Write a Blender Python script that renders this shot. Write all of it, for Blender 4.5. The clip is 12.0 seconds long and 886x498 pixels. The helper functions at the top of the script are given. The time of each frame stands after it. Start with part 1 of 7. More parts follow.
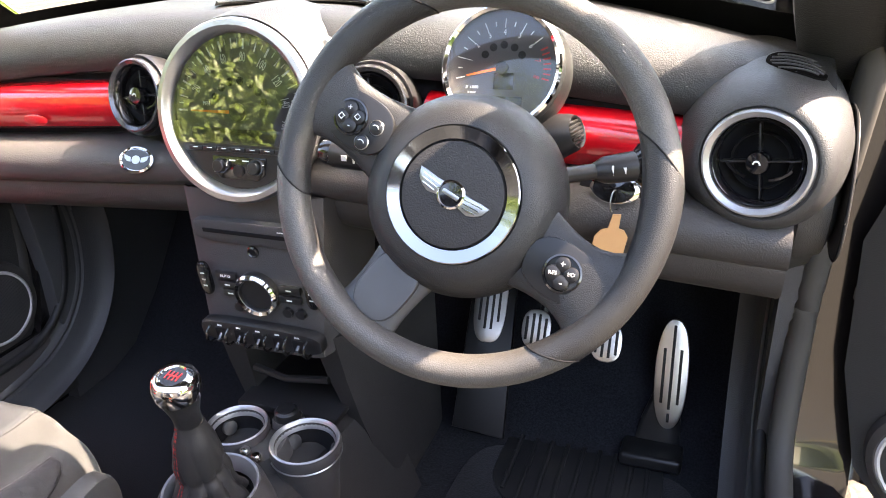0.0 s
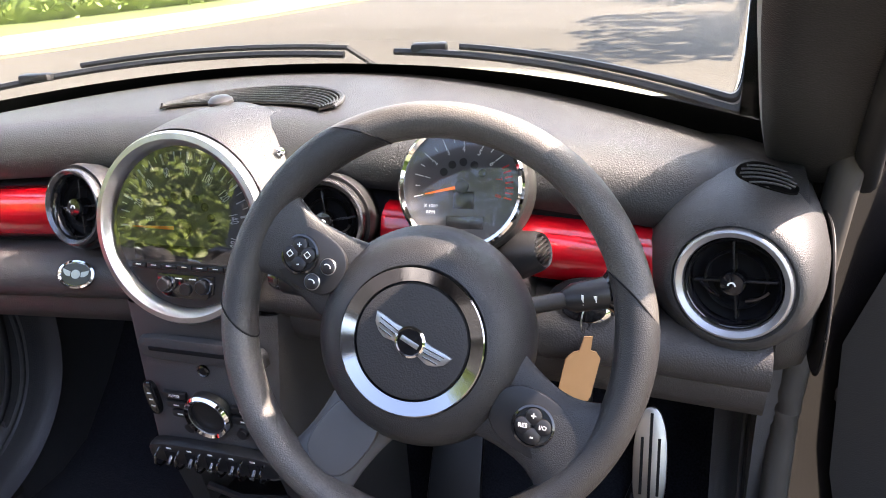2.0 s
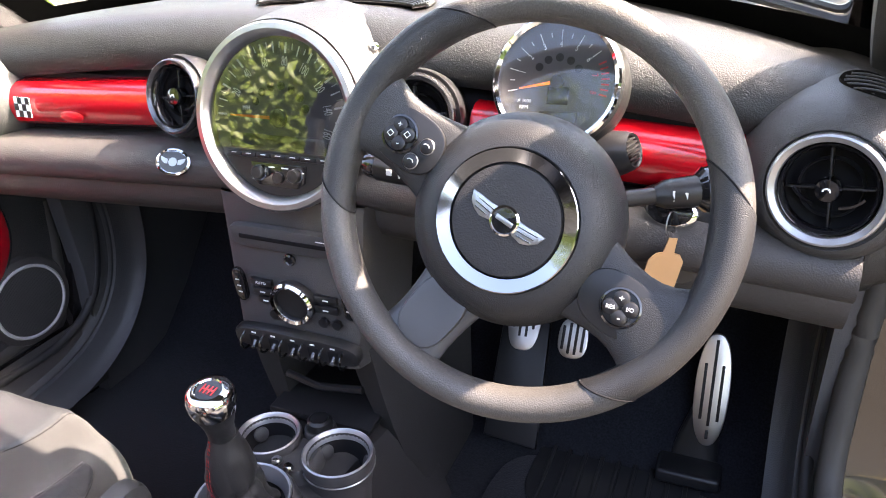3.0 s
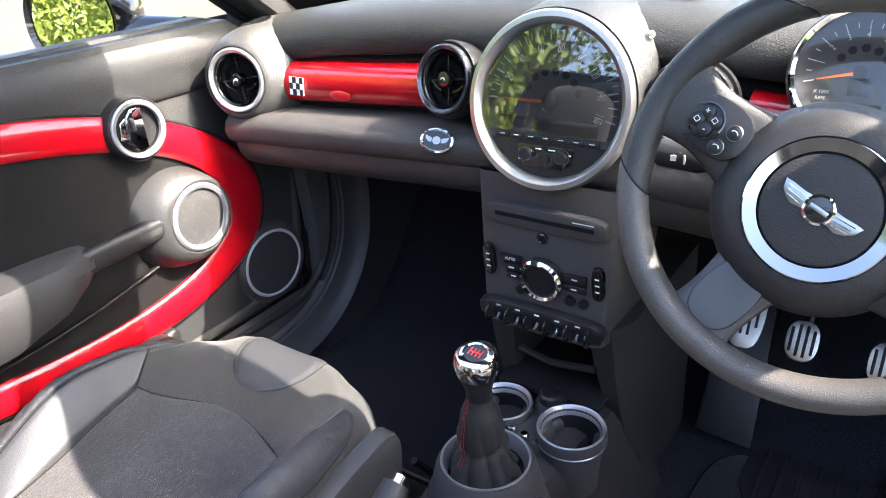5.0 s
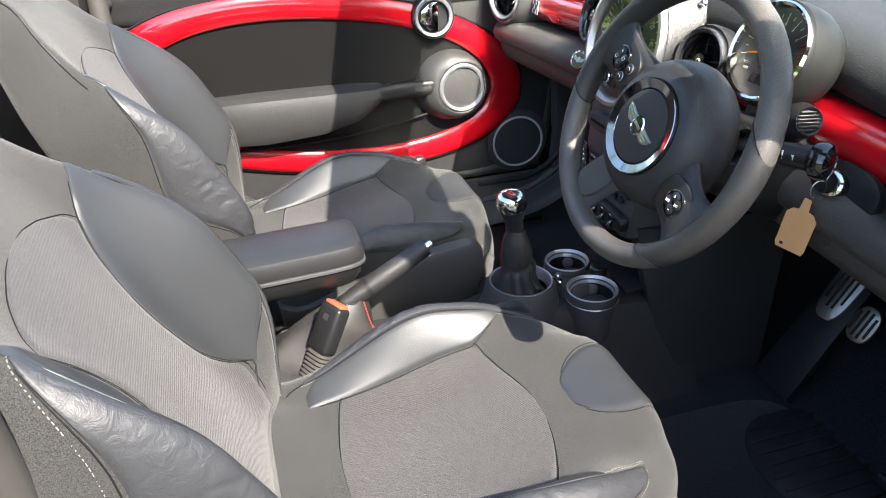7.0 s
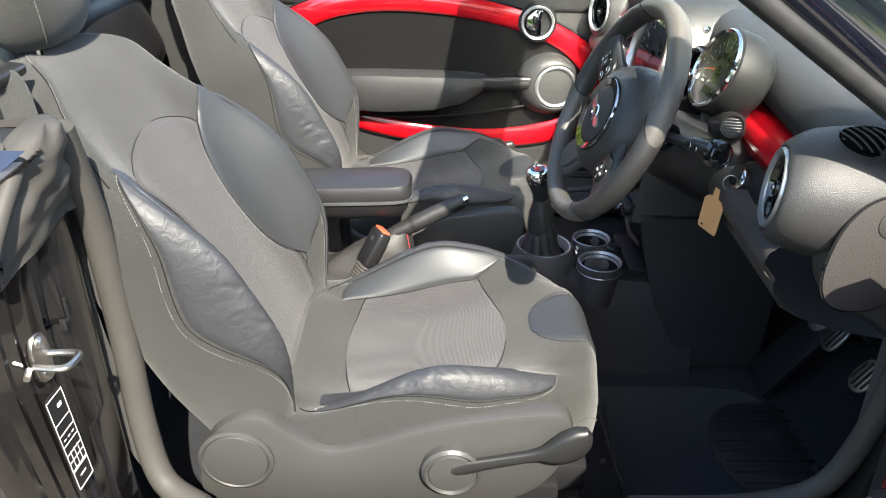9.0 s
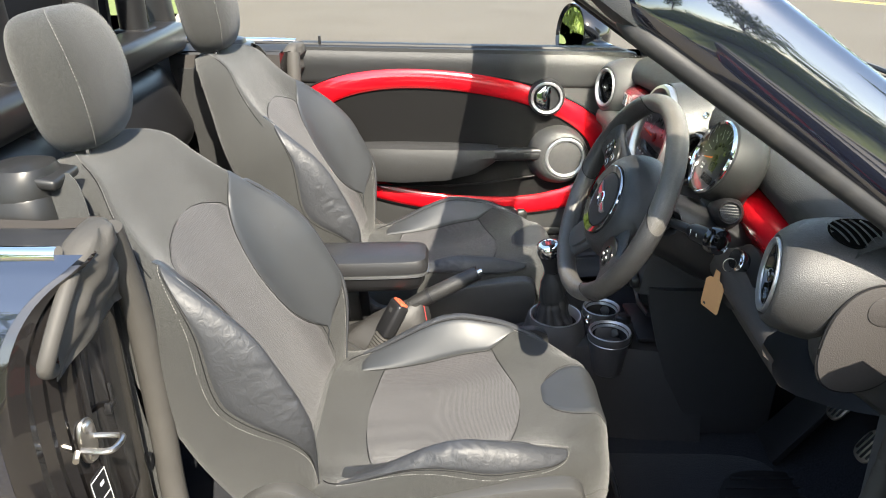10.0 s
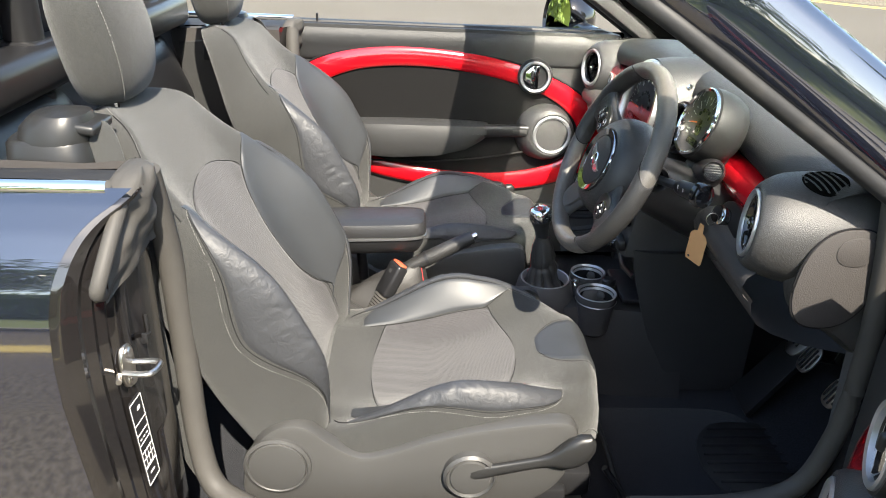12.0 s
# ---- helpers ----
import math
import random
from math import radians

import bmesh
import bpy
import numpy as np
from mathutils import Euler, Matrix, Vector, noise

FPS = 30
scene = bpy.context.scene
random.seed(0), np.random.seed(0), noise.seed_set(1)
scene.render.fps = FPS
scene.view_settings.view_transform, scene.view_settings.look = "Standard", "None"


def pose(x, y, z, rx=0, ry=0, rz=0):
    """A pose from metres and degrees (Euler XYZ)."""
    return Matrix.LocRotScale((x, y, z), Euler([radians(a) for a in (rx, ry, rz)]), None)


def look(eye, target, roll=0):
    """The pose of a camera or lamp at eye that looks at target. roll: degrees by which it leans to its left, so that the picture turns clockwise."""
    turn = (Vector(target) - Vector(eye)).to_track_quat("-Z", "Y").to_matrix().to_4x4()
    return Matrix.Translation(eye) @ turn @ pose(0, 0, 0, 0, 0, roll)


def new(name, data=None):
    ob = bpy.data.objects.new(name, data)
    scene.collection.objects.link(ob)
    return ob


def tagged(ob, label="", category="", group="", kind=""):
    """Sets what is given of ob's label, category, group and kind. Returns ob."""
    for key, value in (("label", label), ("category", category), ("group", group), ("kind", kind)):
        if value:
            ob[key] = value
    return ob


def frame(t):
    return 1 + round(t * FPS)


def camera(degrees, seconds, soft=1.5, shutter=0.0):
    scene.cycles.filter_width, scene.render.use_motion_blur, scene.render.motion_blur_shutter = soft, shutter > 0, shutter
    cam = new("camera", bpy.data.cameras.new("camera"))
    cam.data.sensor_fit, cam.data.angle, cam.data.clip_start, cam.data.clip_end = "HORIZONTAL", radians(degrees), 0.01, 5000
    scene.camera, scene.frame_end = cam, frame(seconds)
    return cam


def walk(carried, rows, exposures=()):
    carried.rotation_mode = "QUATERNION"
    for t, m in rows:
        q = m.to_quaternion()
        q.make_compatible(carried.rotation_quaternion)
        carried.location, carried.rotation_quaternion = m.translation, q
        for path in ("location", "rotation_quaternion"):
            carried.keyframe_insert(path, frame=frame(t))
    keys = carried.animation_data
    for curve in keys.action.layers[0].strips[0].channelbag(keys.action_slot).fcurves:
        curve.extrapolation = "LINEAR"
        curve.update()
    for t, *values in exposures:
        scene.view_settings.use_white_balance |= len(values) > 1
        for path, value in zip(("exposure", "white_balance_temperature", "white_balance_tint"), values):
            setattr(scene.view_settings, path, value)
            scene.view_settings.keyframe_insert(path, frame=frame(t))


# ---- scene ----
cam = camera(61.9, 12.0, soft=1.0)
EXPOSURES = [(0.0, 3.65, 8300, 19), (0.5, 3.88, 8700, 18), (1.0, 3.92, 8900, 18), (1.5, 3.35, 7900, 20), (2.0, 3.05, 7600, 22), (2.6, 3.22, 7600, 24), (3.3, 3.65, 8000, 20), (3.7, 3.58, 7900, 19), (5.3, 3.05, 7000, 14), (6.2, 2.75, 7000, 12), (7.2, 2.35, 6900, 10), (9.3, 2.25, 7000, 7), (10.5, 2.2, 7300, 7), (12.0, 2.25, 7200, 8)]
PATH = [
    (0, (0.559, -0.558, 1.096), (-0.108, 1.12, 0.236), -3.1),
    (0.5, (0.558, -0.546, 1.092), (-0.131, 1.091, 0.172), -4.3),
    (1, (0.564, -0.52, 1.114), (-0.107, 1.143, 0.229), -4.7),
    (1.5, (0.552, -0.465, 1.169), (-0.065, 1.269, 0.386), -4.5),
    (2, (0.544, -0.477, 1.158), (-0.055, 1.268, 0.386), -3.7),
    (2.5, (0.531, -0.509, 1.131), (-0.105, 1.197, 0.303), -3.0),
    (3, (0.522, -0.526, 1.117), (-0.197, 1.11, 0.221), -2.5),
    (3.5, (0.514, -0.568, 1.103), (-0.292, 0.989, 0.141), -2.6),
    (3.7, (0.504, -0.591, 1.095), (-0.338, 0.936, 0.115), -2.8),
    (5.3, (0.416, -0.627, 1.14), (-0.708, 0.78, 0.269), -5.0),
    (5.5, (0.427, -0.623, 1.148), (-0.743, 0.755, 0.294), -5.5),
    (6, (0.575, -0.584, 1.177), (-0.764, 0.635, 0.328), -5.6),
    (6.5, (0.82, -0.508, 1.172), (-0.754, 0.341, 0.276), -4.0),
    (7, (1.116, -0.482, 1.187), (-0.556, 0.011, 0.206), -1.9),
    (7.5, (1.32, -0.411, 1.22), (-0.37, -0.148, 0.184), -0.0),
    (7.7, (1.376, -0.352, 1.21), (-0.32, -0.16, 0.167), 0.3),
    (9.3, (1.505, -0.256, 1.251), (-0.266, -0.249, 0.321), 0.7),
    (9.5, (1.52, -0.265, 1.275), (-0.264, -0.268, 0.372), 0.4),
    (10, (1.531, -0.263, 1.313), (-0.284, -0.268, 0.473), 0.2),
    (10.5, (1.53, -0.245, 1.306), (-0.302, -0.229, 0.503), 0.3),
    (11, (1.552, -0.206, 1.288), (-0.283, -0.152, 0.494), 0.8),
    (11.5, (1.612, -0.262, 1.288), (-0.219, -0.172, 0.488), 1.6),
    (12, (1.644, -0.321, 1.283), (-0.165, -0.252, 0.433), 1.7),
]
walk(cam, [(t, look(eye, target, roll)) for t, eye, target, roll in PATH], EXPOSURES)


# ---------------------------------------------------------------- light
SUN_AZ, SUN_EL = radians(14.6), radians(46.5)   # azimuth from +x towards +y
world = bpy.data.worlds.new("sky")
scene.world = world
world.use_nodes = True
wn = world.node_tree.nodes
wl = world.node_tree.links
sky = wn.new("ShaderNodeTexSky")
sky.sky_type = 'NISHITA'
sky.sun_disc = False
sky.sun_elevation = SUN_EL
sky.sun_rotation = radians(90) - SUN_AZ
wn["Background"].inputs["Strength"].default_value = 0.15
wl.new(sky.outputs[0], wn["Background"].inputs[0])
sun_data = bpy.data.lights.new("sun", 'SUN')
sun_data.energy, sun_data.angle, sun_data.color = 3.8, radians(0.55), (1.0, 0.955, 0.89)
sun = new("sun", sun_data)
SUN_DIR = Vector((math.cos(SUN_EL) * math.cos(SUN_AZ), math.cos(SUN_EL) * math.sin(SUN_AZ), math.sin(SUN_EL)))
sun.matrix_world = look((SUN_DIR * 20).to_tuple(), (0, 0, 0))


# ---------------------------------------------------------------- materials
def mat(name, col, rough=0.5, metal=0.0, grain=0.0, bump=0.0, kind="noise", var=0.12, scale=6.0, rvar=0.1,
        coat=0.0, spec=0.5, col2=None, sheen=0.0, rib=None, speck=0.0, dirt=0.0):
    """Colour with large and fine variation, roughness that varies with it, and fine relief (grain: features per metre)."""
    m = bpy.data.materials.new(name)
    m.use_nodes = True
    n, l = m.node_tree.nodes, m.node_tree.links
    b = n["Principled BSDF"]
    tc = n.new("ShaderNodeTexCoord")
    big = n.new("ShaderNodeTexNoise")
    big.inputs["Scale"].default_value, big.inputs["Detail"].default_value = scale, 6
    l.new(tc.outputs["Object"], big.inputs["Vector"])
    ramp = n.new("ShaderNodeMix")
    ramp.data_type = 'RGBA'
    c2 = col2 or [c * (1 - var) for c in col]
    c1 = col if col2 else [min(1, c * (1 + var)) for c in col]
    ramp.inputs[6].default_value, ramp.inputs[7].default_value = (*c1, 1), (*c2, 1)
    l.new(big.outputs["Fac"], ramp.inputs[0])
    out = ramp.outputs[2]
    if speck:
        sn = n.new("ShaderNodeTexNoise")
        sn.inputs["Scale"].default_value, sn.inputs["Detail"].default_value = grain * 0.7 or 300, 3
        l.new(tc.outputs["Object"], sn.inputs["Vector"])
        mr = n.new("ShaderNodeMapRange")
        mr.inputs[1].default_value, mr.inputs[2].default_value = 0.35, 0.65
        mr.inputs[3].default_value, mr.inputs[4].default_value = 1 - speck, 1 + speck
        l.new(sn.outputs["Fac"], mr.inputs[0])
        mul = n.new("ShaderNodeMix")
        mul.data_type, mul.blend_type = 'RGBA', 'MULTIPLY'
        mul.inputs[0].default_value = 1
        l.new(out, mul.inputs[6])
        l.new(mr.outputs[0], mul.inputs[7])
        out = mul.outputs[2]
    if dirt:
        dn = n.new("ShaderNodeTexNoise")
        dn.inputs["Scale"].default_value, dn.inputs["Detail"].default_value = 14, 8
        l.new(tc.outputs["Object"], dn.inputs["Vector"])
        dr = n.new("ShaderNodeMapRange")
        dr.inputs[1].default_value, dr.inputs[2].default_value = 0.52, 0.75
        dr.inputs[3].default_value, dr.inputs[4].default_value = 0, dirt
        l.new(dn.outputs["Fac"], dr.inputs[0])
        dm = n.new("ShaderNodeMix")
        dm.data_type = 'RGBA'
        dm.inputs[7].default_value = (0.16, 0.145, 0.12, 1)
        l.new(dr.outputs[0], dm.inputs[0])
        l.new(out, dm.inputs[6])
        out = dm.outputs[2]
    l.new(out, b.inputs["Base Color"])
    rr = n.new("ShaderNodeMapRange")
    rr.inputs[3].default_value, rr.inputs[4].default_value = max(0.01, rough - rvar * rough), min(1, rough + rvar * rough)
    l.new(big.outputs["Fac"], rr.inputs[0])
    l.new(rr.outputs[0], b.inputs["Roughness"])
    b.inputs["Metallic"].default_value = metal
    b.inputs["Specular IOR Level"].default_value = spec
    b.inputs["Coat Weight"].default_value, b.inputs["Coat Roughness"].default_value = coat, 0.03
    b.inputs["Sheen Weight"].default_value = sheen
    height = None
    if bump and grain:
        if kind == "voronoi":
            t = n.new("ShaderNodeTexVoronoi")
            t.feature = 'SMOOTH_F1'
            t.inputs["Scale"].default_value = grain
            height = t.outputs["Distance"]
        else:
            t = n.new("ShaderNodeTexNoise")
            t.inputs["Scale"].default_value, t.inputs["Detail"].default_value = grain, 4
            height = t.outputs["Fac"]
        l.new(tc.outputs["Object"], t.inputs["Vector"])
    if rib:
        axis, pitch, depth = rib
        w = n.new("ShaderNodeTexWave")
        w.bands_direction = axis
        w.inputs["Scale"].default_value = math.pi / (10 * pitch)
        w.inputs["Distortion"].default_value = 0.4
        l.new(tc.outputs["Object"], w.inputs["Vector"])
        if height:
            add = n.new("ShaderNodeMath")
            add.operation = 'MULTIPLY_ADD'
            add.inputs[1].default_value = depth
            l.new(w.outputs["Fac"], add.inputs[0])
            l.new(height, add.inputs[2])
            height = add.outputs[0]
        else:
            height = w.outputs["Fac"]
    if height:
        bp = n.new("ShaderNodeBump")
        bp.inputs["Strength"].default_value, bp.inputs["Distance"].default_value = bump, 0.001
        l.new(height, bp.inputs["Height"])
        l.new(bp.outputs[0], b.inputs["Normal"])
    return m


def glass_mat(name, tint, ior=1.45, rough=0.0):
    m = bpy.data.materials.new(name)
    m.use_nodes = True
    b = m.node_tree.nodes["Principled BSDF"]
    b.inputs["Base Color"].default_value = (*tint, 1)
    b.inputs["Transmission Weight"].default_value = 1
    b.inputs["Roughness"].default_value, b.inputs["IOR"].default_value = rough, ior
    return m


def thin_glass(name, ior):
    """A thin pane: clear straight through, with a mirror gloss that grows towards grazing."""
    m = bpy.data.materials.new(name)
    m.use_nodes = True
    n, l = m.node_tree.nodes, m.node_tree.links
    n.remove(n["Principled BSDF"])
    f, t, g, x = n.new("ShaderNodeFresnel"), n.new("ShaderNodeBsdfTransparent"), n.new("ShaderNodeBsdfGlossy"), n.new("ShaderNodeMixShader")
    f.inputs["IOR"].default_value = ior
    g.inputs["Roughness"].default_value = 0.02
    l.new(f.outputs[0], x.inputs[0])
    l.new(t.outputs[0], x.inputs[1])
    l.new(g.outputs[0], x.inputs[2])
    l.new(x.outputs[0], n["Material Output"].inputs[0])
    return m


def glow_mat(name, col, strength):
    m = bpy.data.materials.new(name)
    m.use_nodes = True
    b = m.node_tree.nodes["Principled BSDF"]
    b.inputs["Base Color"].default_value = (*col, 1)
    b.inputs["Emission Color"].default_value, b.inputs["Emission Strength"].default_value = (*col, 1), strength
    return m


def crease(m):
    """Adds long shallow wrinkles to a leather's relief."""
    n, l = m.node_tree.nodes, m.node_tree.links
    tc, w, b = n.new("ShaderNodeTexCoord"), n.new("ShaderNodeTexNoise"), n.new("ShaderNodeBump")
    w.inputs["Scale"].default_value, w.inputs["Detail"].default_value, w.inputs["Distortion"].default_value = 55, 4, 0.8
    b.inputs["Strength"].default_value, b.inputs["Distance"].default_value = 0.60, 0.003
    l.new(tc.outputs["Object"], w.inputs["Vector"])
    l.new(w.outputs["Fac"], b.inputs["Height"])
    fine = [k for k in n if k.bl_idname == "ShaderNodeBump" and k != b][0]
    l.new(b.outputs[0], fine.inputs["Normal"])


M_DASH = mat("dash_soft_plastic", (0.013, 0.0135, 0.014), 0.50, grain=700, bump=0.6, kind="voronoi", var=0.16, spec=0.45)
M_LOWER = mat("lower_dash_plastic", (0.044, 0.0405, 0.039), 0.50, grain=600, bump=0.45, kind="voronoi", var=0.12, spec=0.35)
M_PANEL = mat("door_panel_plastic", (0.0268, 0.0270, 0.0272), 0.48, grain=600, bump=0.5, kind="voronoi", var=0.1, spec=0.38)
M_PODGREY = mat("pod_satin_plastic", (0.0345, 0.0342, 0.0340), 0.46, grain=900, bump=0.55, kind="voronoi", var=0.1, spec=0.5, speck=0.25)
M_BLACK = mat("black_plastic", (0.013, 0.013, 0.014), 0.35, grain=900, bump=0.08, var=0.2, spec=0.35)
M_GLOSSBLACK = mat("gloss_black_plastic", (0.008, 0.008, 0.009), 0.08, var=0.2, coat=0.6)
M_MATTBLACK = mat("matt_black", (0.010, 0.010, 0.011), 0.75, grain=500, bump=0.1, var=0.2, spec=0.1)
M_FRIT = mat("black_glass_band", (0.004, 0.004, 0.004), 0.95, spec=0.02, var=0.2)
M_CONSOLE = mat("console_plastic", (0.051, 0.0495, 0.0500), 0.5, grain=700, bump=0.35, kind="voronoi", var=0.12, spec=0.25)
M_KICK = mat("kick_panel_plastic", (0.052, 0.053, 0.056), 0.48, grain=700, bump=0.35, kind="voronoi", var=0.14, spec=0.35)
M_SCUFF = mat("scuffed_black_plastic", (0.012, 0.012, 0.012), 0.2, grain=160, bump=0.5, var=0.3, scale=60, dirt=0.9, coat=0.3)
M_LEG = mat("dark_console_plastic", (0.031, 0.0298, 0.0298), 0.55, grain=700, bump=0.35, kind="voronoi", var=0.14, spec=0.22)
M_SMOOTH = mat("smooth_grey_plastic", (0.015, 0.015, 0.015), 0.36, grain=900, bump=0.08, var=0.12, spec=0.35)
M_ARM = mat("armrest_leather", (0.019, 0.019, 0.020), 0.38, grain=900, bump=0.25, kind="voronoi", var=0.2, scale=12, rvar=0.25, spec=0.45)
M_SPOKE = mat("satin_spoke_trim", (0.046, 0.046, 0.047), 0.40, 0.0, grain=900, bump=0.05, var=0.15, scale=30)
M_CAN = mat("dark_can_plastic", (0.0105, 0.011, 0.011), 0.42, grain=1500, bump=0.12, var=0.12, spec=0.22)
M_GUN = mat("gunmetal_trim", (0.11, 0.11, 0.115), 0.24, 0.8, var=0.05)
M_RED = mat("red_lacquer", (0.42, 0.004, 0.010), 0.16, var=0.04, scale=3, coat=1.0)
M_CHROME = mat("chrome", (0.83, 0.83, 0.82), 0.06, 1.0, var=0.03)
M_DARKCHROME = mat("dark_chrome", (0.32, 0.33, 0.345), 0.09, 1.0, var=0.03)
M_SILVER = mat("satin_silver", (0.38, 0.385, 0.39), 0.28, 0.9, var=0.04, grain=1500, bump=0.03)
M_PALERING = mat("silver_ring_paint", (0.46, 0.46, 0.46), 0.45, 0.15, var=0.06, scale=20)
M_PALESILVER = mat("pale_silver_paint", (0.40, 0.405, 0.42), 0.34, 0.75, var=0.05, scale=20)
M_STEEL = mat("brushed_steel", (0.55, 0.52, 0.48), 0.32, 1.0, grain=350, bump=0.12, var=0.12, scale=30)
M_CLOTH = mat("seat_cloth", (0.0345, 0.0348, 0.0335), 0.85, grain=1150, bump=0.8, var=0.22, sheen=0.15, speck=0.46, spec=0.08)
M_INSERT = mat("seat_ribbed_cloth", (0.050, 0.0482, 0.0495), 0.8, grain=1200, bump=0.5, var=0.16, sheen=0.15, speck=0.4, rib=('Z', 0.0032, 0.7), spec=0.08)
M_INSERTF = mat("cushion_ribbed_cloth", (0.050, 0.0482, 0.0495), 0.8, grain=1200, bump=0.5, var=0.16, sheen=0.15, speck=0.4, rib=('X', 0.0032, 1.2), spec=0.08)
M_LEATHER = mat("seat_leather", (0.0285, 0.0305, 0.0330), 0.47, grain=900, bump=0.18, kind="voronoi", var=0.2, scale=12, rvar=0.25, spec=0.48)
M_CREASED = mat("creased_leather", (0.030, 0.0315, 0.035), 0.50, grain=900, bump=0.15, kind="voronoi", var=0.2, scale=12, rvar=0.25, spec=0.42)
crease(M_CREASED)
M_DARKPANEL = mat("dark_insert_plastic", (0.0085, 0.0083, 0.0083), 0.5, grain=700, bump=0.2, kind="voronoi", var=0.12, spec=0.12)
M_RIM = mat("rim_leather", (0.0195, 0.0195, 0.0200), 0.43, grain=1300, bump=0.42, kind="voronoi", var=0.4, scale=22, rvar=0.35, spec=0.42, speck=0.25, dirt=0.05)
# smooth worn rim leather, its base colour raised to carry the sunlight on it
M_RIMWORNLIT = mat("worn_rim_leather", (0.060, 0.056, 0.051), 0.46, grain=900, bump=0.35, kind="voronoi", var=0.35, scale=22, rvar=0.35, speck=0.2, dirt=0.10)
M_GAITER = mat("gaiter_leather", (0.026, 0.025, 0.0245), 0.5, grain=900, bump=0.25, kind="voronoi", var=0.25, scale=25, spec=0.35)
M_THREAD = mat("grey_thread", (0.16, 0.157, 0.150), 0.8, var=0.2, scale=300)
M_REDTHREAD = mat("red_thread", (0.30, 0.02, 0.02), 0.8, var=0.2, scale=300)
M_CARPET = mat("black_carpet", (0.012, 0.013, 0.0165), 0.95, grain=420, bump=0.9, var=0.25, scale=9, sheen=0.2, speck=0.5, spec=0.03)
M_RUBBER = mat("black_rubber", (0.016, 0.016, 0.017), 0.55, grain=300, bump=0.15, var=0.2, dirt=0.12, spec=0.3)
M_SKIRT = mat("seat_skirt_plastic", (0.044, 0.0435, 0.0425), 0.42, grain=900, bump=0.25, kind="voronoi", var=0.12, spec=0.42)
M_SEAL = mat("grey_door_seal", (0.050, 0.047, 0.043), 0.6, grain=260, bump=0.25, var=0.2, scale=14, spec=0.25)
M_PAINT = mat("dark_navy_paint", (0.006, 0.007, 0.013), 0.12, var=0.15, coat=1.0)
M_PAINT.node_tree.nodes["Principled BSDF"].inputs["Coat IOR"].default_value = 2.1
M_JAMB = mat("black_jamb_paint", (0.010, 0.009, 0.009), 0.16, var=0.3, scale=20, coat=1.0)
M_ASPHALT = mat("asphalt", (0.094, 0.084, 0.069), 0.9, grain=80, bump=0.8, var=0.16, scale=0.7, speck=0.4, spec=0.15)
M_KERB = mat("concrete_kerb", (0.24, 0.215, 0.175), 0.85, grain=60, bump=0.5, var=0.2, scale=3, speck=0.2)
M_GRASS = mat("grass", (0.09, 0.13, 0.03), 0.9, var=0.3, scale=5, col2=(0.13, 0.15, 0.05), grain=60, bump=0.8)
M_LEAF = mat("leaves", (0.10, 0.16, 0.022), 0.5, var=0.3, scale=3, col2=(0.18, 0.23, 0.045))
M_BARK = mat("bark", (0.09, 0.065, 0.045), 0.9, grain=40, bump=0.9, var=0.3)
M_YELLOW = mat("yellow_road_paint", (0.55, 0.42, 0.12), 0.8, grain=80, bump=0.3, var=0.2, scale=9)
M_TAN = mat("tan_card", (0.50, 0.27, 0.12), 0.7, var=0.1, scale=40)
M_WHITE = mat("white_print", (0.78, 0.78, 0.76), 0.6, var=0.05)
M_DIAL = mat("dial_grey", (0.078, 0.074, 0.075), 0.5, var=0.05)
M_ORANGE = mat("orange_needle", (0.80, 0.16, 0.02), 0.4, var=0.05)
M_REDPRINT = mat("red_print", (0.65, 0.03, 0.03), 0.5, var=0.05)
M_LCD = mat("display_panel", (0.022, 0.021, 0.022), 0.18, var=0.1)
M_MIRROR = mat("mirror_glass", (0.9, 0.9, 0.9), 0.015, 1.0, var=0.0)
M_GLASS = thin_glass("coated_dial_glass", 2.4)
M_GLASS2 = thin_glass("dial_glass", 1.65)
M_SCREEN = glass_mat("windscreen_glass", (0.90, 0.95, 0.93))
M_ORANGERED = mat("red_button_plastic", (0.62, 0.10, 0.05), 0.4, var=0.05)
M_TYRE = mat("tyre_rubber", (0.012, 0.012, 0.012), 0.8, grain=100, bump=0.2)


# ---------------------------------------------------------------- mesh tools: each gives (vertices, faces)
def join(*some):
    V, F = [], []
    for v, f in some:
        k = len(V)
        V += [tuple(p) for p in v]
        F += [tuple(i + k for i in q) for q in f]
    return V, F


def xf(vf, m):
    return [tuple(m @ Vector(p)) for p in vf[0]], ([tuple(reversed(q)) for q in vf[1]] if m.determinant() < 0 else vf[1])


def from_bm(bm):
    bm.verts.index_update()
    out = [tuple(v.co) for v in bm.verts], [tuple(v.index for v in f.verts) for f in bm.faces]
    bm.free()
    return out


def box(c, s, bev=0.004, seg=2, turn=(0, 0, 0)):
    bm = bmesh.new()
    bmesh.ops.create_cube(bm, size=1)
    bmesh.ops.scale(bm, vec=s, verts=bm.verts)
    if bev:
        bmesh.ops.bevel(bm, geom=bm.edges[:], offset=min(bev, min(s) * 0.45), segments=seg, profile=0.5, affect='EDGES')
    return xf(from_bm(bm), pose(*c, *turn))


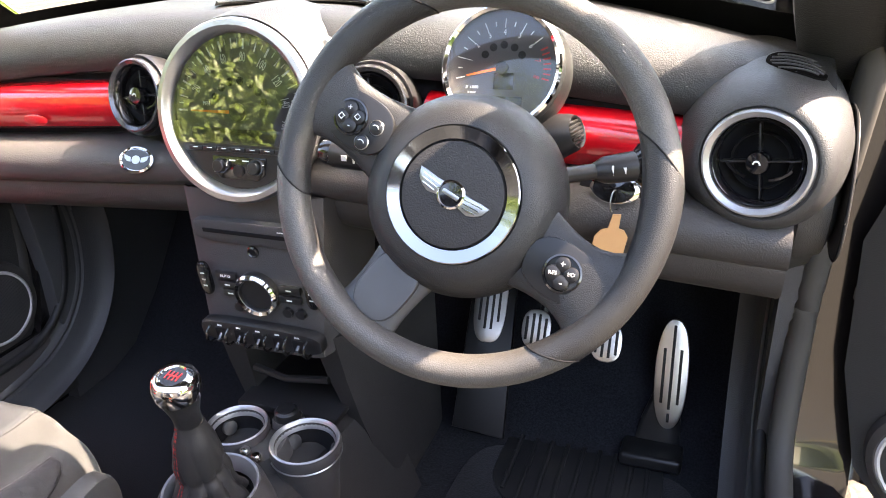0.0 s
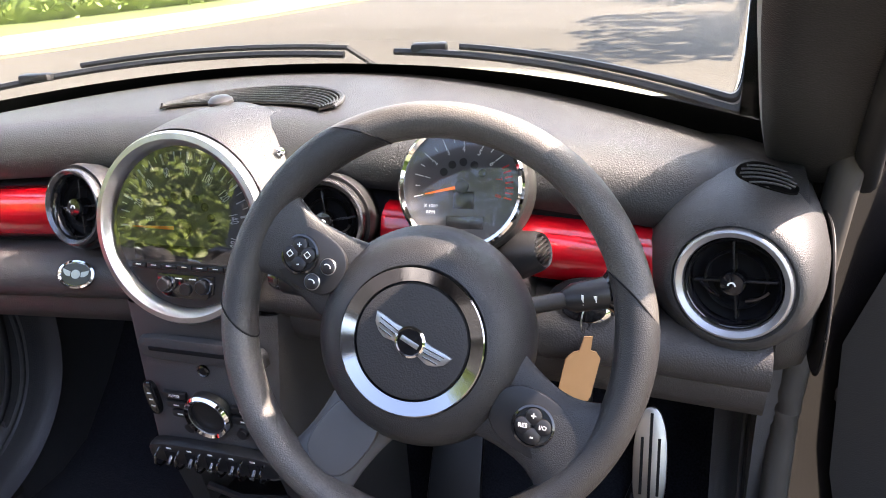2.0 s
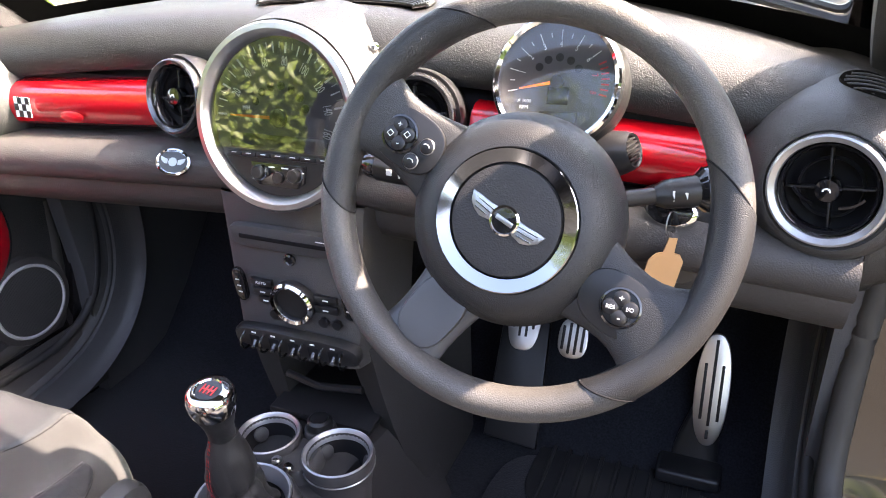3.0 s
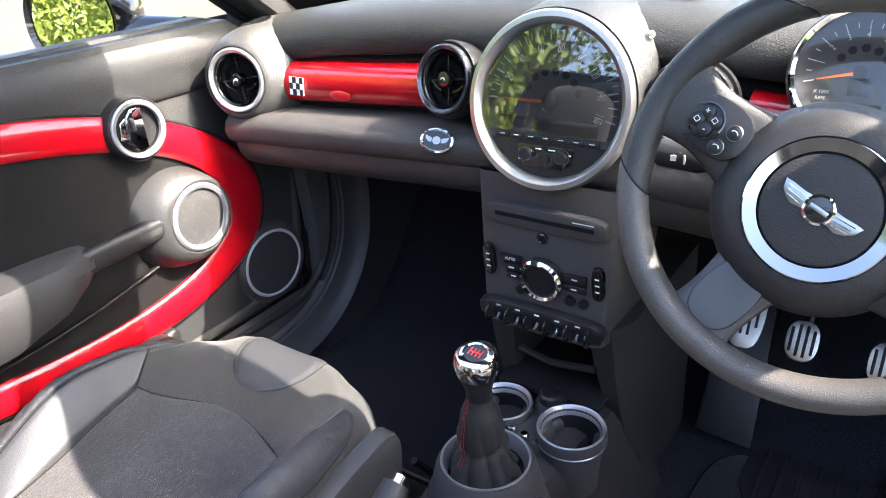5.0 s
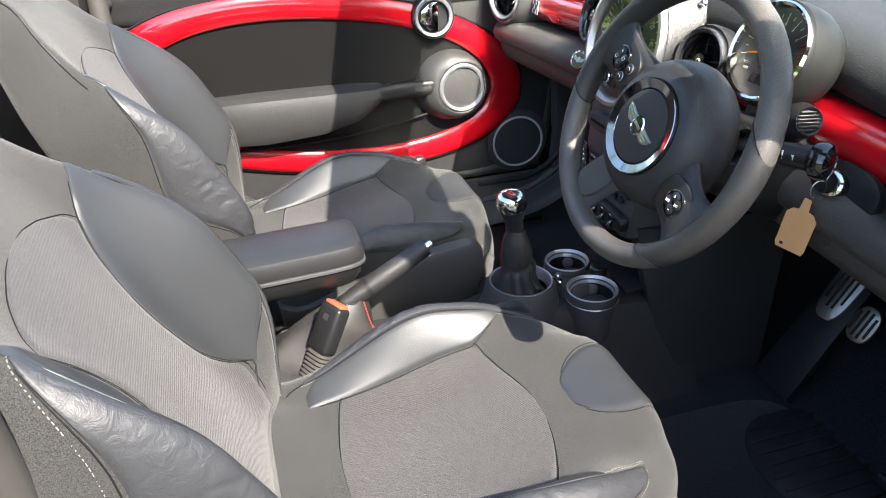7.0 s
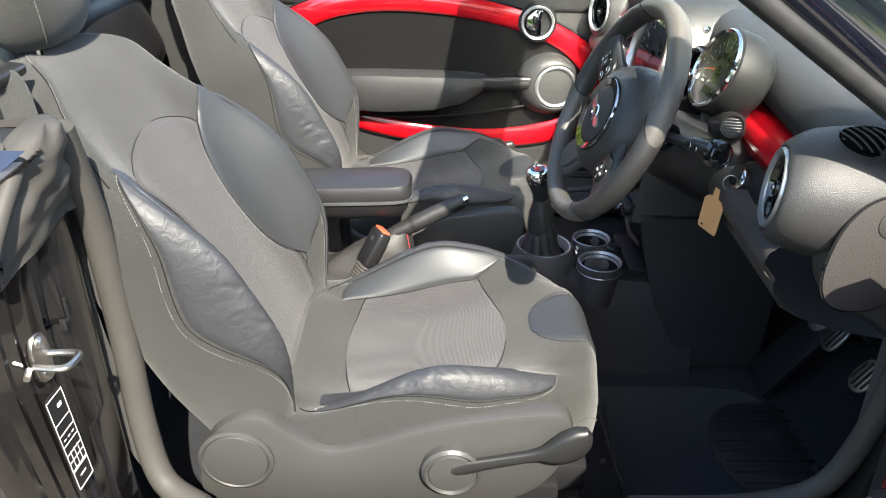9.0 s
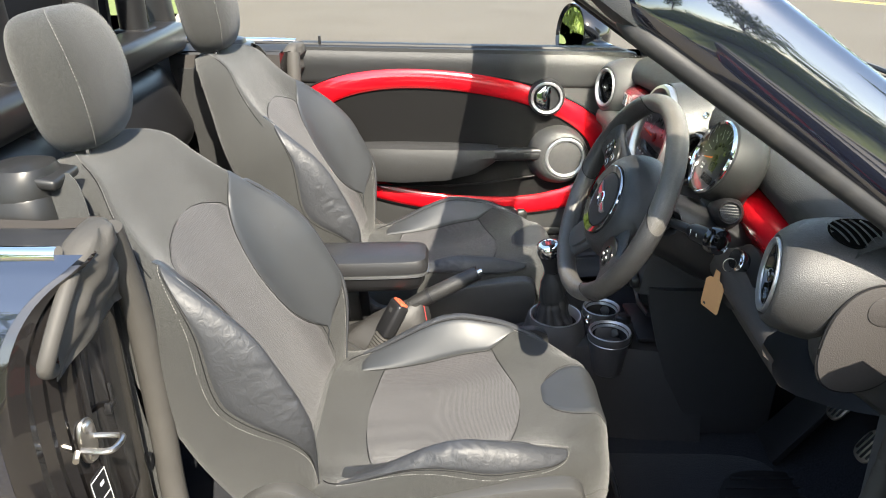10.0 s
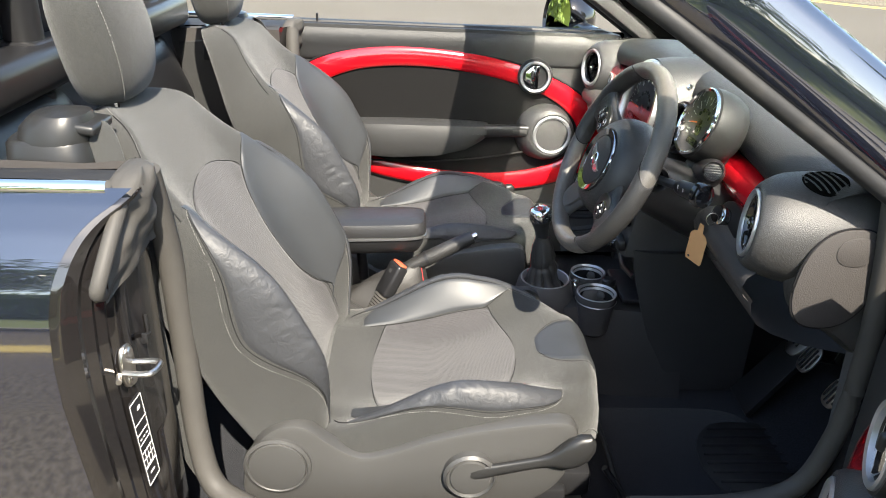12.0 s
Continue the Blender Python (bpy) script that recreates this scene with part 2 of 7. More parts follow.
def loft(secs, closed=True, cap0=True, cap1=True):
    n = len(secs[0])
    V = [tuple(p) for s in secs for p in s]
    F = []
    for a in range(len(secs) - 1):
        for i in range(n if closed else n - 1):
            j = (i + 1) % n
            F.append((a * n + i, a * n + j, (a + 1) * n + j, (a + 1) * n + i))
    if closed and cap0:
        F.append(tuple(range(n - 1, -1, -1)))
    if closed and cap1:
        F.append(tuple((len(secs) - 1) * n + i for i in range(n)))
    return V, F


def lathe(prof, n=48, m=None, cap=False, arc=(0, 360)):
    """Turns a profile of (radius, height) round z."""
    full = arc == (0, 360)
    k = n if full else n + 1
    secs = []
    for i in range(k):
        a = radians(arc[0] + (arc[1] - arc[0]) * i / n)
        secs.append([(r * math.cos(a), r * math.sin(a), h) for r, h in prof])
    if full:
        secs.append(secs[0])
    vf = loft(secs, closed=False)
    if cap:
        V, F = vf
        V = list(V) + [(0, 0, prof[-1][1])]
        c, p = len(V) - 1, len(prof)
        F = F + [(i * p + p - 1, (i + 1) * p + p - 1, c) for i in range(len(secs) - 1)]
        vf = V, F
    return xf(vf, m) if m else vf


def catmull(pts, per=6, closed=False):
    P = [Vector(p) for p in pts]
    n, out = len(P), []
    for i in range(n if closed else n - 1):
        g = (lambda k: P[k % n]) if closed else (lambda k: P[max(0, min(n - 1, k))])
        a, b, c, d = g(i - 1), g(i), g(i + 1), g(i + 2)
        for s in range(per):
            t = s / per
            out.append(0.5 * ((2 * b) + (c - a) * t + (2 * a - 5 * b + 4 * c - d) * t * t + (3 * b - a - 3 * c + d) * t ** 3))
    if not closed:
        out.append(P[-1])
    return out


def tube(path, r, n=10, closed=False, flat=1.0, up=(0, 0, 1), cap=True):
    """A tube along a path; r a number or a function of 0..1."""
    P = [Vector(p) for p in path]
    secs, k = [], len(P)
    for i, p in enumerate(P):
        a = P[(i - 1) % k] if closed else P[max(0, i - 1)]
        b = P[(i + 1) % k] if closed else P[min(k - 1, i + 1)]
        d = (b - a).normalized()
        s = d.cross(Vector(up))
        s = s.normalized() if s.length > 1e-4 else d.orthogonal().normalized()
        u = s.cross(d)
        rr = r(i / max(1, k - 1)) if callable(r) else r
        secs.append([p + rr * (math.cos(q) * s + flat * math.sin(q) * u) for q in (2 * math.pi * j / n for j in range(n))])
    if closed:
        secs.append(secs[0])
        return loft(secs, True, False, False)
    return loft(secs, True, cap, cap)


def grid(fn, us, vs):
    V = [tuple(fn(u, v)) for v in vs for u in us]
    n = len(us)
    return V, [(a * n + i, a * n + i + 1, (a + 1) * n + i + 1, (a + 1) * n + i) for a in range(len(vs) - 1) for i in range(n - 1)]


def slab(poly, thick, m=None, bev=0.0):
    """A flat outline in xy pushed up by thick."""
    bm = bmesh.new()
    f = bm.faces.new([bm.verts.new((x, y, 0)) for x, y in poly])
    f.normal_update()
    if f.normal.z > 0:
        f.normal_flip()
    ext = bmesh.ops.extrude_face_region(bm, geom=[f])
    top = [v for v in ext["geom"] if isinstance(v, bmesh.types.BMVert)]
    bmesh.ops.translate(bm, verts=top, vec=(0, 0, thick))
    if bev:
        tops = set(top)
        bmesh.ops.bevel(bm, geom=[e for e in bm.edges if e.verts[0] in tops and e.verts[1] in tops], offset=bev, segments=2, profile=0.5, affect='EDGES')
    bmesh.ops.triangulate(bm, faces=[q for q in bm.faces if len(q.verts) > 4])
    vf = from_bm(bm)
    return xf(vf, m) if m else vf


def ell(a, b, n=40, p=2.0, c=(0, 0), t0=0):
    out = []
    for i in range(n):
        q = 2 * math.pi * i / n + t0
        x, y = math.cos(q), math.sin(q)
        out.append((c[0] + a * math.copysign(abs(x) ** (2 / p), x), c[1] + b * math.copysign(abs(y) ** (2 / p), y)))
    return out


def face_m(c, normal, up=(0, 0, 1)):
    """A frame at c whose z looks along normal and whose y is as near up as can be."""
    z = Vector(normal).normalized()
    x = Vector(up).cross(z).normalized()
    y = z.cross(x)
    m = Matrix((x, y, z)).transposed().to_4x4()
    m.translation = Vector(c)
    return m


def letters(text, size, m, depth=0.0003):
    cu = bpy.data.curves.new("letters", 'FONT')
    cu.body, cu.size, cu.align_x, cu.align_y, cu.extrude, cu.resolution_u = text, size, 'CENTER', 'CENTER', depth, 2
    ob = bpy.data.objects.new("letters", cu)
    me = bpy.data.meshes.new_from_object(ob)
    vf = [tuple(v.co) for v in me.vertices], [tuple(p.vertices) for p in me.polygons]
    bpy.data.objects.remove(ob)
    bpy.data.meshes.remove(me)
    bpy.data.curves.remove(cu)
    return xf(vf, m)


PLACE = {}


def thing(name, at, label, category, group="", kind=""):
    e = new(name)
    e.location = at
    e.empty_display_size = 0.05
    PLACE[e] = Vector(at)
    return tagged(e, label, category, group, kind)


def mesh_ob(name, vf, material, sharp=38, flip=False):
    me = bpy.data.meshes.new(name)
    me.from_pydata([tuple(p) for p in vf[0]], [], [tuple(q) for q in vf[1]])
    me.update()
    bm = bmesh.new()
    bm.from_mesh(me)
    bmesh.ops.remove_doubles(bm, verts=bm.verts, dist=1e-6)
    bmesh.ops.recalc_face_normals(bm, faces=bm.faces)
    bm.to_mesh(me)
    bm.free()
    me.materials.append(material)
    me.polygons.foreach_set("use_smooth", [True] * len(me.polygons))
    me.set_sharp_from_angle(angle=radians(sharp))
    return new(name, me)


def part(name, vf, material, parent, label="", sharp=38):
    ob = mesh_ob(name, vf, material, sharp)
    ob.parent = parent
    if parent in PLACE:
        ob.matrix_parent_inverse = Matrix.Translation(-PLACE[parent])
    if label:
        ob["label"] = label
    return ob


def whole(name, vf, material, label, category, kind="", group="", sharp=38):
    return tagged(mesh_ob(name, vf, material, sharp), label, category, group, kind)


def stitches(path, parent, material=None, step=0.0056, r=0.00062, name="stitching"):
    """A row of short thread stitches along a path."""
    P = [Vector(p) for p in path]
    acc, out, rest = 0, [], 0.0
    for a, b in zip(P, P[1:]):
        d = (b - a).length
        while rest < d:
            p = a.lerp(b, rest / d)
            q = a.lerp(b, min(1, (rest + step * 0.62) / d))
            if (q - p).length > 1e-5:
                out.append(tube([p, q], r, 4))
            rest += step
        rest -= d
    return part(name, join(*out), material or M_THREAD, parent) if out else None


class Skin:
    """A surface sampled on a grid of rows, read at u, v in 0..1 with a lift along its normal."""

    def __init__(self, rows):
        self.g = np.array([[tuple(p) for p in r] for r in rows])
        self.nv, self.nu = self.g.shape[:2]
        du, dv = np.gradient(self.g, axis=1), np.gradient(self.g, axis=0)
        nrm = np.cross(du, dv)
        self.n = nrm / (np.linalg.norm(nrm, axis=2, keepdims=True) + 1e-9)
        self.sign = 1

    def _read(self, a, u, v):
        x, y = min(max(u, 0), 1) * (self.nu - 1), min(max(v, 0), 1) * (self.nv - 1)
        i, j = min(int(x), self.nu - 2), min(int(y), self.nv - 2)
        s, t = x - i, y - j
        return (a[j, i] * (1 - s) + a[j, i + 1] * s) * (1 - t) + (a[j + 1, i] * (1 - s) + a[j + 1, i + 1] * s) * t

    def at(self, u, v, lift=0.0):
        return Vector(self._read(self.g, u, v) + self.sign * lift * self._read(self.n, u, v))

    def patch(self, ulo, uhi, vs, nu=12, lift=0.003, crease=None):
        """The stretch between the curves ulo(v) and uhi(v), raised like a pad, its rim sunk to the surface."""
        rows = []
        for k, v in enumerate(vs):
            a, b = ulo(v), uhi(v)
            row = []
            for i in range(nu + 1):
                e = min(i, nu - i, k, len(vs) - 1 - k)
                fold = 0.0
                if crease and e > 0:
                    t = k / (len(vs) - 1)
                    w = noise.noise(Vector((t * 42 + 1.1 * math.sin(i * 0.55), i * 0.14, crease * 7.3)))
                    fold = 0.0058 * (0.45 - abs(w) ** 0.8) * (0.25 + 0.75 * math.sin(math.pi * min(1, t * 1.25)) ** 2) * math.sin(math.pi * i / nu)
                row.append(self.at(a + (b - a) * i / nu, v, -0.0025 if e == 0 else lift * (0.75 if e == 1 else 1) + fold))
            rows.append(row)
        return loft(rows, closed=False)


# ---------------------------------------------------------------- ground, road, verges
def flat_sheet(x0, x1, y0, y1, z, step):
    nx, ny = max(1, int((x1 - x0) / step)), max(1, int((y1 - y0) / step))
    return grid(lambda u, v: (u, v, z), [x0 + (x1 - x0) * i / nx for i in range(nx + 1)], [y0 + (y1 - y0) * i / ny for i in range(ny + 1)])


whole("ground", flat_sheet(-900, 900, -900, 900, 0.0, 300), M_ASPHALT, "sunlit worn grey asphalt road", "road", "structure")

# the kerb of the far corner: along the side road, round the corner and on along the main road
CORNER_N = catmull([(-40, -3.0, 0), (-24, 1.6, 0), (-14.5, 4.8, 0), (-12.0, 5.75, 0), (-10.4, 6.75, 0), (-9.3, 8.3, 0), (-8.6, 10.4, 0), (-7.6, 14.5, 0), (-6.8, 22, 0), (-6.5, 45, 0)], 6)
CORNER_S = catmull([(-60, -7.5, 0), (-24, -4.6, 0), (-13.2, -3.75, 0), (-9.3, -3.7, 0), (-7.2, -3.35, 0), (-6.1, -4.2, 0), (-5.6, -6.5, 0), (-5.5, -12, 0), (-5.5, -45, 0)], 6)


def offset_line(P, d):
    out = []
    for i, p in enumerate(P):
        t = (P[min(len(P) - 1, i + 1)] - P[max(0, i - 1)]).normalized()
        out.append(p + d * Vector((-t.y, t.x, 0)))
    return out


def band(P, d0, d1, z):
    return loft([[a, b] for a, b in zip([p + Vector((0, 0, z)) for p in offset_line(P, d0)], [p + Vector((0, 0, z)) for p in offset_line(P, d1)])], closed=False)


def kerb_run(name, P, side):
    secs = []
    outer = offset_line(P, side * 0.13)
    for a, b in zip(P, outer):
        secs.append([a, a + Vector((0, 0, 0.10)), a.lerp(b, 0.15) + Vector((0, 0, 0.115)), b + Vector((0, 0, 0.115)), b])
    whole(name, loft(secs), M_KERB, "pale concrete kerb round the road corner", "kerb", "structure")


kerb_run("kerb", CORNER_N, 1)
kerb_run("kerb_south", CORNER_S, -1)
whole("pavement", band(CORNER_N, 0.13, 2.2, 0.11), M_KERB, "dusty pale footpath beside the kerb", "pavement", "structure")
whole("verge", band(CORNER_N, 2.2, 40, 0.10), M_GRASS, "sunlit mown grass verge behind the footpath", "verge", "structure")
whole("verge_south", band(CORNER_S, -0.13, -40, 0.10), M_GRASS, "bright green grass verge beside the road", "verge", "structure")
EAST = [Vector((3.3 + 0.0004 * y * y, y, 0)) for y in (-60, -40, -25, -15, -8, -3, 0, 3, 8, 15, 25, 40, 60)]
kerb_run("kerb_east", EAST, -1)
whole("verge_east", band(EAST, -0.13, -40, 0.10), M_GRASS, "green grass verge beside the parked car", "verge", "structure")
whole("road_line", band(EAST, 0.30, 0.38, 0.004), M_YELLOW, "faded yellow no-parking line along the kerb", "road marking", "structure", "no-parking lines")
for d in (0.30, 0.48):
    whole("road_line", band(CORNER_N, -d, -d - 0.08, 0.004), M_YELLOW, "faded yellow no-parking line along the kerb", "road marking", "structure", "no-parking lines")


def leaf_mesh(points, size, seed):
    rnd = random.Random(seed)
    V, F = [], []
    for p in points:
        a = Vector((rnd.gauss(0, 1), rnd.gauss(0, 1), rnd.gauss(0, 1))).normalized()
        b = a.orthogonal().normalized()
        b.rotate(Matrix.Rotation(rnd.uniform(0, 6.28), 3, a))
        c = a.cross(b)
        s = size * rnd.uniform(0.6, 1.4)
        k = len(V)
        p = Vector(p)
        V += [p - b * s, p + c * s * 0.45 + a * s * 0.1, p + b * s, p - c * s * 0.45 + a * s * 0.1]
        F += [(k, k + 1, k + 2), (k, k + 2, k + 3)]
    return V, F


def tree(x, y, h, spread, seed, leaves=2600, z0=0.1):
    rnd = random.Random(seed)
    t = thing("tree", (x, y, z0), "broad green roadside tree with dense summer leaves", "tree", "trees along the road")
    trunk = catmull([(x, y, z0 - 0.1), (x + rnd.uniform(-.1, .1), y, h * .25), (x + rnd.uniform(-.3, .3), y + rnd.uniform(-.3, .3), h * .55), (x, y, h * .85)], 5)
    bits = [tube(trunk, lambda s: 0.22 * (1 - 0.8 * s), 9)]
    centres = []
    for k in range(11):
        a, z = rnd.uniform(0, 6.28), h * rnd.uniform(.35, .9)
        r = spread * rnd.uniform(.45, .95) * (1.1 - .5 * abs(z / h - .55))
        c = Vector((x + r * math.cos(a), y + r * math.sin(a), z + rnd.uniform(0, .6)))
        s = trunk[min(len(trunk) - 1, int(len(trunk) * z / h * .8))]
        bits.append(tube([s, s.lerp(c, .5) + Vector((0, 0, -.2)), c], lambda q: 0.07 * (1 - .8 * q), 6))
        centres.append((c, spread * rnd.uniform(.3, .5)))
    centres += [(Vector((x, y, h * .9)), spread * .45), (Vector((x, y, h * .65)), spread * .55)]
    part("trunk", join(*bits), M_BARK, t)
    pts = []
    for _ in range(leaves):
        c, r = rnd.choice(centres)
        d = Vector((rnd.gauss(0, 1), rnd.gauss(0, 1), rnd.gauss(0, .8))).normalized()
        pts.append(c + d * r * rnd.uniform(.55, 1.08))
    part("crown", leaf_mesh(pts, 0.17, seed), M_LEAF, t)


def hedge(P, h, w, seed, n):
    rnd = random.Random(seed)
    pts = []
    for _ in range(n):
        i = rnd.randrange(len(P) - 1)
        p = Vector(P[i]).lerp(Vector(P[i + 1]), rnd.random())
        t = (Vector(P[i + 1]) - Vector(P[i])).normalized()
        s = Vector((-t.y, t.x, 0))
        q = rnd.uniform(0, math.pi)
        hh = h * (1 + 0.12 * noise.noise(p * 0.6))
        pts.append(p + s * math.cos(q) * w * rnd.uniform(.8, 1.05) + Vector((0, 0, 0.1 + hh * abs(math.sin(q)) ** 0.45 * rnd.uniform(.1, 1.03) ** .5)))
    core = loft([[Vector(p) + Vector((w * .6 * math.cos(q), w * .6 * math.sin(q) * .3, h * .45 + h * .42 * math.sin(q))) for q in [k * 6.283 / 10 for k in range(10)]] for p in P])
    t = thing("hedge", P[0], "leafy green hedge behind the footpath", "hedge", "hedges", "stuff")
    part("leaves", leaf_mesh(pts, 0.075 + 0.008 * h, seed), M_LEAF, t)
    part("twigs", core, M_LEAF, t)


hedge([(-19, 9.5, 0), (-16, 11.3, 0), (-13.6, 13.0, 0), (-11.8, 17, 0), (-10.6, 24, 0)], 1.5, 0.8, 3, 9000)
hedge([(8.5, -30, 0), (8.2, -10, 0), (8.0, 5, 0), (8.6, 30, 0)], 1.8, 0.9, 5, 14000)
hedge([(-17, -7.6, 0), (-12, -7.2, 0), (-8.6, -7.6, 0), (-7.6, -12, 0), (-7.4, -22, 0)], 6.0, 1.1, 4, 42000)
for k, (x, y, h, s) in enumerate([(6.2, 10.5, 6.5, 2.6), (7.0, 15.5, 7.5, 3.0), (9.5, -6.0, 7.0, 2.8), (10.0, 1.5, 6.0, 2.6), (-9.0, -11.0, 8.5, 3.4), (-12.5, -9.0, 8.0, 3.2), (-6.5, -14.0, 9.0, 3.4), (-16.5, -8.8, 8.0, 3.0),
                                  (-2.5, -17.0, 9.0, 3.6), (3.5, -18.0, 8.5, 3.4), (-17, 16, 8, 3.2)]):
    tree(x, y, h, s, 20 + k)

# ---------------------------------------------------------------- car body
car = thing("convertible", (0, 0, 0.0), "dark navy open two-seat car body with glossy paint", "car")
YW = lambda x: 0.665 - 0.58 * x * x          # front edge of the dashboard under the glass
ZT = lambda x: 0.974 - 0.13 * x * x          # height of the dashboard top
XS = [-0.66 + 1.32 * i / 44 for i in range(45)]

# floor, tunnel, firewall, sills
part("floor_carpet", grid(lambda x, s: (x, *s), [-0.71 + 1.42 * i / 24 for i in range(25)],
                          [(-1.02, 0.19), (-0.6, 0.18), (-0.1, 0.17), (0.30, 0.17), (0.46, 0.175), (0.54, 0.20), (0.64, 0.29), (0.76, 0.43), (0.80, 0.60), (0.80, 0.90)]), M_CARPET, car, "black loop-pile carpet")
part("floor_pan", box((0, -0.1, 0.135), (1.46, 1.95, 0.05), 0.01), M_MATTBLACK, car)
for s in (-1, 1):
    sec = lambda y: [(s * x, y, z) for x, z in ((0.69, 0.16), (0.69, 0.30), (0.700, 0.335), (0.725, 0.345), (0.76, 0.335), (0.79, 0.30), (0.81, 0.22), (0.80, 0.15))]
    part("sill", loft([sec(y) for y in (-1.0, -0.5, 0.0, 0.5, 0.80)]), M_JAMB, car, "glossy black door sill")
    part("sill_trim", loft([[(s * x, y, z) for x, z in ((0.655, 0.20), (0.66, 0.325), (0.668, 0.338), (0.688, 0.338), (0.694, 0.32), (0.694, 0.20))] for y in (-0.72, -0.3, 0.1, 0.40)]), M_LOWER, car)
    kick = [(0.36, 0.17), (0.37, 0.30), (0.38, 0.45), (0.37, 0.66), (0.80, 0.66), (0.80, 0.17)]
    part("kick_panel", xf(slab([(-y * 1, z) for y, z in kick], 0.035, None, 0.006), Matrix(((0, 0, 1, 0.655 if s > 0 else -0.69), (-1, 0, 0, 0), (0, 1, 0, 0), (0, 0, 0, 1)))), M_KICK, car)
    line = [Vector((0, y, z)) for y, z, _ in catmull([(0.425, 0.66, 0), (0.444, 0.57, 0), (0.446, 0.49, 0), (0.425, 0.41, 0), (0.372, 0.345, 0), (0.29, 0.305, 0), (0.16, 0.288, 0)], 6)]
    secs = []
    for a, p, b in zip(line[:1] + line[:-1], line, line[1:] + line[-1:]):
        run = (b - a).normalized()
        out = Vector((0, -run.z, run.y))                       # towards the footwell
        secs.append([(s * x, p.y + out.y * d, p.z + out.z * d) for d, x in ((-0.012, 0.676), (-0.004, 0.664), (0.004, 0.655), (0.010, 0.652), (0.013, 0.657), (0.017, 0.657), (0.020, 0.650), (0.034, 0.646), (0.050, 0.642), (0.060, 0.634), (0.066, 0.622), (0.068, 0.615))])
    part("kick_moulding", loft(secs, closed=False), M_KICK, car, "ridged grey moulding round the footwell")
    part("kick_lid", xf(box((0, 0, 0), (0.004, 0.050, 0.040), 0.0015), Matrix.Translation((s * 0.6435, 0.485, 0.585))), M_KICK, car)
    # front door shut-post and seal
    pinch = 0.0 if s > 0 else 0.030                          # the closed door presses its seal outwards
    post = catmull([(s * (x + pinch), y, z) for x, y, z in ((0.708, 0.335, 0.945), (0.700, 0.362, 0.80), (0.690, 0.380, 0.62), (0.686, 0.370, 0.48), (0.684, 0.33, 0.385), (0.686, 0.22, 0.352), (0.688, 0.05, 0.349))], 6)
    part("inner_seal", tube(catmull([(s * 0.662, 0.418, 0.78), (s * 0.660, 0.434, 0.62), (s * 0.660, 0.424, 0.48), (s * 0.660, 0.384, 0.385), (s * 0.662, 0.30, 0.335), (s * 0.668, 0.15, 0.328)], 8), 0.009, 10), M_RUBBER, car, "curved black rubber seal")
    part("door_seal", tube(post, 0.017, 12), M_SEAL, car, "grey rubber door seal")
    flow = lambda z: float(np.interp(z, (0.16, 0.335, 0.36, 0.40, 0.45, 0.52, 0.60), (-0.050, -0.046, -0.036, -0.022, -0.010, -0.003, 0.0)))
    part("shut_post", loft([[(s * x, y + (flow(z) if y < 0.5 else 0), z) for x, y in ((0.685, 0.388), (0.71, 0.389), (0.765, 0.392), (0.777, 0.398), (0.783, 0.412), (0.80, 0.48), (0.80, 0.80), (0.685, 0.80))] for z in (0.16, 0.30, 0.335, 0.36, 0.38, 0.40, 0.42, 0.45, 0.48, 0.52, 0.56, 0.60, 0.70, 0.80, 0.90)]), M_JAMB, car, "glossy black hinge pillar running into the sill")

# outer skin: bonnet, wings, quarters, tail
SIDE_Z = (0.25, 0.30, 0.40, 0.50, 0.60, 0.68, 0.74, 0.80, 0.84, 0.87, 0.90, 0.93, 0.945)
SIDE = lambda z: float(np.interp(z, SIDE_Z, (0.795, 0.80, 0.815, 0.831, 0.846, 0.856, 0.855, 0.848, 0.838, 0.824, 0.803, 0.775, 0.757)))   # half width of the body at a height
EDGE_P = catmull([(z, y, 0) for z, y in ((0.25, -0.775), (0.60, -0.775), (0.76, -0.7755), (0.83, -0.770), (0.868, -0.759), (0.895, -0.744), (0.915, -0.724), (0.930, -0.702), (0.946, -0.682))], 8)
EDGE = lambda z: float(np.interp(z, [p[0] for p in EDGE_P], [p[1] for p in EDGE_P]))   # rear edge of the door opening
part("bonnet", grid(lambda x, v: (x, 0.80 + v * (0.95 - 0.22 * (x / 0.72) ** 2), 0.915 - 0.10 * (x / 0.75) ** 2 - 0.06 * v - 0.14 * v ** 4),
                    [-0.74 + 1.48 * i / 24 for i in range(25)], [i / 14 for i in range(15)]), M_PAINT, car, "dark navy bonnet")
part("scuttle", grid(lambda x, v: (x, YW(x) + 0.02 + v * 0.10, 0.945 - 0.12 * x * x - 0.030 * v), [-0.70 + 1.40 * i / 30 for i in range(31)], [0, .25, .5, .75, 1]), M_MATTBLACK, car, "black plastic scuttle panel")
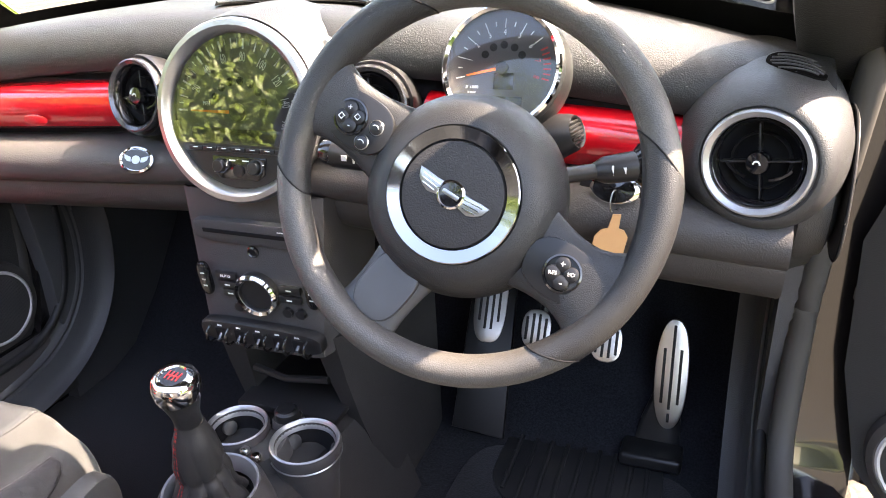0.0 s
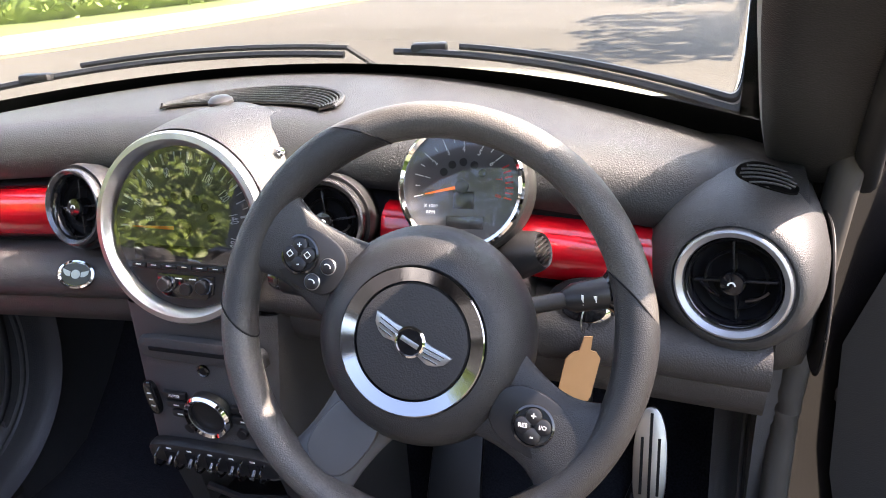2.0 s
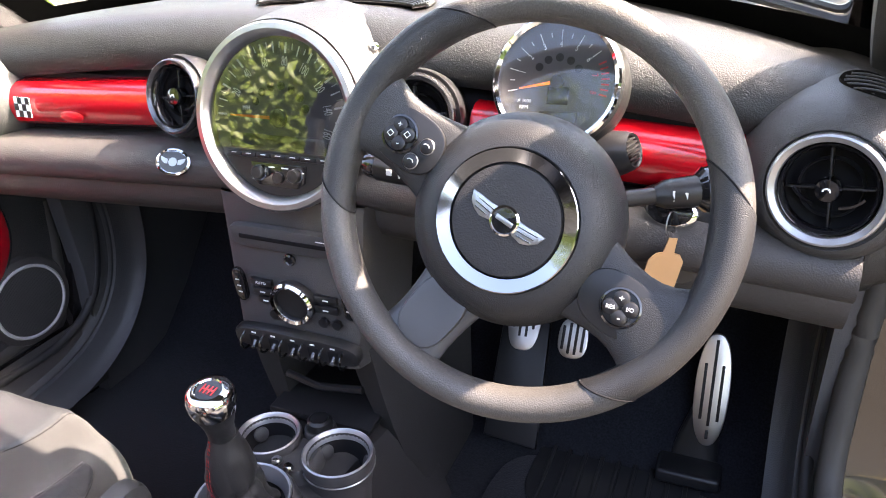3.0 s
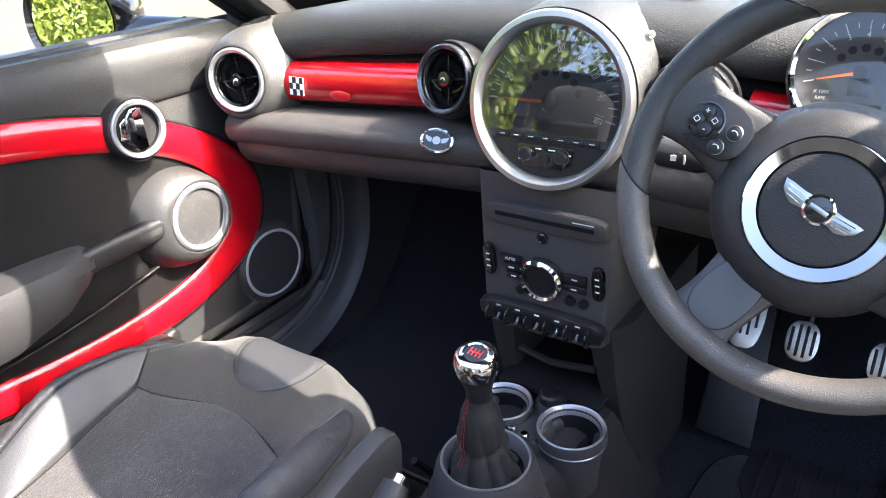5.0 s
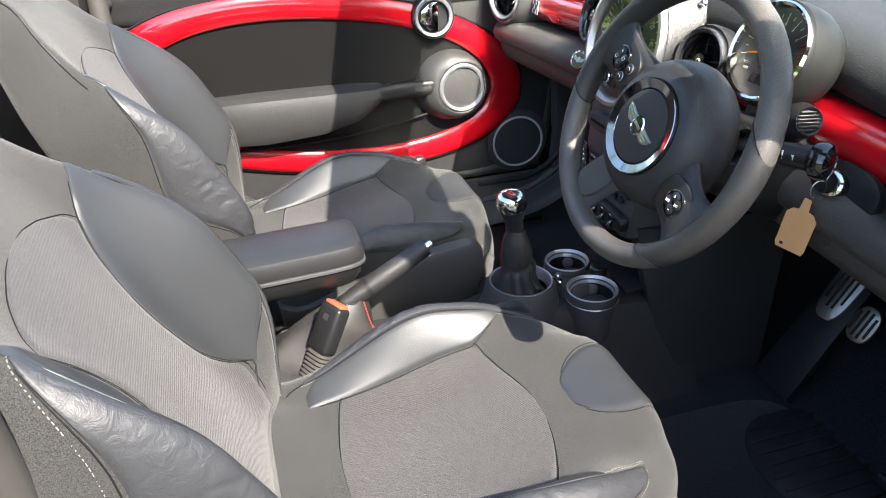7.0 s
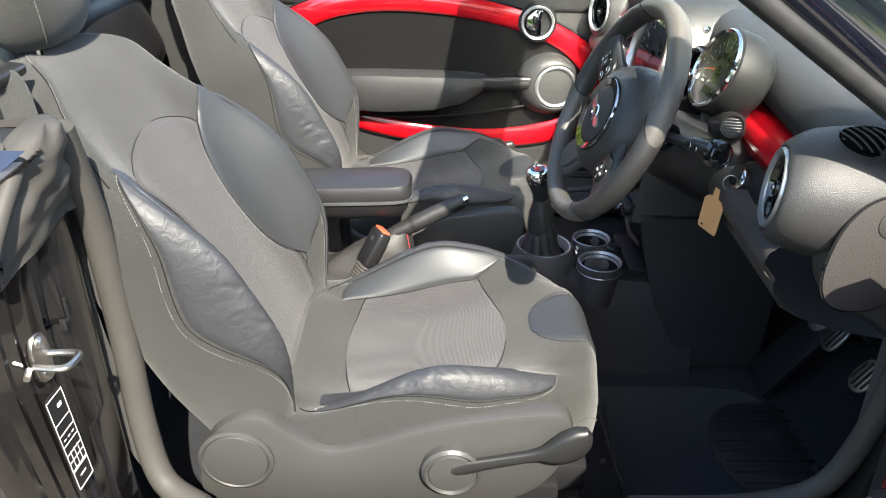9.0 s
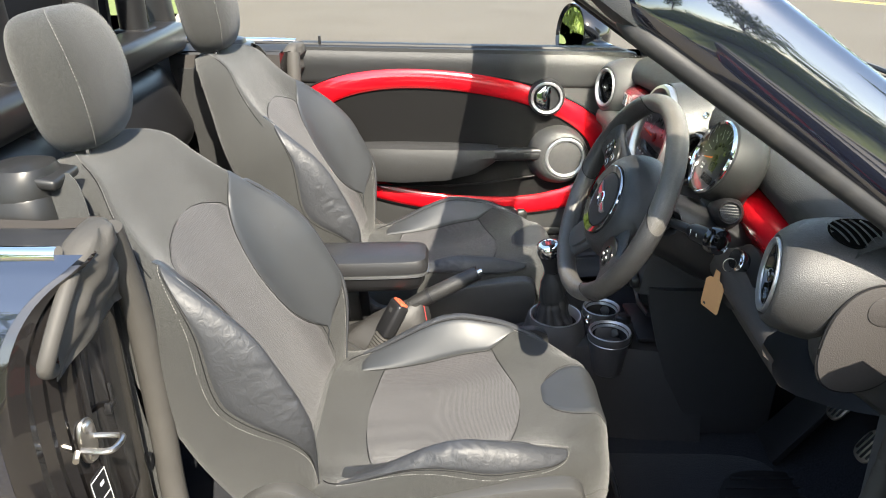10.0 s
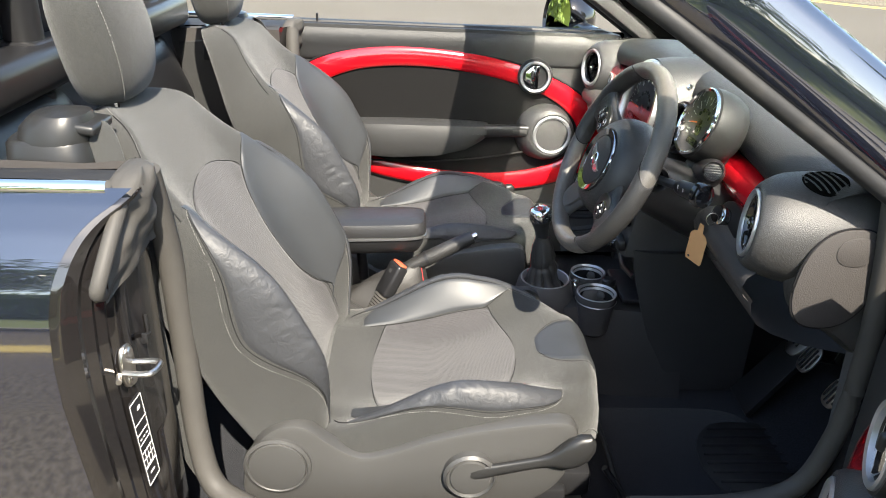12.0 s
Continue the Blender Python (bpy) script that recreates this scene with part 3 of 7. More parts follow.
for s in (-1, 1):
    part("front_wing", grid(lambda y, q: (s * (0.73 + 0.105 * math.sin(q)), y, 0.30 + 0.53 * math.cos(q * 0.9) - 0.10 * max(0, y - 1.0)), [0.46 + 1.25 * i / 16 for i in range(17)], [i * 1.57 / 10 for i in range(11)]), M_PAINT, car)
    part("rear_quarter", grid(lambda v, z: (s * (SIDE(z) - 0.10 * max(0, -(EDGE(z) - 1.05 * v) - 1.2) ** 1.5), EDGE(z) - 1.05 * v, z), [i / 20 for i in range(21)], [0.945 - 0.70 * (i / 60) ** 1.8 for i in range(61)]), M_PAINT, car, "navy rear quarter panel reflecting the road")
    part("belt_trim", tube([(s * 0.752, -0.715, 0.943), (s * 0.757, -0.9, 0.946), (s * 0.755, -1.2, 0.948), (s * 0.72, -1.55, 0.945)], 0.0115, 12, flat=0.9), M_CHROME, car, "polished bright belt-line trim")
    # rear door jamb, rounded outwards, with a rolled edge
    rows = []
    for k in range(65):
        z = 0.936 - 0.691 * (k / 64) ** 1.7
        w, e = SIDE(z), EDGE(z)
        across_y = ((0.0, -0.735), (0.14, -0.722), (0.25, -0.712), (0.46, -0.714), (0.50, -0.722), (0.57, -0.724), (0.62, -0.716), (0.70, -0.722), (0.735, -0.731), (0.775, -0.729), (0.81, -0.738), (0.85, -0.737), (0.885, -0.747), (0.925, -0.748), (0.955, -0.756), (0.985, -0.762))
        rows.append([(s * (0.60 + (w - 0.60) * f), y + (e + 0.775) * f ** 2, z) for f, y in across_y] + [(s * (w - 0.002), e + 0.007, z), (s * w, e - 0.002, z), (s * (w - 0.02), e - 0.025, z)])
    part("door_jamb", loft(rows, closed=False), M_JAMB, car, "glossy black door jamb")
    part("tail_side", loft([[(s * 0.60, -0.735, z), (s * 0.62, -0.80, z), (s * 0.60, -1.05, z)] for z in (0.16, 0.5, 0.93)], closed=False), M_LOWER, car)
    seal = catmull([(s * 0.645, -0.705, 0.93), (s * 0.628, -0.703, 0.86), (s * 0.612, -0.70, 0.76), (s * 0.612, -0.698, 0.60), (s * 0.630, -0.69, 0.45), (s * 0.655, -0.665, 0.365), (s * 0.69, -0.60, 0.345)], 8)
    part("rear_door_seal", tube(seal, 0.020, 12, up=(0, 1, 0.2)), M_SEAL, car, "grey rubber door seal")
    # creased rubber boot where the soft top's seal meets the jamb
    secs = []
    for k in range(33):
        t = k / 32
        z = 0.952 - 0.125 * t
        f = 0.35 + 0.65 * math.sqrt(min(1, t / 0.22))
        fold = 0.0030 * math.sin(11 * t + 1) + 0.0016 * math.sin(23 * t + 2)
        ring = [Vector((s * x, y, zz)) for x, y, zz in (
            (0.634 + 0.5 * fold, -0.703, z), (0.650, -0.690 - 0.02 * t + fold, z - 0.004), (0.668, -0.676 - 0.03 * t + 1.2 * fold, z), (0.690 + 0.01 * t, -0.668 - 0.034 * t + fold, z + 0.006 * math.sin(9 * t)), (0.712 + 0.03 * t, -0.672 - 0.032 * t - fold, z - 0.004),
            (0.732 + 0.05 * t, -0.682 - 0.027 * t + 1.4 * fold, z - 0.012 * t), (0.744 + 0.07 * t, -0.698 - 0.02 * t - fold, z - 0.02 * t), (0.740 + 0.06 * t, -0.716, z), (0.725 + 0.05 * t, -0.735, z), (0.640, -0.738, z))]
        c = sum(ring, Vector()) / len(ring) + Vector((-0.012 * s, 0, 0.004))
        secs.append(catmull([c.lerp(p, f) for p in ring], 3, True))
    part("soft_top_boot", loft(secs), M_SEAL, car, "creased grey rubber corner boot")
    part("boot_lip", tube(catmull([(s * 0.745, -0.70, 0.93), (s * 0.785, -0.705, 0.895), (s * 0.818, -0.712, 0.855), (s * 0.826, -0.718, 0.832), (s * 0.808, -0.722, 0.82)], 6), 0.010, 10), M_SEAL, car)

# tail deck, bulkhead, wheels
part("rear_deck", grid(lambda x, v: (x, -1.12 - 0.75 * v, 0.952 + 0.03 * math.cos(2 * x) - 0.12 * v ** 3), [-0.72 + 1.44 * i / 20 for i in range(21)], [i / 10 for i in range(11)]), M_PAINT, car)
part("bulkhead", loft([[(x, -1.02, 0.18), (x, -1.03, 0.80), (x, -1.06, 0.935), (x, -1.13, 0.955), (x, -1.20, 0.95)] for x in (-0.66, -0.3, 0, 0.3, 0.66)], closed=False), M_LOWER, car, "dark trimmed bulkhead behind the seats")
for s in (-1, 1):
    pad = lambda u, v: (s * (0.33 + 0.27 * u), -0.995 - 0.05 * (abs(u) ** 4 + abs(v) ** 6) - 0.05 * v, 0.825 + 0.125 * v)
    part("bulkhead_pad", grid(pad, [-1 + i / 10 for i in range(21)], [-1 + i / 8 for i in range(17)]), M_BLACK, car, "padded dark upper bulkhead trim")
    part("bulkhead_ledge", box((s * 0.325, -1.050, 0.982), (0.60, 0.110, 0.078), 0.022, 4), M_BLACK, car, "dark padded ledge under the roll hoop")
    part("quarter_trim", loft([[(s * 0.655, -0.74, 0.935), (s * 0.66, -0.90, 0.93), (s * 0.63, -1.04, 0.93)], [(s * 0.60, -0.75, 0.90), (s * 0.605, -0.9, 0.895), (s * 0.60, -1.03, 0.89)], [(s * 0.59, -0.75, 0.5), (s * 0.59, -0.9, 0.5), (s * 0.59, -1.03, 0.5)]], closed=False), M_PANEL, car)
    part("quarter_top", loft([[(s * 0.65, y, 0.932), (s * 0.70, y, 0.944), (s * 0.745, y, 0.938)] for y in (-0.72, -0.9, -1.15)], closed=False), M_RUBBER, car)
    for y in (1.35, -1.15):
        tyre = lathe([(0.20, -0.09), (0.29, -0.095), (0.305, -0.07), (0.305, 0.07), (0.29, 0.095), (0.20, 0.09)], 36, face_m((s * 0.73, y, 0.305), (s, 0, 0)))
        w = part("tyre", tyre, M_TYRE, car)
        part("wheel_rim", lathe([(0.205, -0.05), (0.205, 0.08), (0.19, 0.07), (0.06, 0.05), (0.02, 0.06)], 36, face_m((s * 0.73, y, 0.305), (s, 0, 0)), cap=True), M_SILVER, w)
part("front_bumper", grid(lambda x, v: (x, 1.76 - 0.30 * (x / 0.8) ** 2 + 0.05 * math.sin(v * 3.1), 0.74 - 0.52 * v), [-0.80 + 1.6 * i / 16 for i in range(17)], [i / 6 for i in range(7)]), M_PAINT, car)
part("rear_bumper", grid(lambda x, v: (x, -1.86 + 0.20 * (x / 0.8) ** 2 - 0.04 * math.sin(v * 3.1), 0.88 - 0.66 * v), [-0.78 + 1.56 * i / 16 for i in range(17)], [i / 6 for i in range(7)]), M_PAINT, car)

# door striker and label on the jamb
SO = Vector((-0.007, -0.002, -0.011))
st = thing("door_striker", (0.778, -0.714, 0.689), "worn steel door striker loop bolted to the jamb", "door striker")
part("plate", slab(ell(0.016, 0.034, 28, 2.4), 0.006, face_m(Vector((0.780, -0.722, 0.70)) + SO, (0.15, 1, 0)), 0.002), M_STEEL, st)
for dz in (-0.022, 0.022):
    part("bolt", lathe([(0.0085, 0), (0.0085, 0.003), (0.006, 0.005), (0.002, 0.005)], 14, face_m(Vector((0.781, -0.716, 0.70 + dz)) + SO, (0.15, 1, 0)), cap=True), M_STEEL, st)
part("loop", tube(catmull([SO + Vector(p) for p in ((0.800, -0.718, 0.700), (0.803, -0.69, 0.701), (0.797, -0.678, 0.701), (0.775, -0.676, 0.701), (0.769, -0.69, 0.70), (0.770, -0.718, 0.699))], 5), 0.0042, 8), M_STEEL, st)
part("rear_pin", tube([SO + Vector((0.805, -0.722, 0.70)), SO + Vector((0.822, -0.716, 0.70))], 0.004, 8), M_STEEL, st)
lab = thing("tyre_label", (0.770, -0.714, 0.47), "black label with fine white table print", "label")
LM = face_m((0.770, -0.7185, 0.556), (0.12, 1, 0.02), (0.07, 0, 1)) @ Matrix.Diagonal((0.98, 1.30, 1, 1))
part("sheet", slab(ell(0.0185, 0.062, 24, 8), 0.0012, LM), M_BLACK, lab)
lines = [box((x, 0, 0.0015), (0.0005, 0.118, 0.0006), 0) for x in (-0.0165, 0.0165)] + [box((0, y, 0.0015), (0.033, 0.0005, 0.0006), 0) for y in (-0.059, -0.035, -0.033, -0.022, -0.012, 0.0, 0.014, 0.028, 0.058)]
lines += [box((x, -0.022, 0.0015), (0.0004, 0.024, 0.0006), 0) for x in (-0.008, 0, 0.008)]
lines += [box((-0.009 + 0.009 * (k % 3), 0.006 + 0.008 * (k // 3), 0.0015), (0.0042, 0.0012, 0.0006), 0) for k in range(6)] + [box((0.0, -0.046, 0.0015), (0.012, 0.0018, 0.0006), 0), box((0.004, 0.045, 0.0015), (0.008, 0.004, 0.0006), 0)]
part("print", xf(join(*lines), LM), M_WHITE, lab)
clip = thing("jamb_clip", (0.715, -0.712, 0.70), "small black plastic jamb clip", "clip")
part("bracket", join(box((0.722, -0.711, 0.703), (0.026, 0.006, 0.007), 0.001), box((0.733, -0.708, 0.708), (0.004, 0.008, 0.016), 0.001), box((0.713, -0.711, 0.720), (0.004, 0.004, 0.03), 0.001)), M_BLACK, clip)

# ---------------------------------------------------------------- windscreen frame
frame_t = thing("windscreen_frame", (0, 0.3, 0.95), "windscreen surround with navy pillars and grey trim", "windscreen frame")


def pillar_path(s, dx=0, dz=0):
    """Centre line of a pillar, from the scuttle up and round to the middle of the header."""
    return catmull([(s * (0.722 + dx), 0.60, 0.787 + dz), (s * (0.694 + dx), 0.45, 0.888 + dz), (s * (0.664 + dx), 0.30, 0.990 + dz), (s * (0.640 + dx), 0.14, 1.098 + dz), (s * (0.622 + dx), 0.02, 1.178 + dz),
                    (s * (0.575 + dx), -0.030, 1.214 + dz), (s * 0.46, -0.002, 1.224 + dz), (s * 0.25, 0.030, 1.234 + dz), (0, 0.042, 1.238 + dz)], 6)


OUTER_W = lambda p: 0.085 + 0.06 * min(1, max(0, (0.62 - abs(p.x)) / 0.12))
HEADER_W = lambda p: 0.098 + 0.145 * min(1, max(0, (0.62 - abs(p.x)) / 0.12))


def swept(P, w, h, off, n=14):
    """A rounded bar along P, its broad side in the plane of the glass; off lifts it along the glass's normal."""
    secs = []
    for i, p in enumerate(P):
        d = (P[min(len(P) - 1, i + 1)] - P[max(0, i - 1)]).normalized()
        side = d.cross(Vector((0, 0.56, 0.83))).normalized()
        up = side.cross(d)
        secs.append([p + up * off + side * a + up * b for a, b in ell((w(p) if callable(w) else w) / 2, h / 2, n, 3.2)])
    return loft(secs)


for s in (-1, 1):
    P = pillar_path(s)
    part("inner_trim", swept(P, HEADER_W, 0.050, -0.012), M_PANEL, frame_t, "grey inner pillar trim")
    part("outer_panel", swept(pillar_path(s, 0.030, 0.0), OUTER_W, 0.115, 0.030), M_PAINT, frame_t, "glossy dark navy outer pillar")
    part("rubber_seal", tube([p + Vector((s * 0.050, -0.016, -0.026)) for p in P[:-10]], 0.0145, 12), M_RUBBER, frame_t, "grey rubber pillar seal")
    part("corner_catch", box((s * 0.575, -0.075, 1.240), (0.10, 0.07, 0.022), 0.009, 3, (0, s * 12, s * -25)), M_BLACK, frame_t)
ROOT = lambda x: Vector((x, YW(x) + 0.035, 0.948 - 0.12 * x * x))
HEAD = lambda x: Vector((x * 0.93, 0.000 - 0.05 * (x / 0.6) ** 2, 1.262 - 0.03 * (x / 0.6) ** 2))
glass_g = grid(lambda x, t: ROOT(x).lerp(HEAD(x), t) + Vector((0, 0.03, 0.05)) * math.sin(math.pi * t) * 0.5, [-0.66 + 1.32 * i / 22 for i in range(23)], [i / 12 for i in range(13)])
pane = part("windscreen", glass_g, M_SCREEN, frame_t, "clear curved windscreen glass")
sol = pane.modifiers.new("thickness", 'SOLIDIFY')
sol.thickness = 0.004
pane.visible_shadow = False
part("glass_edge_band", grid(lambda x, t: Vector((x, YW(x) - 0.004, ZT(x) - 0.014)).lerp(ROOT(x).lerp(HEAD(x), 0.155 + 0.10 * max(0, x - 0.12)) + Vector((0, -0.006, -0.006)), t), [-0.69 + 1.38 * i / 30 for i in range(31)], [0, 0.5, 1]), M_FRIT, frame_t, "black edge of the glass")

for s in (-1, 1):
    part("glass_side_band", grid(lambda x, t: ROOT(s * x).lerp(HEAD(s * x), t) + Vector((0, 0.03, 0.05)) * math.sin(math.pi * t) * 0.5 + Vector((0, -0.007, -0.007)), [(0.642 if s > 0 else 0.600) + (0.05 if s > 0 else 0.092) * i / 4 for i in range(5)], [i / 16 for i in range(14)]), M_FRIT, frame_t, "black edge of the glass")
for x0, x1, y0, name in ((-0.53, 0.02, 0.615, 0), (0.12, 0.63, 0.69, 1)):
    w = thing("wiper", (x0, y0, 0.97), "black windscreen wiper resting on the glass", "wiper", "wipers")
    W = lambda x, d: ROOT(x).lerp(HEAD(x), d) + Vector((0, 0.012, 0.014))
    blade = [W(x0 + (x1 - x0) * i / 14, 0.120 + 0.05 * math.sin(math.pi * i / 14) * 0.4 + (0.03 if name else 0.04) * (1 - i / 14)) for i in range(15)]
    part("blade", tube(blade, 0.006, 6), M_BLACK, w)
    part("arm", tube([p + Vector((0, 0.012, 0.010)) for p in blade[3:]] + [Vector((x1 + 0.06, 0.70 - 0.3 * x1 * x1, 0.945))], 0.005, 6), M_BLACK, w)
    part("hinge", box(blade[1] + Vector((0.02, 0.006, 0.006)), (0.055, 0.022, 0.014), 0.005, 2, (0, 0, 8)), M_BLACK, w)


# ---------------------------------------------------------------- dashboard
dash = thing("dashboard", (0, 0.45, 0.65), "dark grey dashboard with red lacquered trim strips and round chrome-ringed vents", "dashboard")


def dash_sweep(x0, x1, prof, n=40):
    """Sweeps a profile prof(x) -> [(y, z)...] across the car."""
    return loft([[(x, y, z) for y, z in prof(x)] for x in (x0 + (x1 - x0) * i / n for i in range(n + 1))], closed=False)


def brow(x):
    zt, w = ZT(x), YW(x)
    return [(w + 0.03, zt - 0.028), (w, zt - 0.016), (w - 0.03, zt - 0.008)] + [(0.30 + (w - 0.06 - 0.30) * k / 6, zt + 0.004 * math.sin(3.14 * k / 6)) for k in (6, 5, 4, 3, 2, 1, 0)] + \
        [(0.278, zt - 0.008), (0.262, zt - 0.022), (0.254, zt - 0.040), (0.254, zt - 0.056), (0.262, zt - 0.068), (0.285, zt - 0.074)]


part("top_pad", dash_sweep(-0.665, 0.665, brow, 180), M_DASH, dash, "grained soft dashboard top")
part("recess", dash_sweep(-0.66, 0.66, lambda x: [(0.285, ZT(x) - 0.074), (0.274, 0.88), (0.272, 0.79), (0.262, 0.775)], 10), M_MATTBLACK, dash)


def strip(x):
    a = abs(x)
    hi, lo = 0.897 - 0.058 * a, 0.832 - 0.060 * a
    pts = [(0.272, hi + 0.001), (0.258, hi), (0.247, hi - 0.006)]
    pts += [(0.243 - 0.008 * math.sin(3.14 * k / 6), hi - 0.010 - (hi - lo - 0.016) * k / 6) for k in range(7)]
    return pts + [(0.250, lo + 0.001), (0.272, lo)]


for x0, x1 in ((-0.545, -0.226), (0.226, 0.545)):
    part("trim_strip", dash_sweep(x0, x1, strip), M_RED, dash, "glossy red lacquered trim strip")


def roll(x):
    a = abs(x)
    t = 0.826 - 0.060 * a
    return [(0.275, t - 0.006), (0.235, t - 0.004), (0.205, t - 0.008), (0.190, t - 0.020), (0.185, t - 0.036), (0.190, t - 0.052), (0.200, t - 0.060)]


def glovebox(x):
    a = abs(x)
    t = 0.766 - 0.060 * a
    return [(0.207, t), (0.205, t - 0.006), (0.210, t - 0.025), (0.222, t - 0.043), (0.250, t - 0.060), (0.31, t - 0.082), (0.46, t - 0.112), (0.80, t - 0.08)]


part("knee_roll", dash_sweep(-0.64, 0.64, roll), M_LOWER, dash)
part("lower_dash", dash_sweep(-0.64, 0.64, glovebox), M_LOWER, dash, "brownish grey lower dash panel")

# end pods with the outer vents, which face a little inwards
POD_C, POD_N = Vector((0.5971, 0.1977, 0.8433)), Vector((-0.275, -1, 0.103)).normalized()
POD_SECS = ((0.002, 0.0540), (-0.003, 0.0575), (-0.002, 0.0615), (0.003, 0.0665), (0.013, 0.0730), (0.027, 0.0790), (0.045, 0.0840), (0.070, 0.0880), (0.105, 0.0910), (0.15, 0.093), (0.22, 0.094), (0.30, 0.092))


def pod_ring(s, back, r, n=48):
    """One section of an end pod: round the vent at first, then turning square to the car."""
    t = min(1, max(0, back / 0.075))
    nn = POD_N.lerp(Vector((0, -1, 0)), t * t * (3 - 2 * t))
    c = Vector((POD_C.x + 0.006 * t, POD_C.y + back * 0.95, POD_C.z - 0.006 * t - 0.03 * max(0, back - 0.12)))
    m = face_m(c, nn)
    return [Vector((s * min(p.x, 0.690), p.y, p.z)) for p in (m @ Vector((r * math.cos(q), r * math.sin(q), 0)) for q in (2 * math.pi * k / n for k in range(n)))]


for s in (-1, 1):
    part("end_pod", loft([pod_ring(s, b, r) for b, r in POD_SECS], True, False, True), M_PODGREY, dash, "satin grey end pod")
    em = Matrix(((0, 0, s, s * 0.6895), (1, 0, 0, 0.300), (0, 1, 0, 0.793), (0, 0, 0, 1)))
    part("end_cover", xf(slab([(a + 0.12 * b, b) for a, b in ell(0.061, 0.081, 48, 2.4)], 0.004, None, 0.0015), em), M_LOWER, dash, "oval side cover")
    part("cover_gap", tube([em @ Vector((a + 0.12 * b, b, 0.001)) for a, b in ell(0.0625, 0.0825, 60, 2.4)], 0.0014, 6, True), M_MATTBLACK, dash)
    part("cover_cap", xf(slab(ell(0.030, 0.023, 32, 2.2, (0.016, 0.046)), 0.0055, None, 0.001), em), M_LOWER, dash)
    cheek = catmull([(0.325, 0.682, 0), (0.280, 0.706, 0), (0.256, 0.732, 0), (0.244, 0.765, 0), (0.246, 0.800, 0), (0.285, 0.855, 0), (0.36, 0.87, 0), (0.50, 0.85, 0), (0.54, 0.62, 0), (0.47, 0.603, 0), (0.38, 0.642, 0)], 5, True)
    part("end_cheek", xf(slab([(p.x, p.y) for p in cheek], 0.040, None, 0.030), Matrix(((0, 0, s, s * 0.648), (1, 0, 0, 0), (0, 1, 0, 0), (0, 0, 0, 1)))), M_PODGREY, dash, "rounded lower dash end")
    def skin(across, along, lift):
        """A place on the pod's upper side, seen from the middle of its small vent."""
        y = 0.282 + along
        q = 1.30 - across / 0.089
        back = (y - POD_C.y) / 0.95
        r = float(np.interp(back, [b for b, _ in POD_SECS[2:]], [w for _, w in POD_SECS[2:]])) + lift
        return Vector((s * (POD_C.x + 0.006 + r * math.cos(q)), y, POD_C.z - 0.006 + r * math.sin(q)))
    v = part("defroster_vent", loft([[skin(0.029 * r * math.cos(a), 0.031 * r * math.sin(a), h) for a in (2 * math.pi * k / 36 for k in range(36))] for r, h in ((1.10, -0.001), (1.05, 0.0022), (1.0, 0.0018), (0.96, 0.0008), (0.5, 0.0008), (0.02, 0.0008))], True, False, True), M_FRIT, dash, "small oval louvred vent")
    for k in range(5):
        y = -0.021 + 0.0105 * k
        w = 0.029 * math.sqrt(1 - (y / 0.031) ** 2) * 0.93
        part("slat", tube([skin(w * (-1 + j / 4), y + 0.006 * (j / 4 - 1), 0.0022) for j in range(9)], 0.0012, 5), M_PODGREY, v)


def vent(c, r, normal, ring_mat, depth=0.03, marks=True):
    """A round vent: bright ring, dark bowl, curved vanes and a centre knob."""
    m = face_m(c, normal)
    ring = part("vent_ring", lathe([(r * 1.00, -0.010), (r * 1.02, 0.0), (r * 0.99, 0.0055), (r * 0.95, 0.0065), (r * 0.855, 0.0030), (r * 0.83, -0.004), (r * 0.83, -0.012)], 56, m), ring_mat, dash, "round vent with a silver ring and black vanes")
    part("bowl", lathe([(r * 0.84, -0.002), (r * 0.81, -0.006), (r * 0.78, -depth * 0.6), (r * 0.5, -depth), (r * 0.1, -depth)], 40, m, cap=True), M_MATTBLACK, ring)
    part("rotor_lip", lathe([(r * 0.825, -0.003), (r * 0.80, 0.001), (r * 0.74, -0.003), (r * 0.73, -0.012)], 48, m), M_GLOSSBLACK, ring)
    for rr in (0.50,):
        part("vane", lathe([(r * rr, -0.014), (r * rr + 0.0012, -0.009), (r * rr + 0.0024, -0.014), (r * rr + 0.002, -0.022)], 40, m), M_BLACK, ring)
    for a in (0, 90, 180, 270):
        part("spoke", xf(box((r * 0.42, 0, -0.014), (r * 0.56, 0.0022, 0.010), 0.0006), m @ Matrix.Rotation(radians(a + 8), 4, 'Z')), M_BLACK, ring)
    for q0 in (200, 290):
        part("vane", xf(tube([(r * 0.62 * math.cos(radians(q0 + 50 * k / 6)), r * 0.40 * math.sin(radians(q0 + 50 * k / 6)) + r * 0.05, -0.010) for k in range(7)], 0.0022, 6), m), M_GLOSSBLACK, ring)
    knob = part("knob", lathe([(0.011, -0.016), (0.0125, -0.004), (0.0105, 0.002), (0.004, 0.003)], 20, m, cap=True), M_GLOSSBLACK, ring)
    part("mark", xf(slab([(0.004 * math.cos(q), 0.004 * math.sin(q)) for q in (i * 0.35 for i in range(10))] + [(0.0025 * math.cos(q), 0.0025 * math.sin(q)) for q in (3.15 - i * 0.35 for i in range(10))], 0.0006, Matrix.Translation((0, -0.001, 0.0030))), m), M_WHITE, knob)


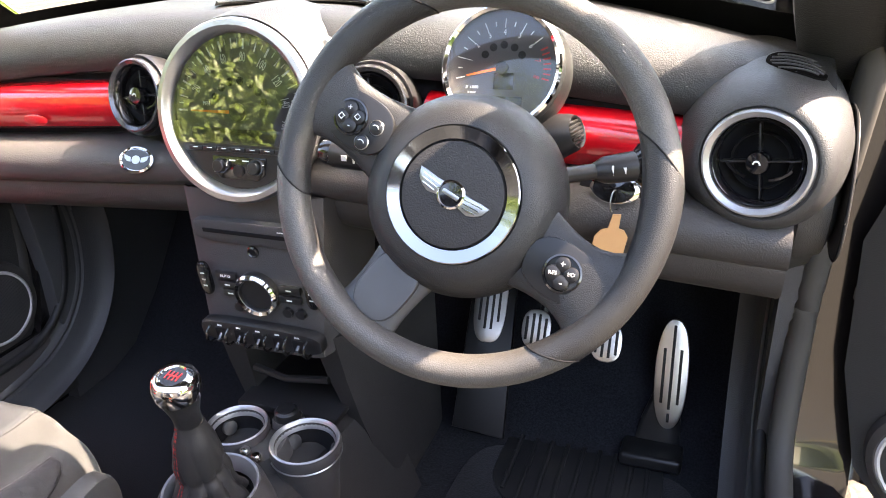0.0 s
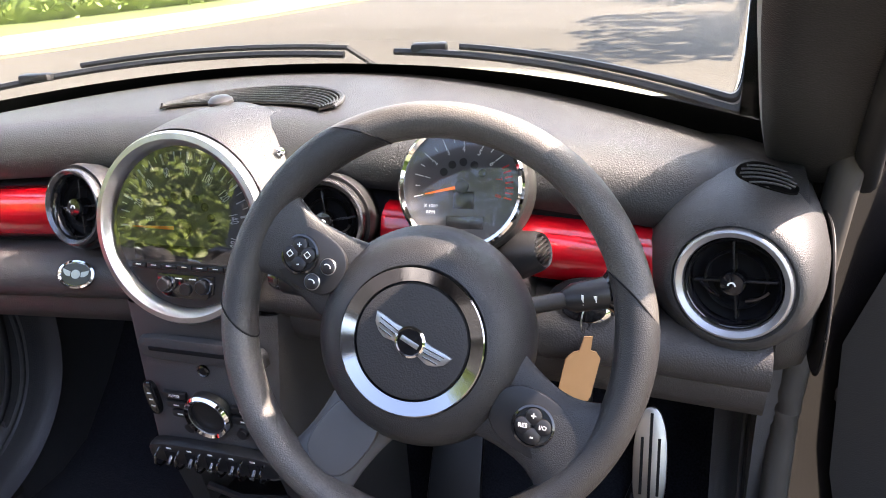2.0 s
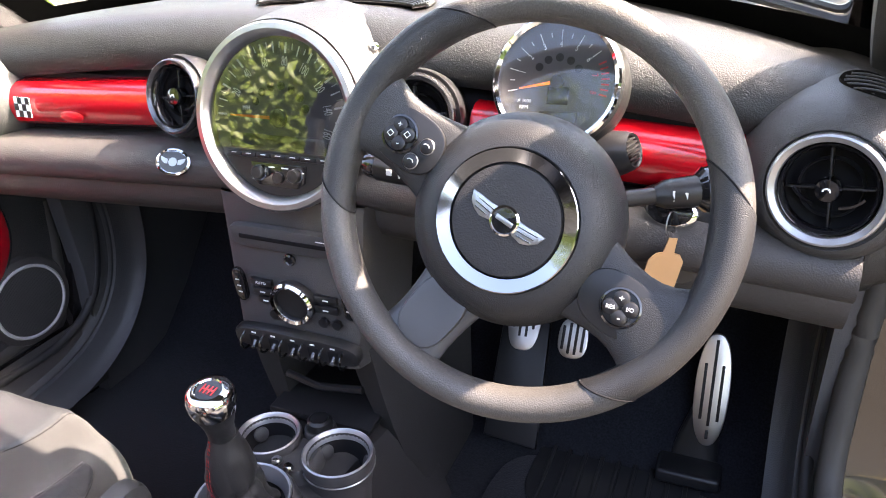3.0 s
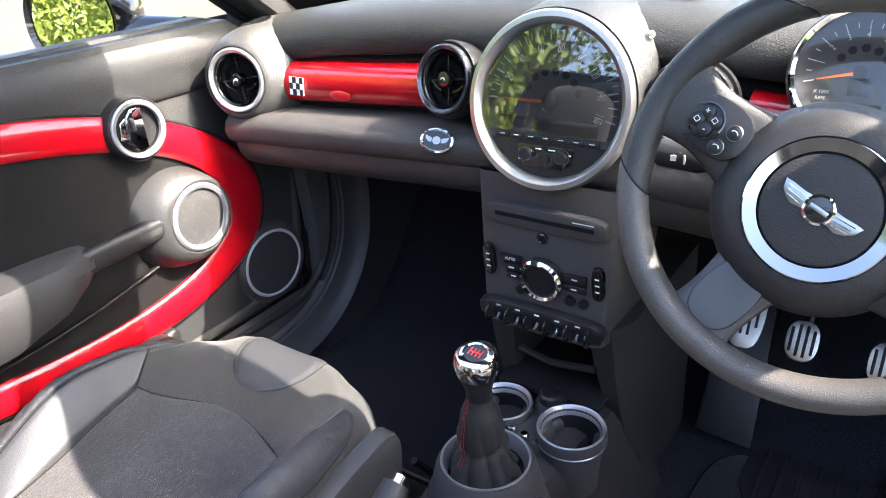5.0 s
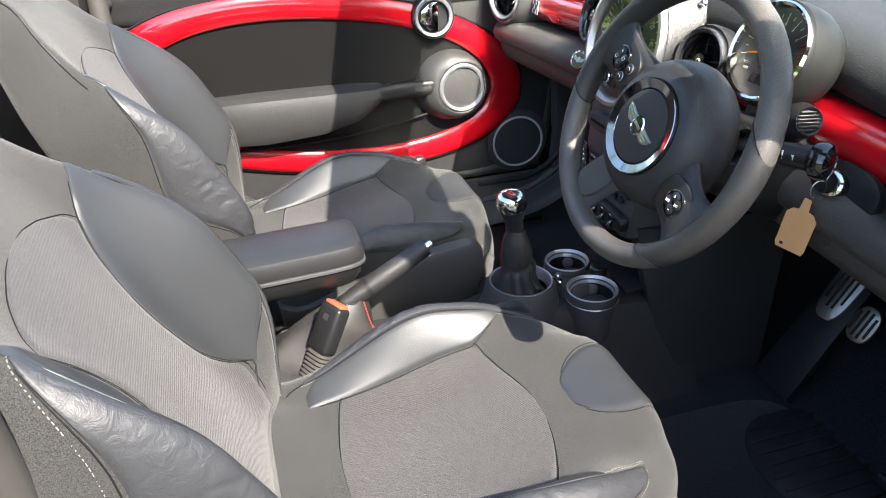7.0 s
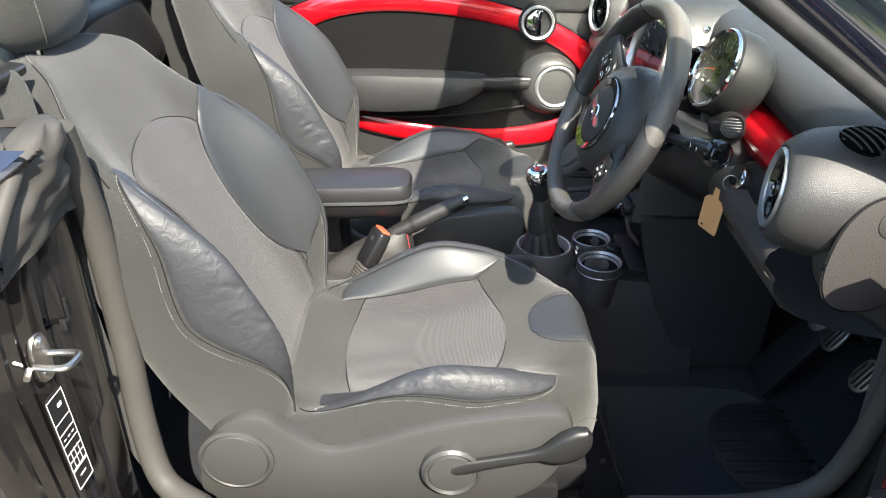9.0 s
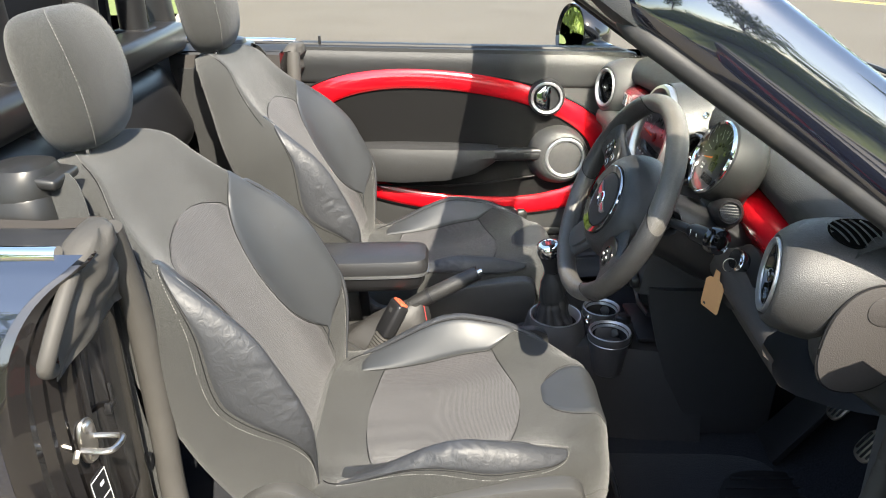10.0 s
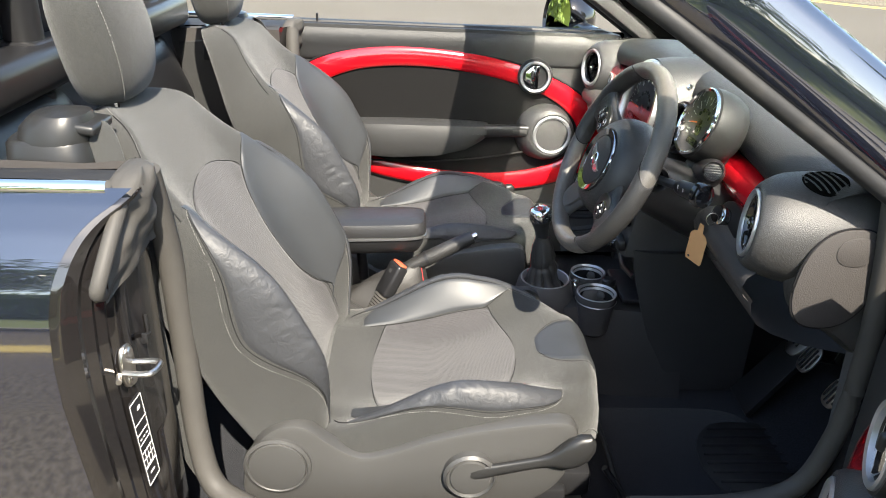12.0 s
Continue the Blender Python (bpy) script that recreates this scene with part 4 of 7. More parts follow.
vent(POD_C, 0.0541, POD_N, M_PALESILVER)
vent((-POD_C.x, POD_C.y, POD_C.z), 0.0541, (-POD_N.x, POD_N.y, POD_N.z), M_PALESILVER)
vent((-0.1713, 0.2082, 0.8779), 0.0480, (-0.132, -1, 0.26), M_GUN)
vent((0.1713, 0.2082, 0.8779), 0.0480, (0.132, -1, 0.26), M_GUN)
for s in (-1, 1):
    part("vent_socket", lathe([(0.051, -0.05), (0.0545, -0.012), (0.0525, -0.004), (0.048, -0.006)], 48, face_m((s * 0.1713, 0.2082, 0.8779), (s * 0.132, -1, 0.26))), M_BLACK, dash)

# chequered badge and small crest on the red strip, oval emblem on the roll
cm = face_m((-0.490, 0.2330, 0.834), (0, -1, 0.10))
part("chequer_plate", xf(slab([(-0.016, -0.015), (0.016, -0.015), (0.016, 0.015), (-0.016, 0.015)], 0.001), cm @ pose(0, 0, 0.0012)), M_WHITE, dash, "black and white chequered badge")
part("chequer_squares", join(*[xf(box((-0.012 + 0.008 * i, -0.01 + 0.01 * j, 0.0026), (0.008, 0.01, 0.0008), 0), cm) for i in range(4) for j in range(3) if (i + j) % 2]), M_BLACK, dash)
part("crest", lathe([(0.019, 0), (0.019, 0.0018), (0.016, 0.0026), (0.002, 0.0026)], 32, face_m((-0.395, 0.2345, 0.826), (0, -1, 0.08)) @ Matrix.Diagonal((1.2, 0.42, 1, 1)), cap=True), M_RED, dash)
om = face_m((-0.176, 0.1880, 0.7945), (0, -0.85, 0.52)) @ Matrix.Diagonal((1.4, 0.88, 1, 1))
emb = part("emblem", lathe([(0.0205, -0.001), (0.0205, 0.002), (0.018, 0.003), (0.0170, 0.0015), (0.003, 0.0015)], 40, om, cap=True), M_CHROME, dash, "small oval chrome emblem")
inlay = part("emblem_inlay", xf(slab(ell(0.0168, 0.0165, 36), 0.0006, Matrix.Translation((0, 0, 0.0016))), om), M_LCD, emb)
part("inlay_wings", xf(join(slab(ell(0.0050, 0.0066, 24), 0.0010, Matrix.Translation((0, 0, 0.0016))), *[slab([(k * x, y) for x, y in ((0.006, 0.0035), (0.0145, 0.0070), (0.0135, 0.0010), (0.0100, -0.0030), (0.006, -0.0035))], 0.0010, Matrix.Translation((0, 0, 0.0016))) for k in (-1, 1)]), om), M_SILVER, emb)

# central instrument: a big round speedometer with the radio under it
SP_C, SP_N = Vector((0.0076, 0.1739, 0.8727)), Vector((0.019, -1, 0.238)).normalized()
SM = face_m(SP_C, SP_N) @ Matrix.Scale(0.90, 4)
secs = []
for k in range(9):
    t = k / 8
    secs.append([tuple(SM @ Vector(((0.122 - 0.012 * t) * math.cos(q), (0.122 - 0.018 * t) * math.sin(q) + 0.040 * t, -0.006 - 0.20 * t))) for q in (2 * math.pi * j / 56 for j in range(56))])
speedo = thing("speedometer", tuple(SP_C + Vector((0, 0.05, -0.12))), "large round central speedometer with a satin chrome bezel and built-in radio", "speedometer")
part("housing", loft(secs, True, False, True), M_DASH, speedo, "grained round housing")
part("bezel", lathe([(0.1225, -0.010), (0.1235, 0.002), (0.120, 0.009), (0.113, 0.010), (0.107, 0.005), (0.1045, -0.004), (0.104, -0.010)], 80, SM), M_SILVER, speedo, "satin chrome bezel")
part("dial", lathe([(0.1045, -0.009), (0.002, -0.009)], 64, SM, cap=True), M_DIAL, speedo)
D = SM @ Matrix.Translation((0, 0, -0.0085))


def polar(r, a, dz=0.0):
    return Vector((r * math.cos(radians(a)), r * math.sin(radians(a)), dz))


def dial_mark(r0, r1, a, w):
    return xf(box(((r0 + r1) / 2, 0, 0), (r1 - r0, w, 0.0006), 0), D @ Matrix.Rotation(radians(a), 4, 'Z'))


ANG = lambda v: 180 - v * 192 / 160.0          # miles per hour to degrees
marks = [dial_mark(0.0895 if v % 10 else 0.0835, 0.0975, ANG(v), 0.0026 if v % 20 == 0 else 0.0015 if v % 10 == 0 else 0.0011) for v in range(0, 161, 5)]
part("scale_marks", join(*marks), M_WHITE, speedo)
for v in range(20, 161, 20):
    a = ANG(v)
    part("numeral", letters(str(v), 0.0185, D @ Matrix.Translation(polar(0.073, a)) @ Matrix.Rotation(radians(a - 90), 4, 'Z') @ Matrix.Diagonal((0.50, 1, 1, 1))), M_WHITE, speedo)
part("unit_word", letters("MPH", 0.0085, D @ Matrix.Translation((-0.052, 0.010, 0)) @ Matrix.Diagonal((0.7, 1, 1, 1))), M_WHITE, speedo)
part("lamp_lenses", join(*[xf(slab(ell(0.0055, 0.0055, 16), 0.0006), D @ Matrix.Translation(polar(0.042, a))) for a in range(20, 170, 22)]), M_LCD, speedo)
needle = part("needle", xf(join(slab([(-0.075, -0.0009), (0.0, -0.0026), (0.0, 0.0026), (-0.075, 0.0009)], 0.0012, Matrix.Translation((0, 0, 0.003)))), D), M_ORANGE, speedo, "orange needle")
part("needle_cap", lathe([(0.012, 0.001), (0.0125, 0.005), (0.009, 0.0065), (0.002, 0.0065)], 28, D, cap=True), M_BLACK, needle)
part("display", xf(box((-0.002, -0.033, 0.0005), (0.150, 0.020, 0.0016), 0.0005), D), M_LCD, speedo, "dark radio display")
# radio strip: one bar of keys, a lower panel with two knobs
part("radio_face", xf(slab([(0.1035 * math.cos(q), 0.1035 * math.sin(q)) for q in (radians(212 + 116 * i / 30) for i in range(31))], 0.002), D), M_BLACK, speedo)
for k in range(7):
    part("radio_key", xf(box((-0.069 + 0.023 * k, -0.0505, 0.004), (0.0215, 0.0062, 0.003), 0.0008), D), M_BLACK, speedo)
part("key_marks", join(*[xf(box((-0.069 + 0.023 * k, -0.0495, 0.0057), (0.008, 0.0012, 0.0004), 0), D) for k in range(7)]), M_WHITE, speedo)
part("knob_panel", xf(slab([(-0.043, -0.060), (0.043, -0.060), (0.041, -0.083), (0.030, -0.091), (-0.030, -0.091), (-0.041, -0.083)], 0.004, None, 0.001), D), M_GLOSSBLACK, speedo)
for x in (-0.028, 0.028):
    kn = part("radio_knob", lathe([(0.0098, 0.003), (0.0092, 0.013), (0.0075, 0.0145), (0.002, 0.0145)], 28, D @ Matrix.Translation((x, -0.073, 0)), cap=True), M_BLACK, speedo)
    part("knob_rim", lathe([(0.0100, 0.004), (0.0106, 0.006), (0.0098, 0.008)], 28, D @ Matrix.Translation((x, -0.073, 0))), M_CHROME, kn)
part("rocker", lathe([(0.0085, 0.003), (0.008, 0.007), (0.002, 0.007)], 24, D @ Matrix.Translation((0, -0.079, 0)), cap=True), M_BLACK, speedo)
for x, y, w in ((-0.010, -0.065, 0.010), (0.011, -0.065, 0.010), (0.037, -0.069, 0.006), (-0.037, -0.082, 0.005)):
    part("key_word", xf(box((x, y, 0.0048), (w, 0.0016, 0.0004), 0), D), M_WHITE, speedo)
gl = [(0.1043 * math.cos(radians(a)), 0.1043 * math.sin(radians(a))) for a in [-24.5 + 229 * i / 60 for i in range(61)]]
lens = part("cover_glass", xf(([(0, 0.02, 0.0012)] + [(x, y, 0) for x, y in gl], [(0, i + 1, (i + 1) % 61 + 1) for i in range(61)]), SM @ Matrix.Translation((0, 0, -0.001)) @ Matrix.Rotation(radians(-3), 4, 'X')), M_GLASS, speedo, "clear reflecting dial glass")
lens.visible_shadow = False
# the arched cowl over it, running back to the grille
cowl = []
for k in range(37):
    t = k / 36
    row = []
    for j in range(61):
        q = math.pi * (-0.06 + 1.12 * j / 60)
        a = SM @ Vector((0.1255 * math.cos(q), 0.1255 * math.sin(q), -0.003))
        b = Vector((0.006 + 0.108 * math.cos(q), 0.338 - 0.03 * abs(math.cos(q)), 0.926 + 0.057 * math.sin(q)))
        row.append(a.lerp(b, t) + Vector((0, 0, 0.004 * math.sin(math.pi * t) * max(0, math.sin(q)))))
    cowl.append(row)
cowl.append([p + Vector((0, 0.004, -0.02)) for p in cowl[-1]])
part("cowl", loft(cowl, closed=False), M_DASH, speedo, "arched grained cowl")
part("sensor_dome", lathe([(0.016, 0), (0.0155, 0.004), (0.011, 0.008), (0.003, 0.0095)], 28, face_m((-0.010, 0.318, 0.9855), (0, -0.1, 1), (0, 1, 0)), cap=True), M_BLACK, speedo, "small alarm sensor dome")
part("side_screw", lathe([(0.006, 0), (0.005, 0.003), (0.001, 0.0035)], 16, face_m((0.1055, 0.248, 0.945), (0.8, -0.5, 0.3)), cap=True), M_CHROME, speedo)

# crescent grille behind the cowl
gr = thing("defroster_grille", (0, 0.38, 0.965), "black crescent-shaped defroster grille in the dashboard top", "grille")
gout = [(0.010 + 0.125 * math.cos(q), 0.338 + 0.126 * math.sin(q)) for q in (math.pi * k / 24 for k in range(25))]
gin = [(0.010 + 0.114 * math.cos(q), 0.318 + 0.032 * math.sin(q)) for q in (math.pi * (24 - k) / 24 for k in range(25))]
part("well", slab(gout + gin, 0.002, Matrix.Translation((0, 0, 0.9768))), M_FRIT, gr)
part("surround", tube([(x, y, 0.9780) for x, y in gout], 0.0026, 8), M_DASH, gr)
for k in range(8):
    f = 0.08 + 0.84 * k / 7
    part("slat", tube([(a[0] * (1 - f) + b[0] * f, a[1] * (1 - f) + b[1] * f, 0.9800) for a, b in list(zip(gout, reversed(gin)))[1:-1]], 0.0011, 5), M_DASH, gr)

# ---------------------------------------------------------------- rev counter on the column
RC, RN = Vector((0.339, 0.186, 0.9335)), Vector((0.03, -0.94, 0.375)).normalized()
RM = face_m(RC, RN) @ Matrix.Scale(0.965, 4)
rev = thing("rev_counter", tuple(RC + Vector((0, 0.03, -0.06))), "round rev counter with a chrome bezel mounted on the steering column", "rev counter")
part("can", lathe([(0.0640, 0.000), (0.0690, -0.004), (0.0715, -0.020), (0.0710, -0.045), (0.064, -0.066), (0.048, -0.078), (0.01, -0.082)], 56, RM, cap=True), M_CAN, rev, "satin dark grey housing")
part("bezel", lathe([(0.0655, -0.004), (0.0665, 0.002), (0.0640, 0.0055), (0.0605, 0.003), (0.0595, -0.008)], 64, RM), M_CHROME, rev, "chrome bezel")
part("dial", lathe([(0.0597, -0.0075), (0.002, -0.0075)], 48, RM, cap=True), M_DIAL, rev)
D2 = RM @ Matrix.Translation((0, 0, -0.007))
RA = lambda v: 193 - v * 206 / 8.0
part("scale_marks", join(*[xf(box((0.048, 0, 0), (0.010 if v % 2 == 0 else 0.005, 0.0009, 0.0006), 0), D2 @ Matrix.Rotation(radians(RA(v / 2)), 4, 'Z')) for v in range(0, 13)]), M_WHITE, rev)
part("red_zone", join(*[xf(box((0.049, 0, 0), (0.008, 0.0016, 0.0006), 0), D2 @ Matrix.Rotation(radians(RA(v)), 4, 'Z')) for v in (6.5, 6.75, 7, 7.25, 7.5, 7.75, 8)]), M_REDPRINT, rev)
for v in range(1, 9):
    a = RA(v)
    part("numeral", letters(str(v), 0.0095, D2 @ Matrix.Translation(polar(0.0385, a)) @ Matrix.Rotation(radians(a - 90), 4, 'Z') @ Matrix.Diagonal((0.7, 1, 1, 1))), M_WHITE if v < 7 else M_REDPRINT, rev)
part("unit_words", join(letters("X 1000", 0.005, D2 @ Matrix.Translation((-0.033, -0.021, 0))), letters("RPM", 0.005, D2 @ Matrix.Translation((-0.033, -0.0275, 0)))), M_WHITE, rev)
nd = part("needle", xf(slab([(-0.040, -0.0006), (0.0, -0.0018), (0.0, 0.0018), (-0.040, 0.0006)], 0.001, Matrix.Translation((0, 0, 0.003))), D2 @ Matrix.Rotation(radians(13), 4, 'Z')), M_ORANGE, rev, "orange needle")
part("needle_cap", lathe([(0.007, 0.001), (0.007, 0.004), (0.002, 0.0045)], 20, D2, cap=True), M_BLACK, nd)
part("lamp_lenses", join(*[xf(slab(ell(0.0042, 0.0042, 14), 0.0006), D2 @ Matrix.Translation(polar(0.025, a))) for a in (35, 62, 90, 118, 145)]), M_LCD, rev)
part("display", xf(box((0.002, -0.014, 0.0004), (0.022, 0.018, 0.0012), 0.0004), D2), M_LCD, rev)
part("display", xf(box((0.004, -0.037, 0.0004), (0.040, 0.013, 0.0012), 0.0004), D2), M_LCD, rev)
g2 = part("cover_glass", lathe([(0.0602, 0.000), (0.03, 0.0012), (0.002, 0.0016)], 48, RM, cap=True), M_GLASS2, rev)
g2.visible_shadow = False
part("bracket", box((0.345, 0.215, 0.865), (0.07, 0.05, 0.08), 0.015, 3, (-20, 0, 0)), M_BLACK, rev)

# ---------------------------------------------------------------- steering column and wheel
TURN_W = -28.6
WC = Vector((0.3507, 0.0284, 0.8647))                                   # middle of the rim's plane
WN = Vector((0.065, -1, 0.4256)).normalized()
WM = face_m(WC, WN) @ Matrix.Rotation(radians(TURN_W), 4, 'Z')
col = thing("steering_column", (0.344, 0.22, 0.80), "dark plastic steering column shroud with two stalks and a key slot", "steering column")
secs = []
for d, a, b in ((0.035, 0.052, 0.045), (0.06, 0.060, 0.050), (0.11, 0.064, 0.054), (0.17, 0.066, 0.062), (0.26, 0.07, 0.07)):
    c = WC - WN * d + Vector((0, 0, -0.012))
    secs.append([tuple(face_m(c, WN) @ Vector((x, y, 0))) for x, y in ell(a, b, 28, 2.8)])
part("shroud", loft(secs), M_BLACK, col)
for s in (-1, 1):
    base = WC - WN * 0.075 + Vector((s * 0.055, 0, 0.012))
    sock = part("stalk_socket", lathe([(0.024, -0.01), (0.026, 0.012), (0.0225, 0.022), (0.019, 0.018), (0.018, 0.005)], 24, face_m(base, (s, 0.1, 0.02))), M_BLACK, col)
    tip = base + (Vector((0.092, 0.055, 0.002)) if s > 0 else Vector((-0.122, 0.020, 0.004)))
    stalk = part("stalk", join(tube(catmull([base, base.lerp(tip, 0.3), base.lerp(tip, 0.55)], 4), 0.008, 12), tube([base.lerp(tip, 0.52), base.lerp(tip, 0.62), base.lerp(tip, 0.97), tip], lambda t: 0.0085 + 0.007 * min(1, t * 2.2) - 0.004 * max(0, t - 0.85) / 0.15, 14)), M_BLACK, col, "black control stalk")
    part("stalk_cap", lathe([(r * (1 if s > 0 else 0.62), z) for r, z in ((0.0135, -0.012), (0.0215, -0.004), (0.0225, 0.006), (0.0200, 0.012), (0.0120, 0.0155), (0.0110, 0.014), (0.003, 0.0145))], 24, face_m(tip, (s, 0.15 if s < 0 else 0.45, 0.05)), cap=True), M_GLOSSBLACK, stalk)
    part("stalk_marks", join(box(base.lerp(tip, 0.72) + Vector((0, -0.0150, 0.003)), (0.002, 0.0008, 0.010), 0), box(base.lerp(tip, 0.82) + Vector((0, -0.0150, 0.002)), (0.006, 0.0008, 0.006), 0)), M_WHITE, stalk)

wheel = thing("steering_wheel", tuple(WC), "worn black leather steering wheel turned off centre", "steering wheel")


def rim_arc(a0, a1, r, slant0, slant1, n=40, material=None):
    """A stretch of the rim, from angle a0 to a1 in the wheel's own turn; its ends slant from the inner to the outer side."""
    secs = []
    for i in range(n + 1):
        ring = []
        for q in (2 * math.pi * j / 24 for j in range(24)):
            deg = (a0 + slant0 * math.cos(q)) * (1 - i / n) + (a1 + slant1 * math.cos(q)) * i / n
            a = radians(deg)
            k = 1 + 0.10 * math.exp(-(((deg + 180) % 360 - 180 - 28) / 14) ** 2) + 0.10 * math.exp(-((deg % 360 - 152) / 14) ** 2)
            ring.append(tuple(WM @ Vector(((0.1700 + r * k * math.cos(q)) * math.cos(a), (0.1700 + r * k * math.cos(q)) * math.sin(a), 1.16 * r * math.sin(q)))))
        secs.append(ring)
    return part("rim", loft(secs), material or M_RIM, wheel, "worn leather rim section")


# the top and bottom arcs have sunlight painted into their lighter leather
rim_arc(40, 140, 0.0152, -8, 8, material=M_RIMWORNLIT)
rim_arc(140, 210, 0.0156, 8, -6)
rim_arc(210, 330, 0.0152, -6, 6, material=M_RIMWORNLIT)
rim_arc(-30, 40, 0.0156, 6, -8)
for a, slant in ((40, -8), (140, 8), (210, -6), (330, 6)):
    ringp = []
    for q in (2 * math.pi * j / 28 for j in range(28)):
        q0 = radians(a + slant * math.cos(q))
        ringp.append(WM @ Vector(((0.1700 + 0.0157 * math.cos(q)) * math.cos(q0), (0.1700 + 0.0157 * math.cos(q)) * math.sin(q0), 0.0182 * math.sin(q))))
    part("rim_seam", tube(ringp, 0.0008, 6, True), M_MATTBLACK, wheel)
HM = WM @ Matrix.Translation((0, -0.0138, -0.017))
# hub: soft airbag cover with a bright ring and a round centre
part("airbag_cover", lathe([(0.074, -0.052), (0.089, -0.042), (0.0955, -0.028), (0.0963, -0.018), (0.0945, -0.004), (0.0900, 0.009), (0.0835, 0.0195), (0.0755, 0.0270), (0.0680, 0.0308), (0.0622, 0.0318), (0.0606, 0.030), (0.02, 0.030)], 72, HM, cap=True), M_RIM, wheel, "soft black airbag cover")
part("hub_ring", lathe([(0.0612, 0.029), (0.0610, 0.0362), (0.0600, 0.0370), (0.0492, 0.0338), (0.0480, 0.0318)], 72, HM), M_DARKCHROME, wheel, "mirror-bright hub ring")
part("hub_centre", lathe([(0.0477, 0.029), (0.0466, 0.0345), (0.039, 0.0362), (0.002, 0.0370)], 56, HM, cap=True), M_LEG, wheel)
for sgn in (-1, 1):
    wing = [(sgn * x, y) for x, y in ((0.0105, 0.0070), (0.018, 0.0066), (0.029, 0.0074), (0.0365, 0.0072), (0.0335, -0.0008), (0.028, -0.0055), (0.021, -0.0085), (0.0105, -0.0065))]
    wg = part("emblem_wing", slab(wing, 0.0028, HM @ Matrix.Translation((0, 0.0, 0.0358)), 0.0006), M_SILVER, wheel, "plain silver wing of the emblem")
    for j in range(3):
        part("wing_rib", xf(box((sgn * 0.0215, 0.0035 - 0.0037 * j, 0.0389), (0.019 - 0.003 * j, 0.0009, 0.0008), 0, 1, (0, 0, sgn * 5)), HM), M_CHROME, wg)
em2 = part("emblem_disc", lathe([(0.0125, 0.0355), (0.0130, 0.0385), (0.0112, 0.0400), (0.0106, 0.0385)], 36, HM), M_CHROME, wheel, "round chrome emblem with a black centre")
part("disc_fill", lathe([(0.0108, 0.0382), (0.001, 0.0386)], 28, HM, cap=True), M_GLOSSBLACK, em2)
part("disc_bar", xf(box((0, 0, 0.0391), (0.0165, 0.0042, 0.0008), 0.0003), HM), M_SILVER, em2)


def spoke(a, w0, w1, r0, r1, material, th=0.016, dz0=-0.012, dz1=0.0, name="spoke", label="", flare=0.034):
    d, s = Vector((math.cos(radians(a)), math.sin(radians(a)), 0)), Vector((-math.sin(radians(a)), math.cos(radians(a)), 0))
    secs = []
    for i in range(9):
        t = i / 8
        c = d * (r0 + (r1 - r0) * t) + Vector((0, 0, dz0 + (dz1 - dz0) * t))
        w = w0 + (w1 - w0) * t + 0.012 * (1 - t) ** 3 + flare * t ** 4
        secs.append([tuple(HM @ (c + s * x + Vector((0, 0, y)))) for x, y in ell(w / 2, th / 2, 28, 2.3)])
    return part(name, loft(secs), material, wheel, label)


spoke(176, 0.070, 0.052, 0.078, 0.160, M_RIM, 0.020, 0.004, 0.019, label="leather spoke")
spoke(-3, 0.070, 0.056, 0.078, 0.162, M_RIM, 0.022, 0.004, 0.018, label="leather spoke", flare=0.060)
spoke(263, 0.062, 0.056, 0.070, 0.160, M_SPOKE, 0.024, -0.004, 0.010, name="lower_spoke", label="grey lower spoke", flare=0.020)
LD, LS = Vector((math.cos(radians(263)), math.sin(radians(263)), 0)), Vector((-math.sin(radians(263)), math.cos(radians(263)), 0))
part("spoke_panel", loft([[tuple(HM @ (LD * (0.108 + f * v) + LS * f * u + Vector((0, 0, -0.004 + 0.014 * (0.038 + f * v) / 0.09 + h)))) for u, v in ell(0.0245, 0.034, 40, 2.8)] for f, h in ((1.0, 0.0095), (1.0, 0.0125), (0.96, 0.0142), (0.88, 0.0146), (0.5, 0.0138))]), M_SPOKE, wheel, "raised satin grey spoke panel")
part("spoke_border", loft([[tuple(HM @ (LD * r + LS * u + Vector((0, 0, -0.004 + 0.014 * (r - 0.070) / 0.09 + 0.0118 * (1 - (u / w) ** 2 * 0.45) + h)))) for u in [w * (-1 + k / 8) for k in range(17)]] for r, w, h in ((0.141, 0.029, 0.0), (0.142, 0.029, 0.0012), (0.149, 0.031, 0.0012), (0.153, 0.033, 0.0))], closed=False), M_SCUFF, wheel, "scuffed glossy black border")
part("spoke_edge", tube([HM @ Vector((0.150 * math.cos(radians(a)), 0.150 * math.sin(radians(a)), 0.0175)) for a in range(252, 276, 3)], 0.0045, 8, flat=0.7), M_MATTBLACK, wheel)
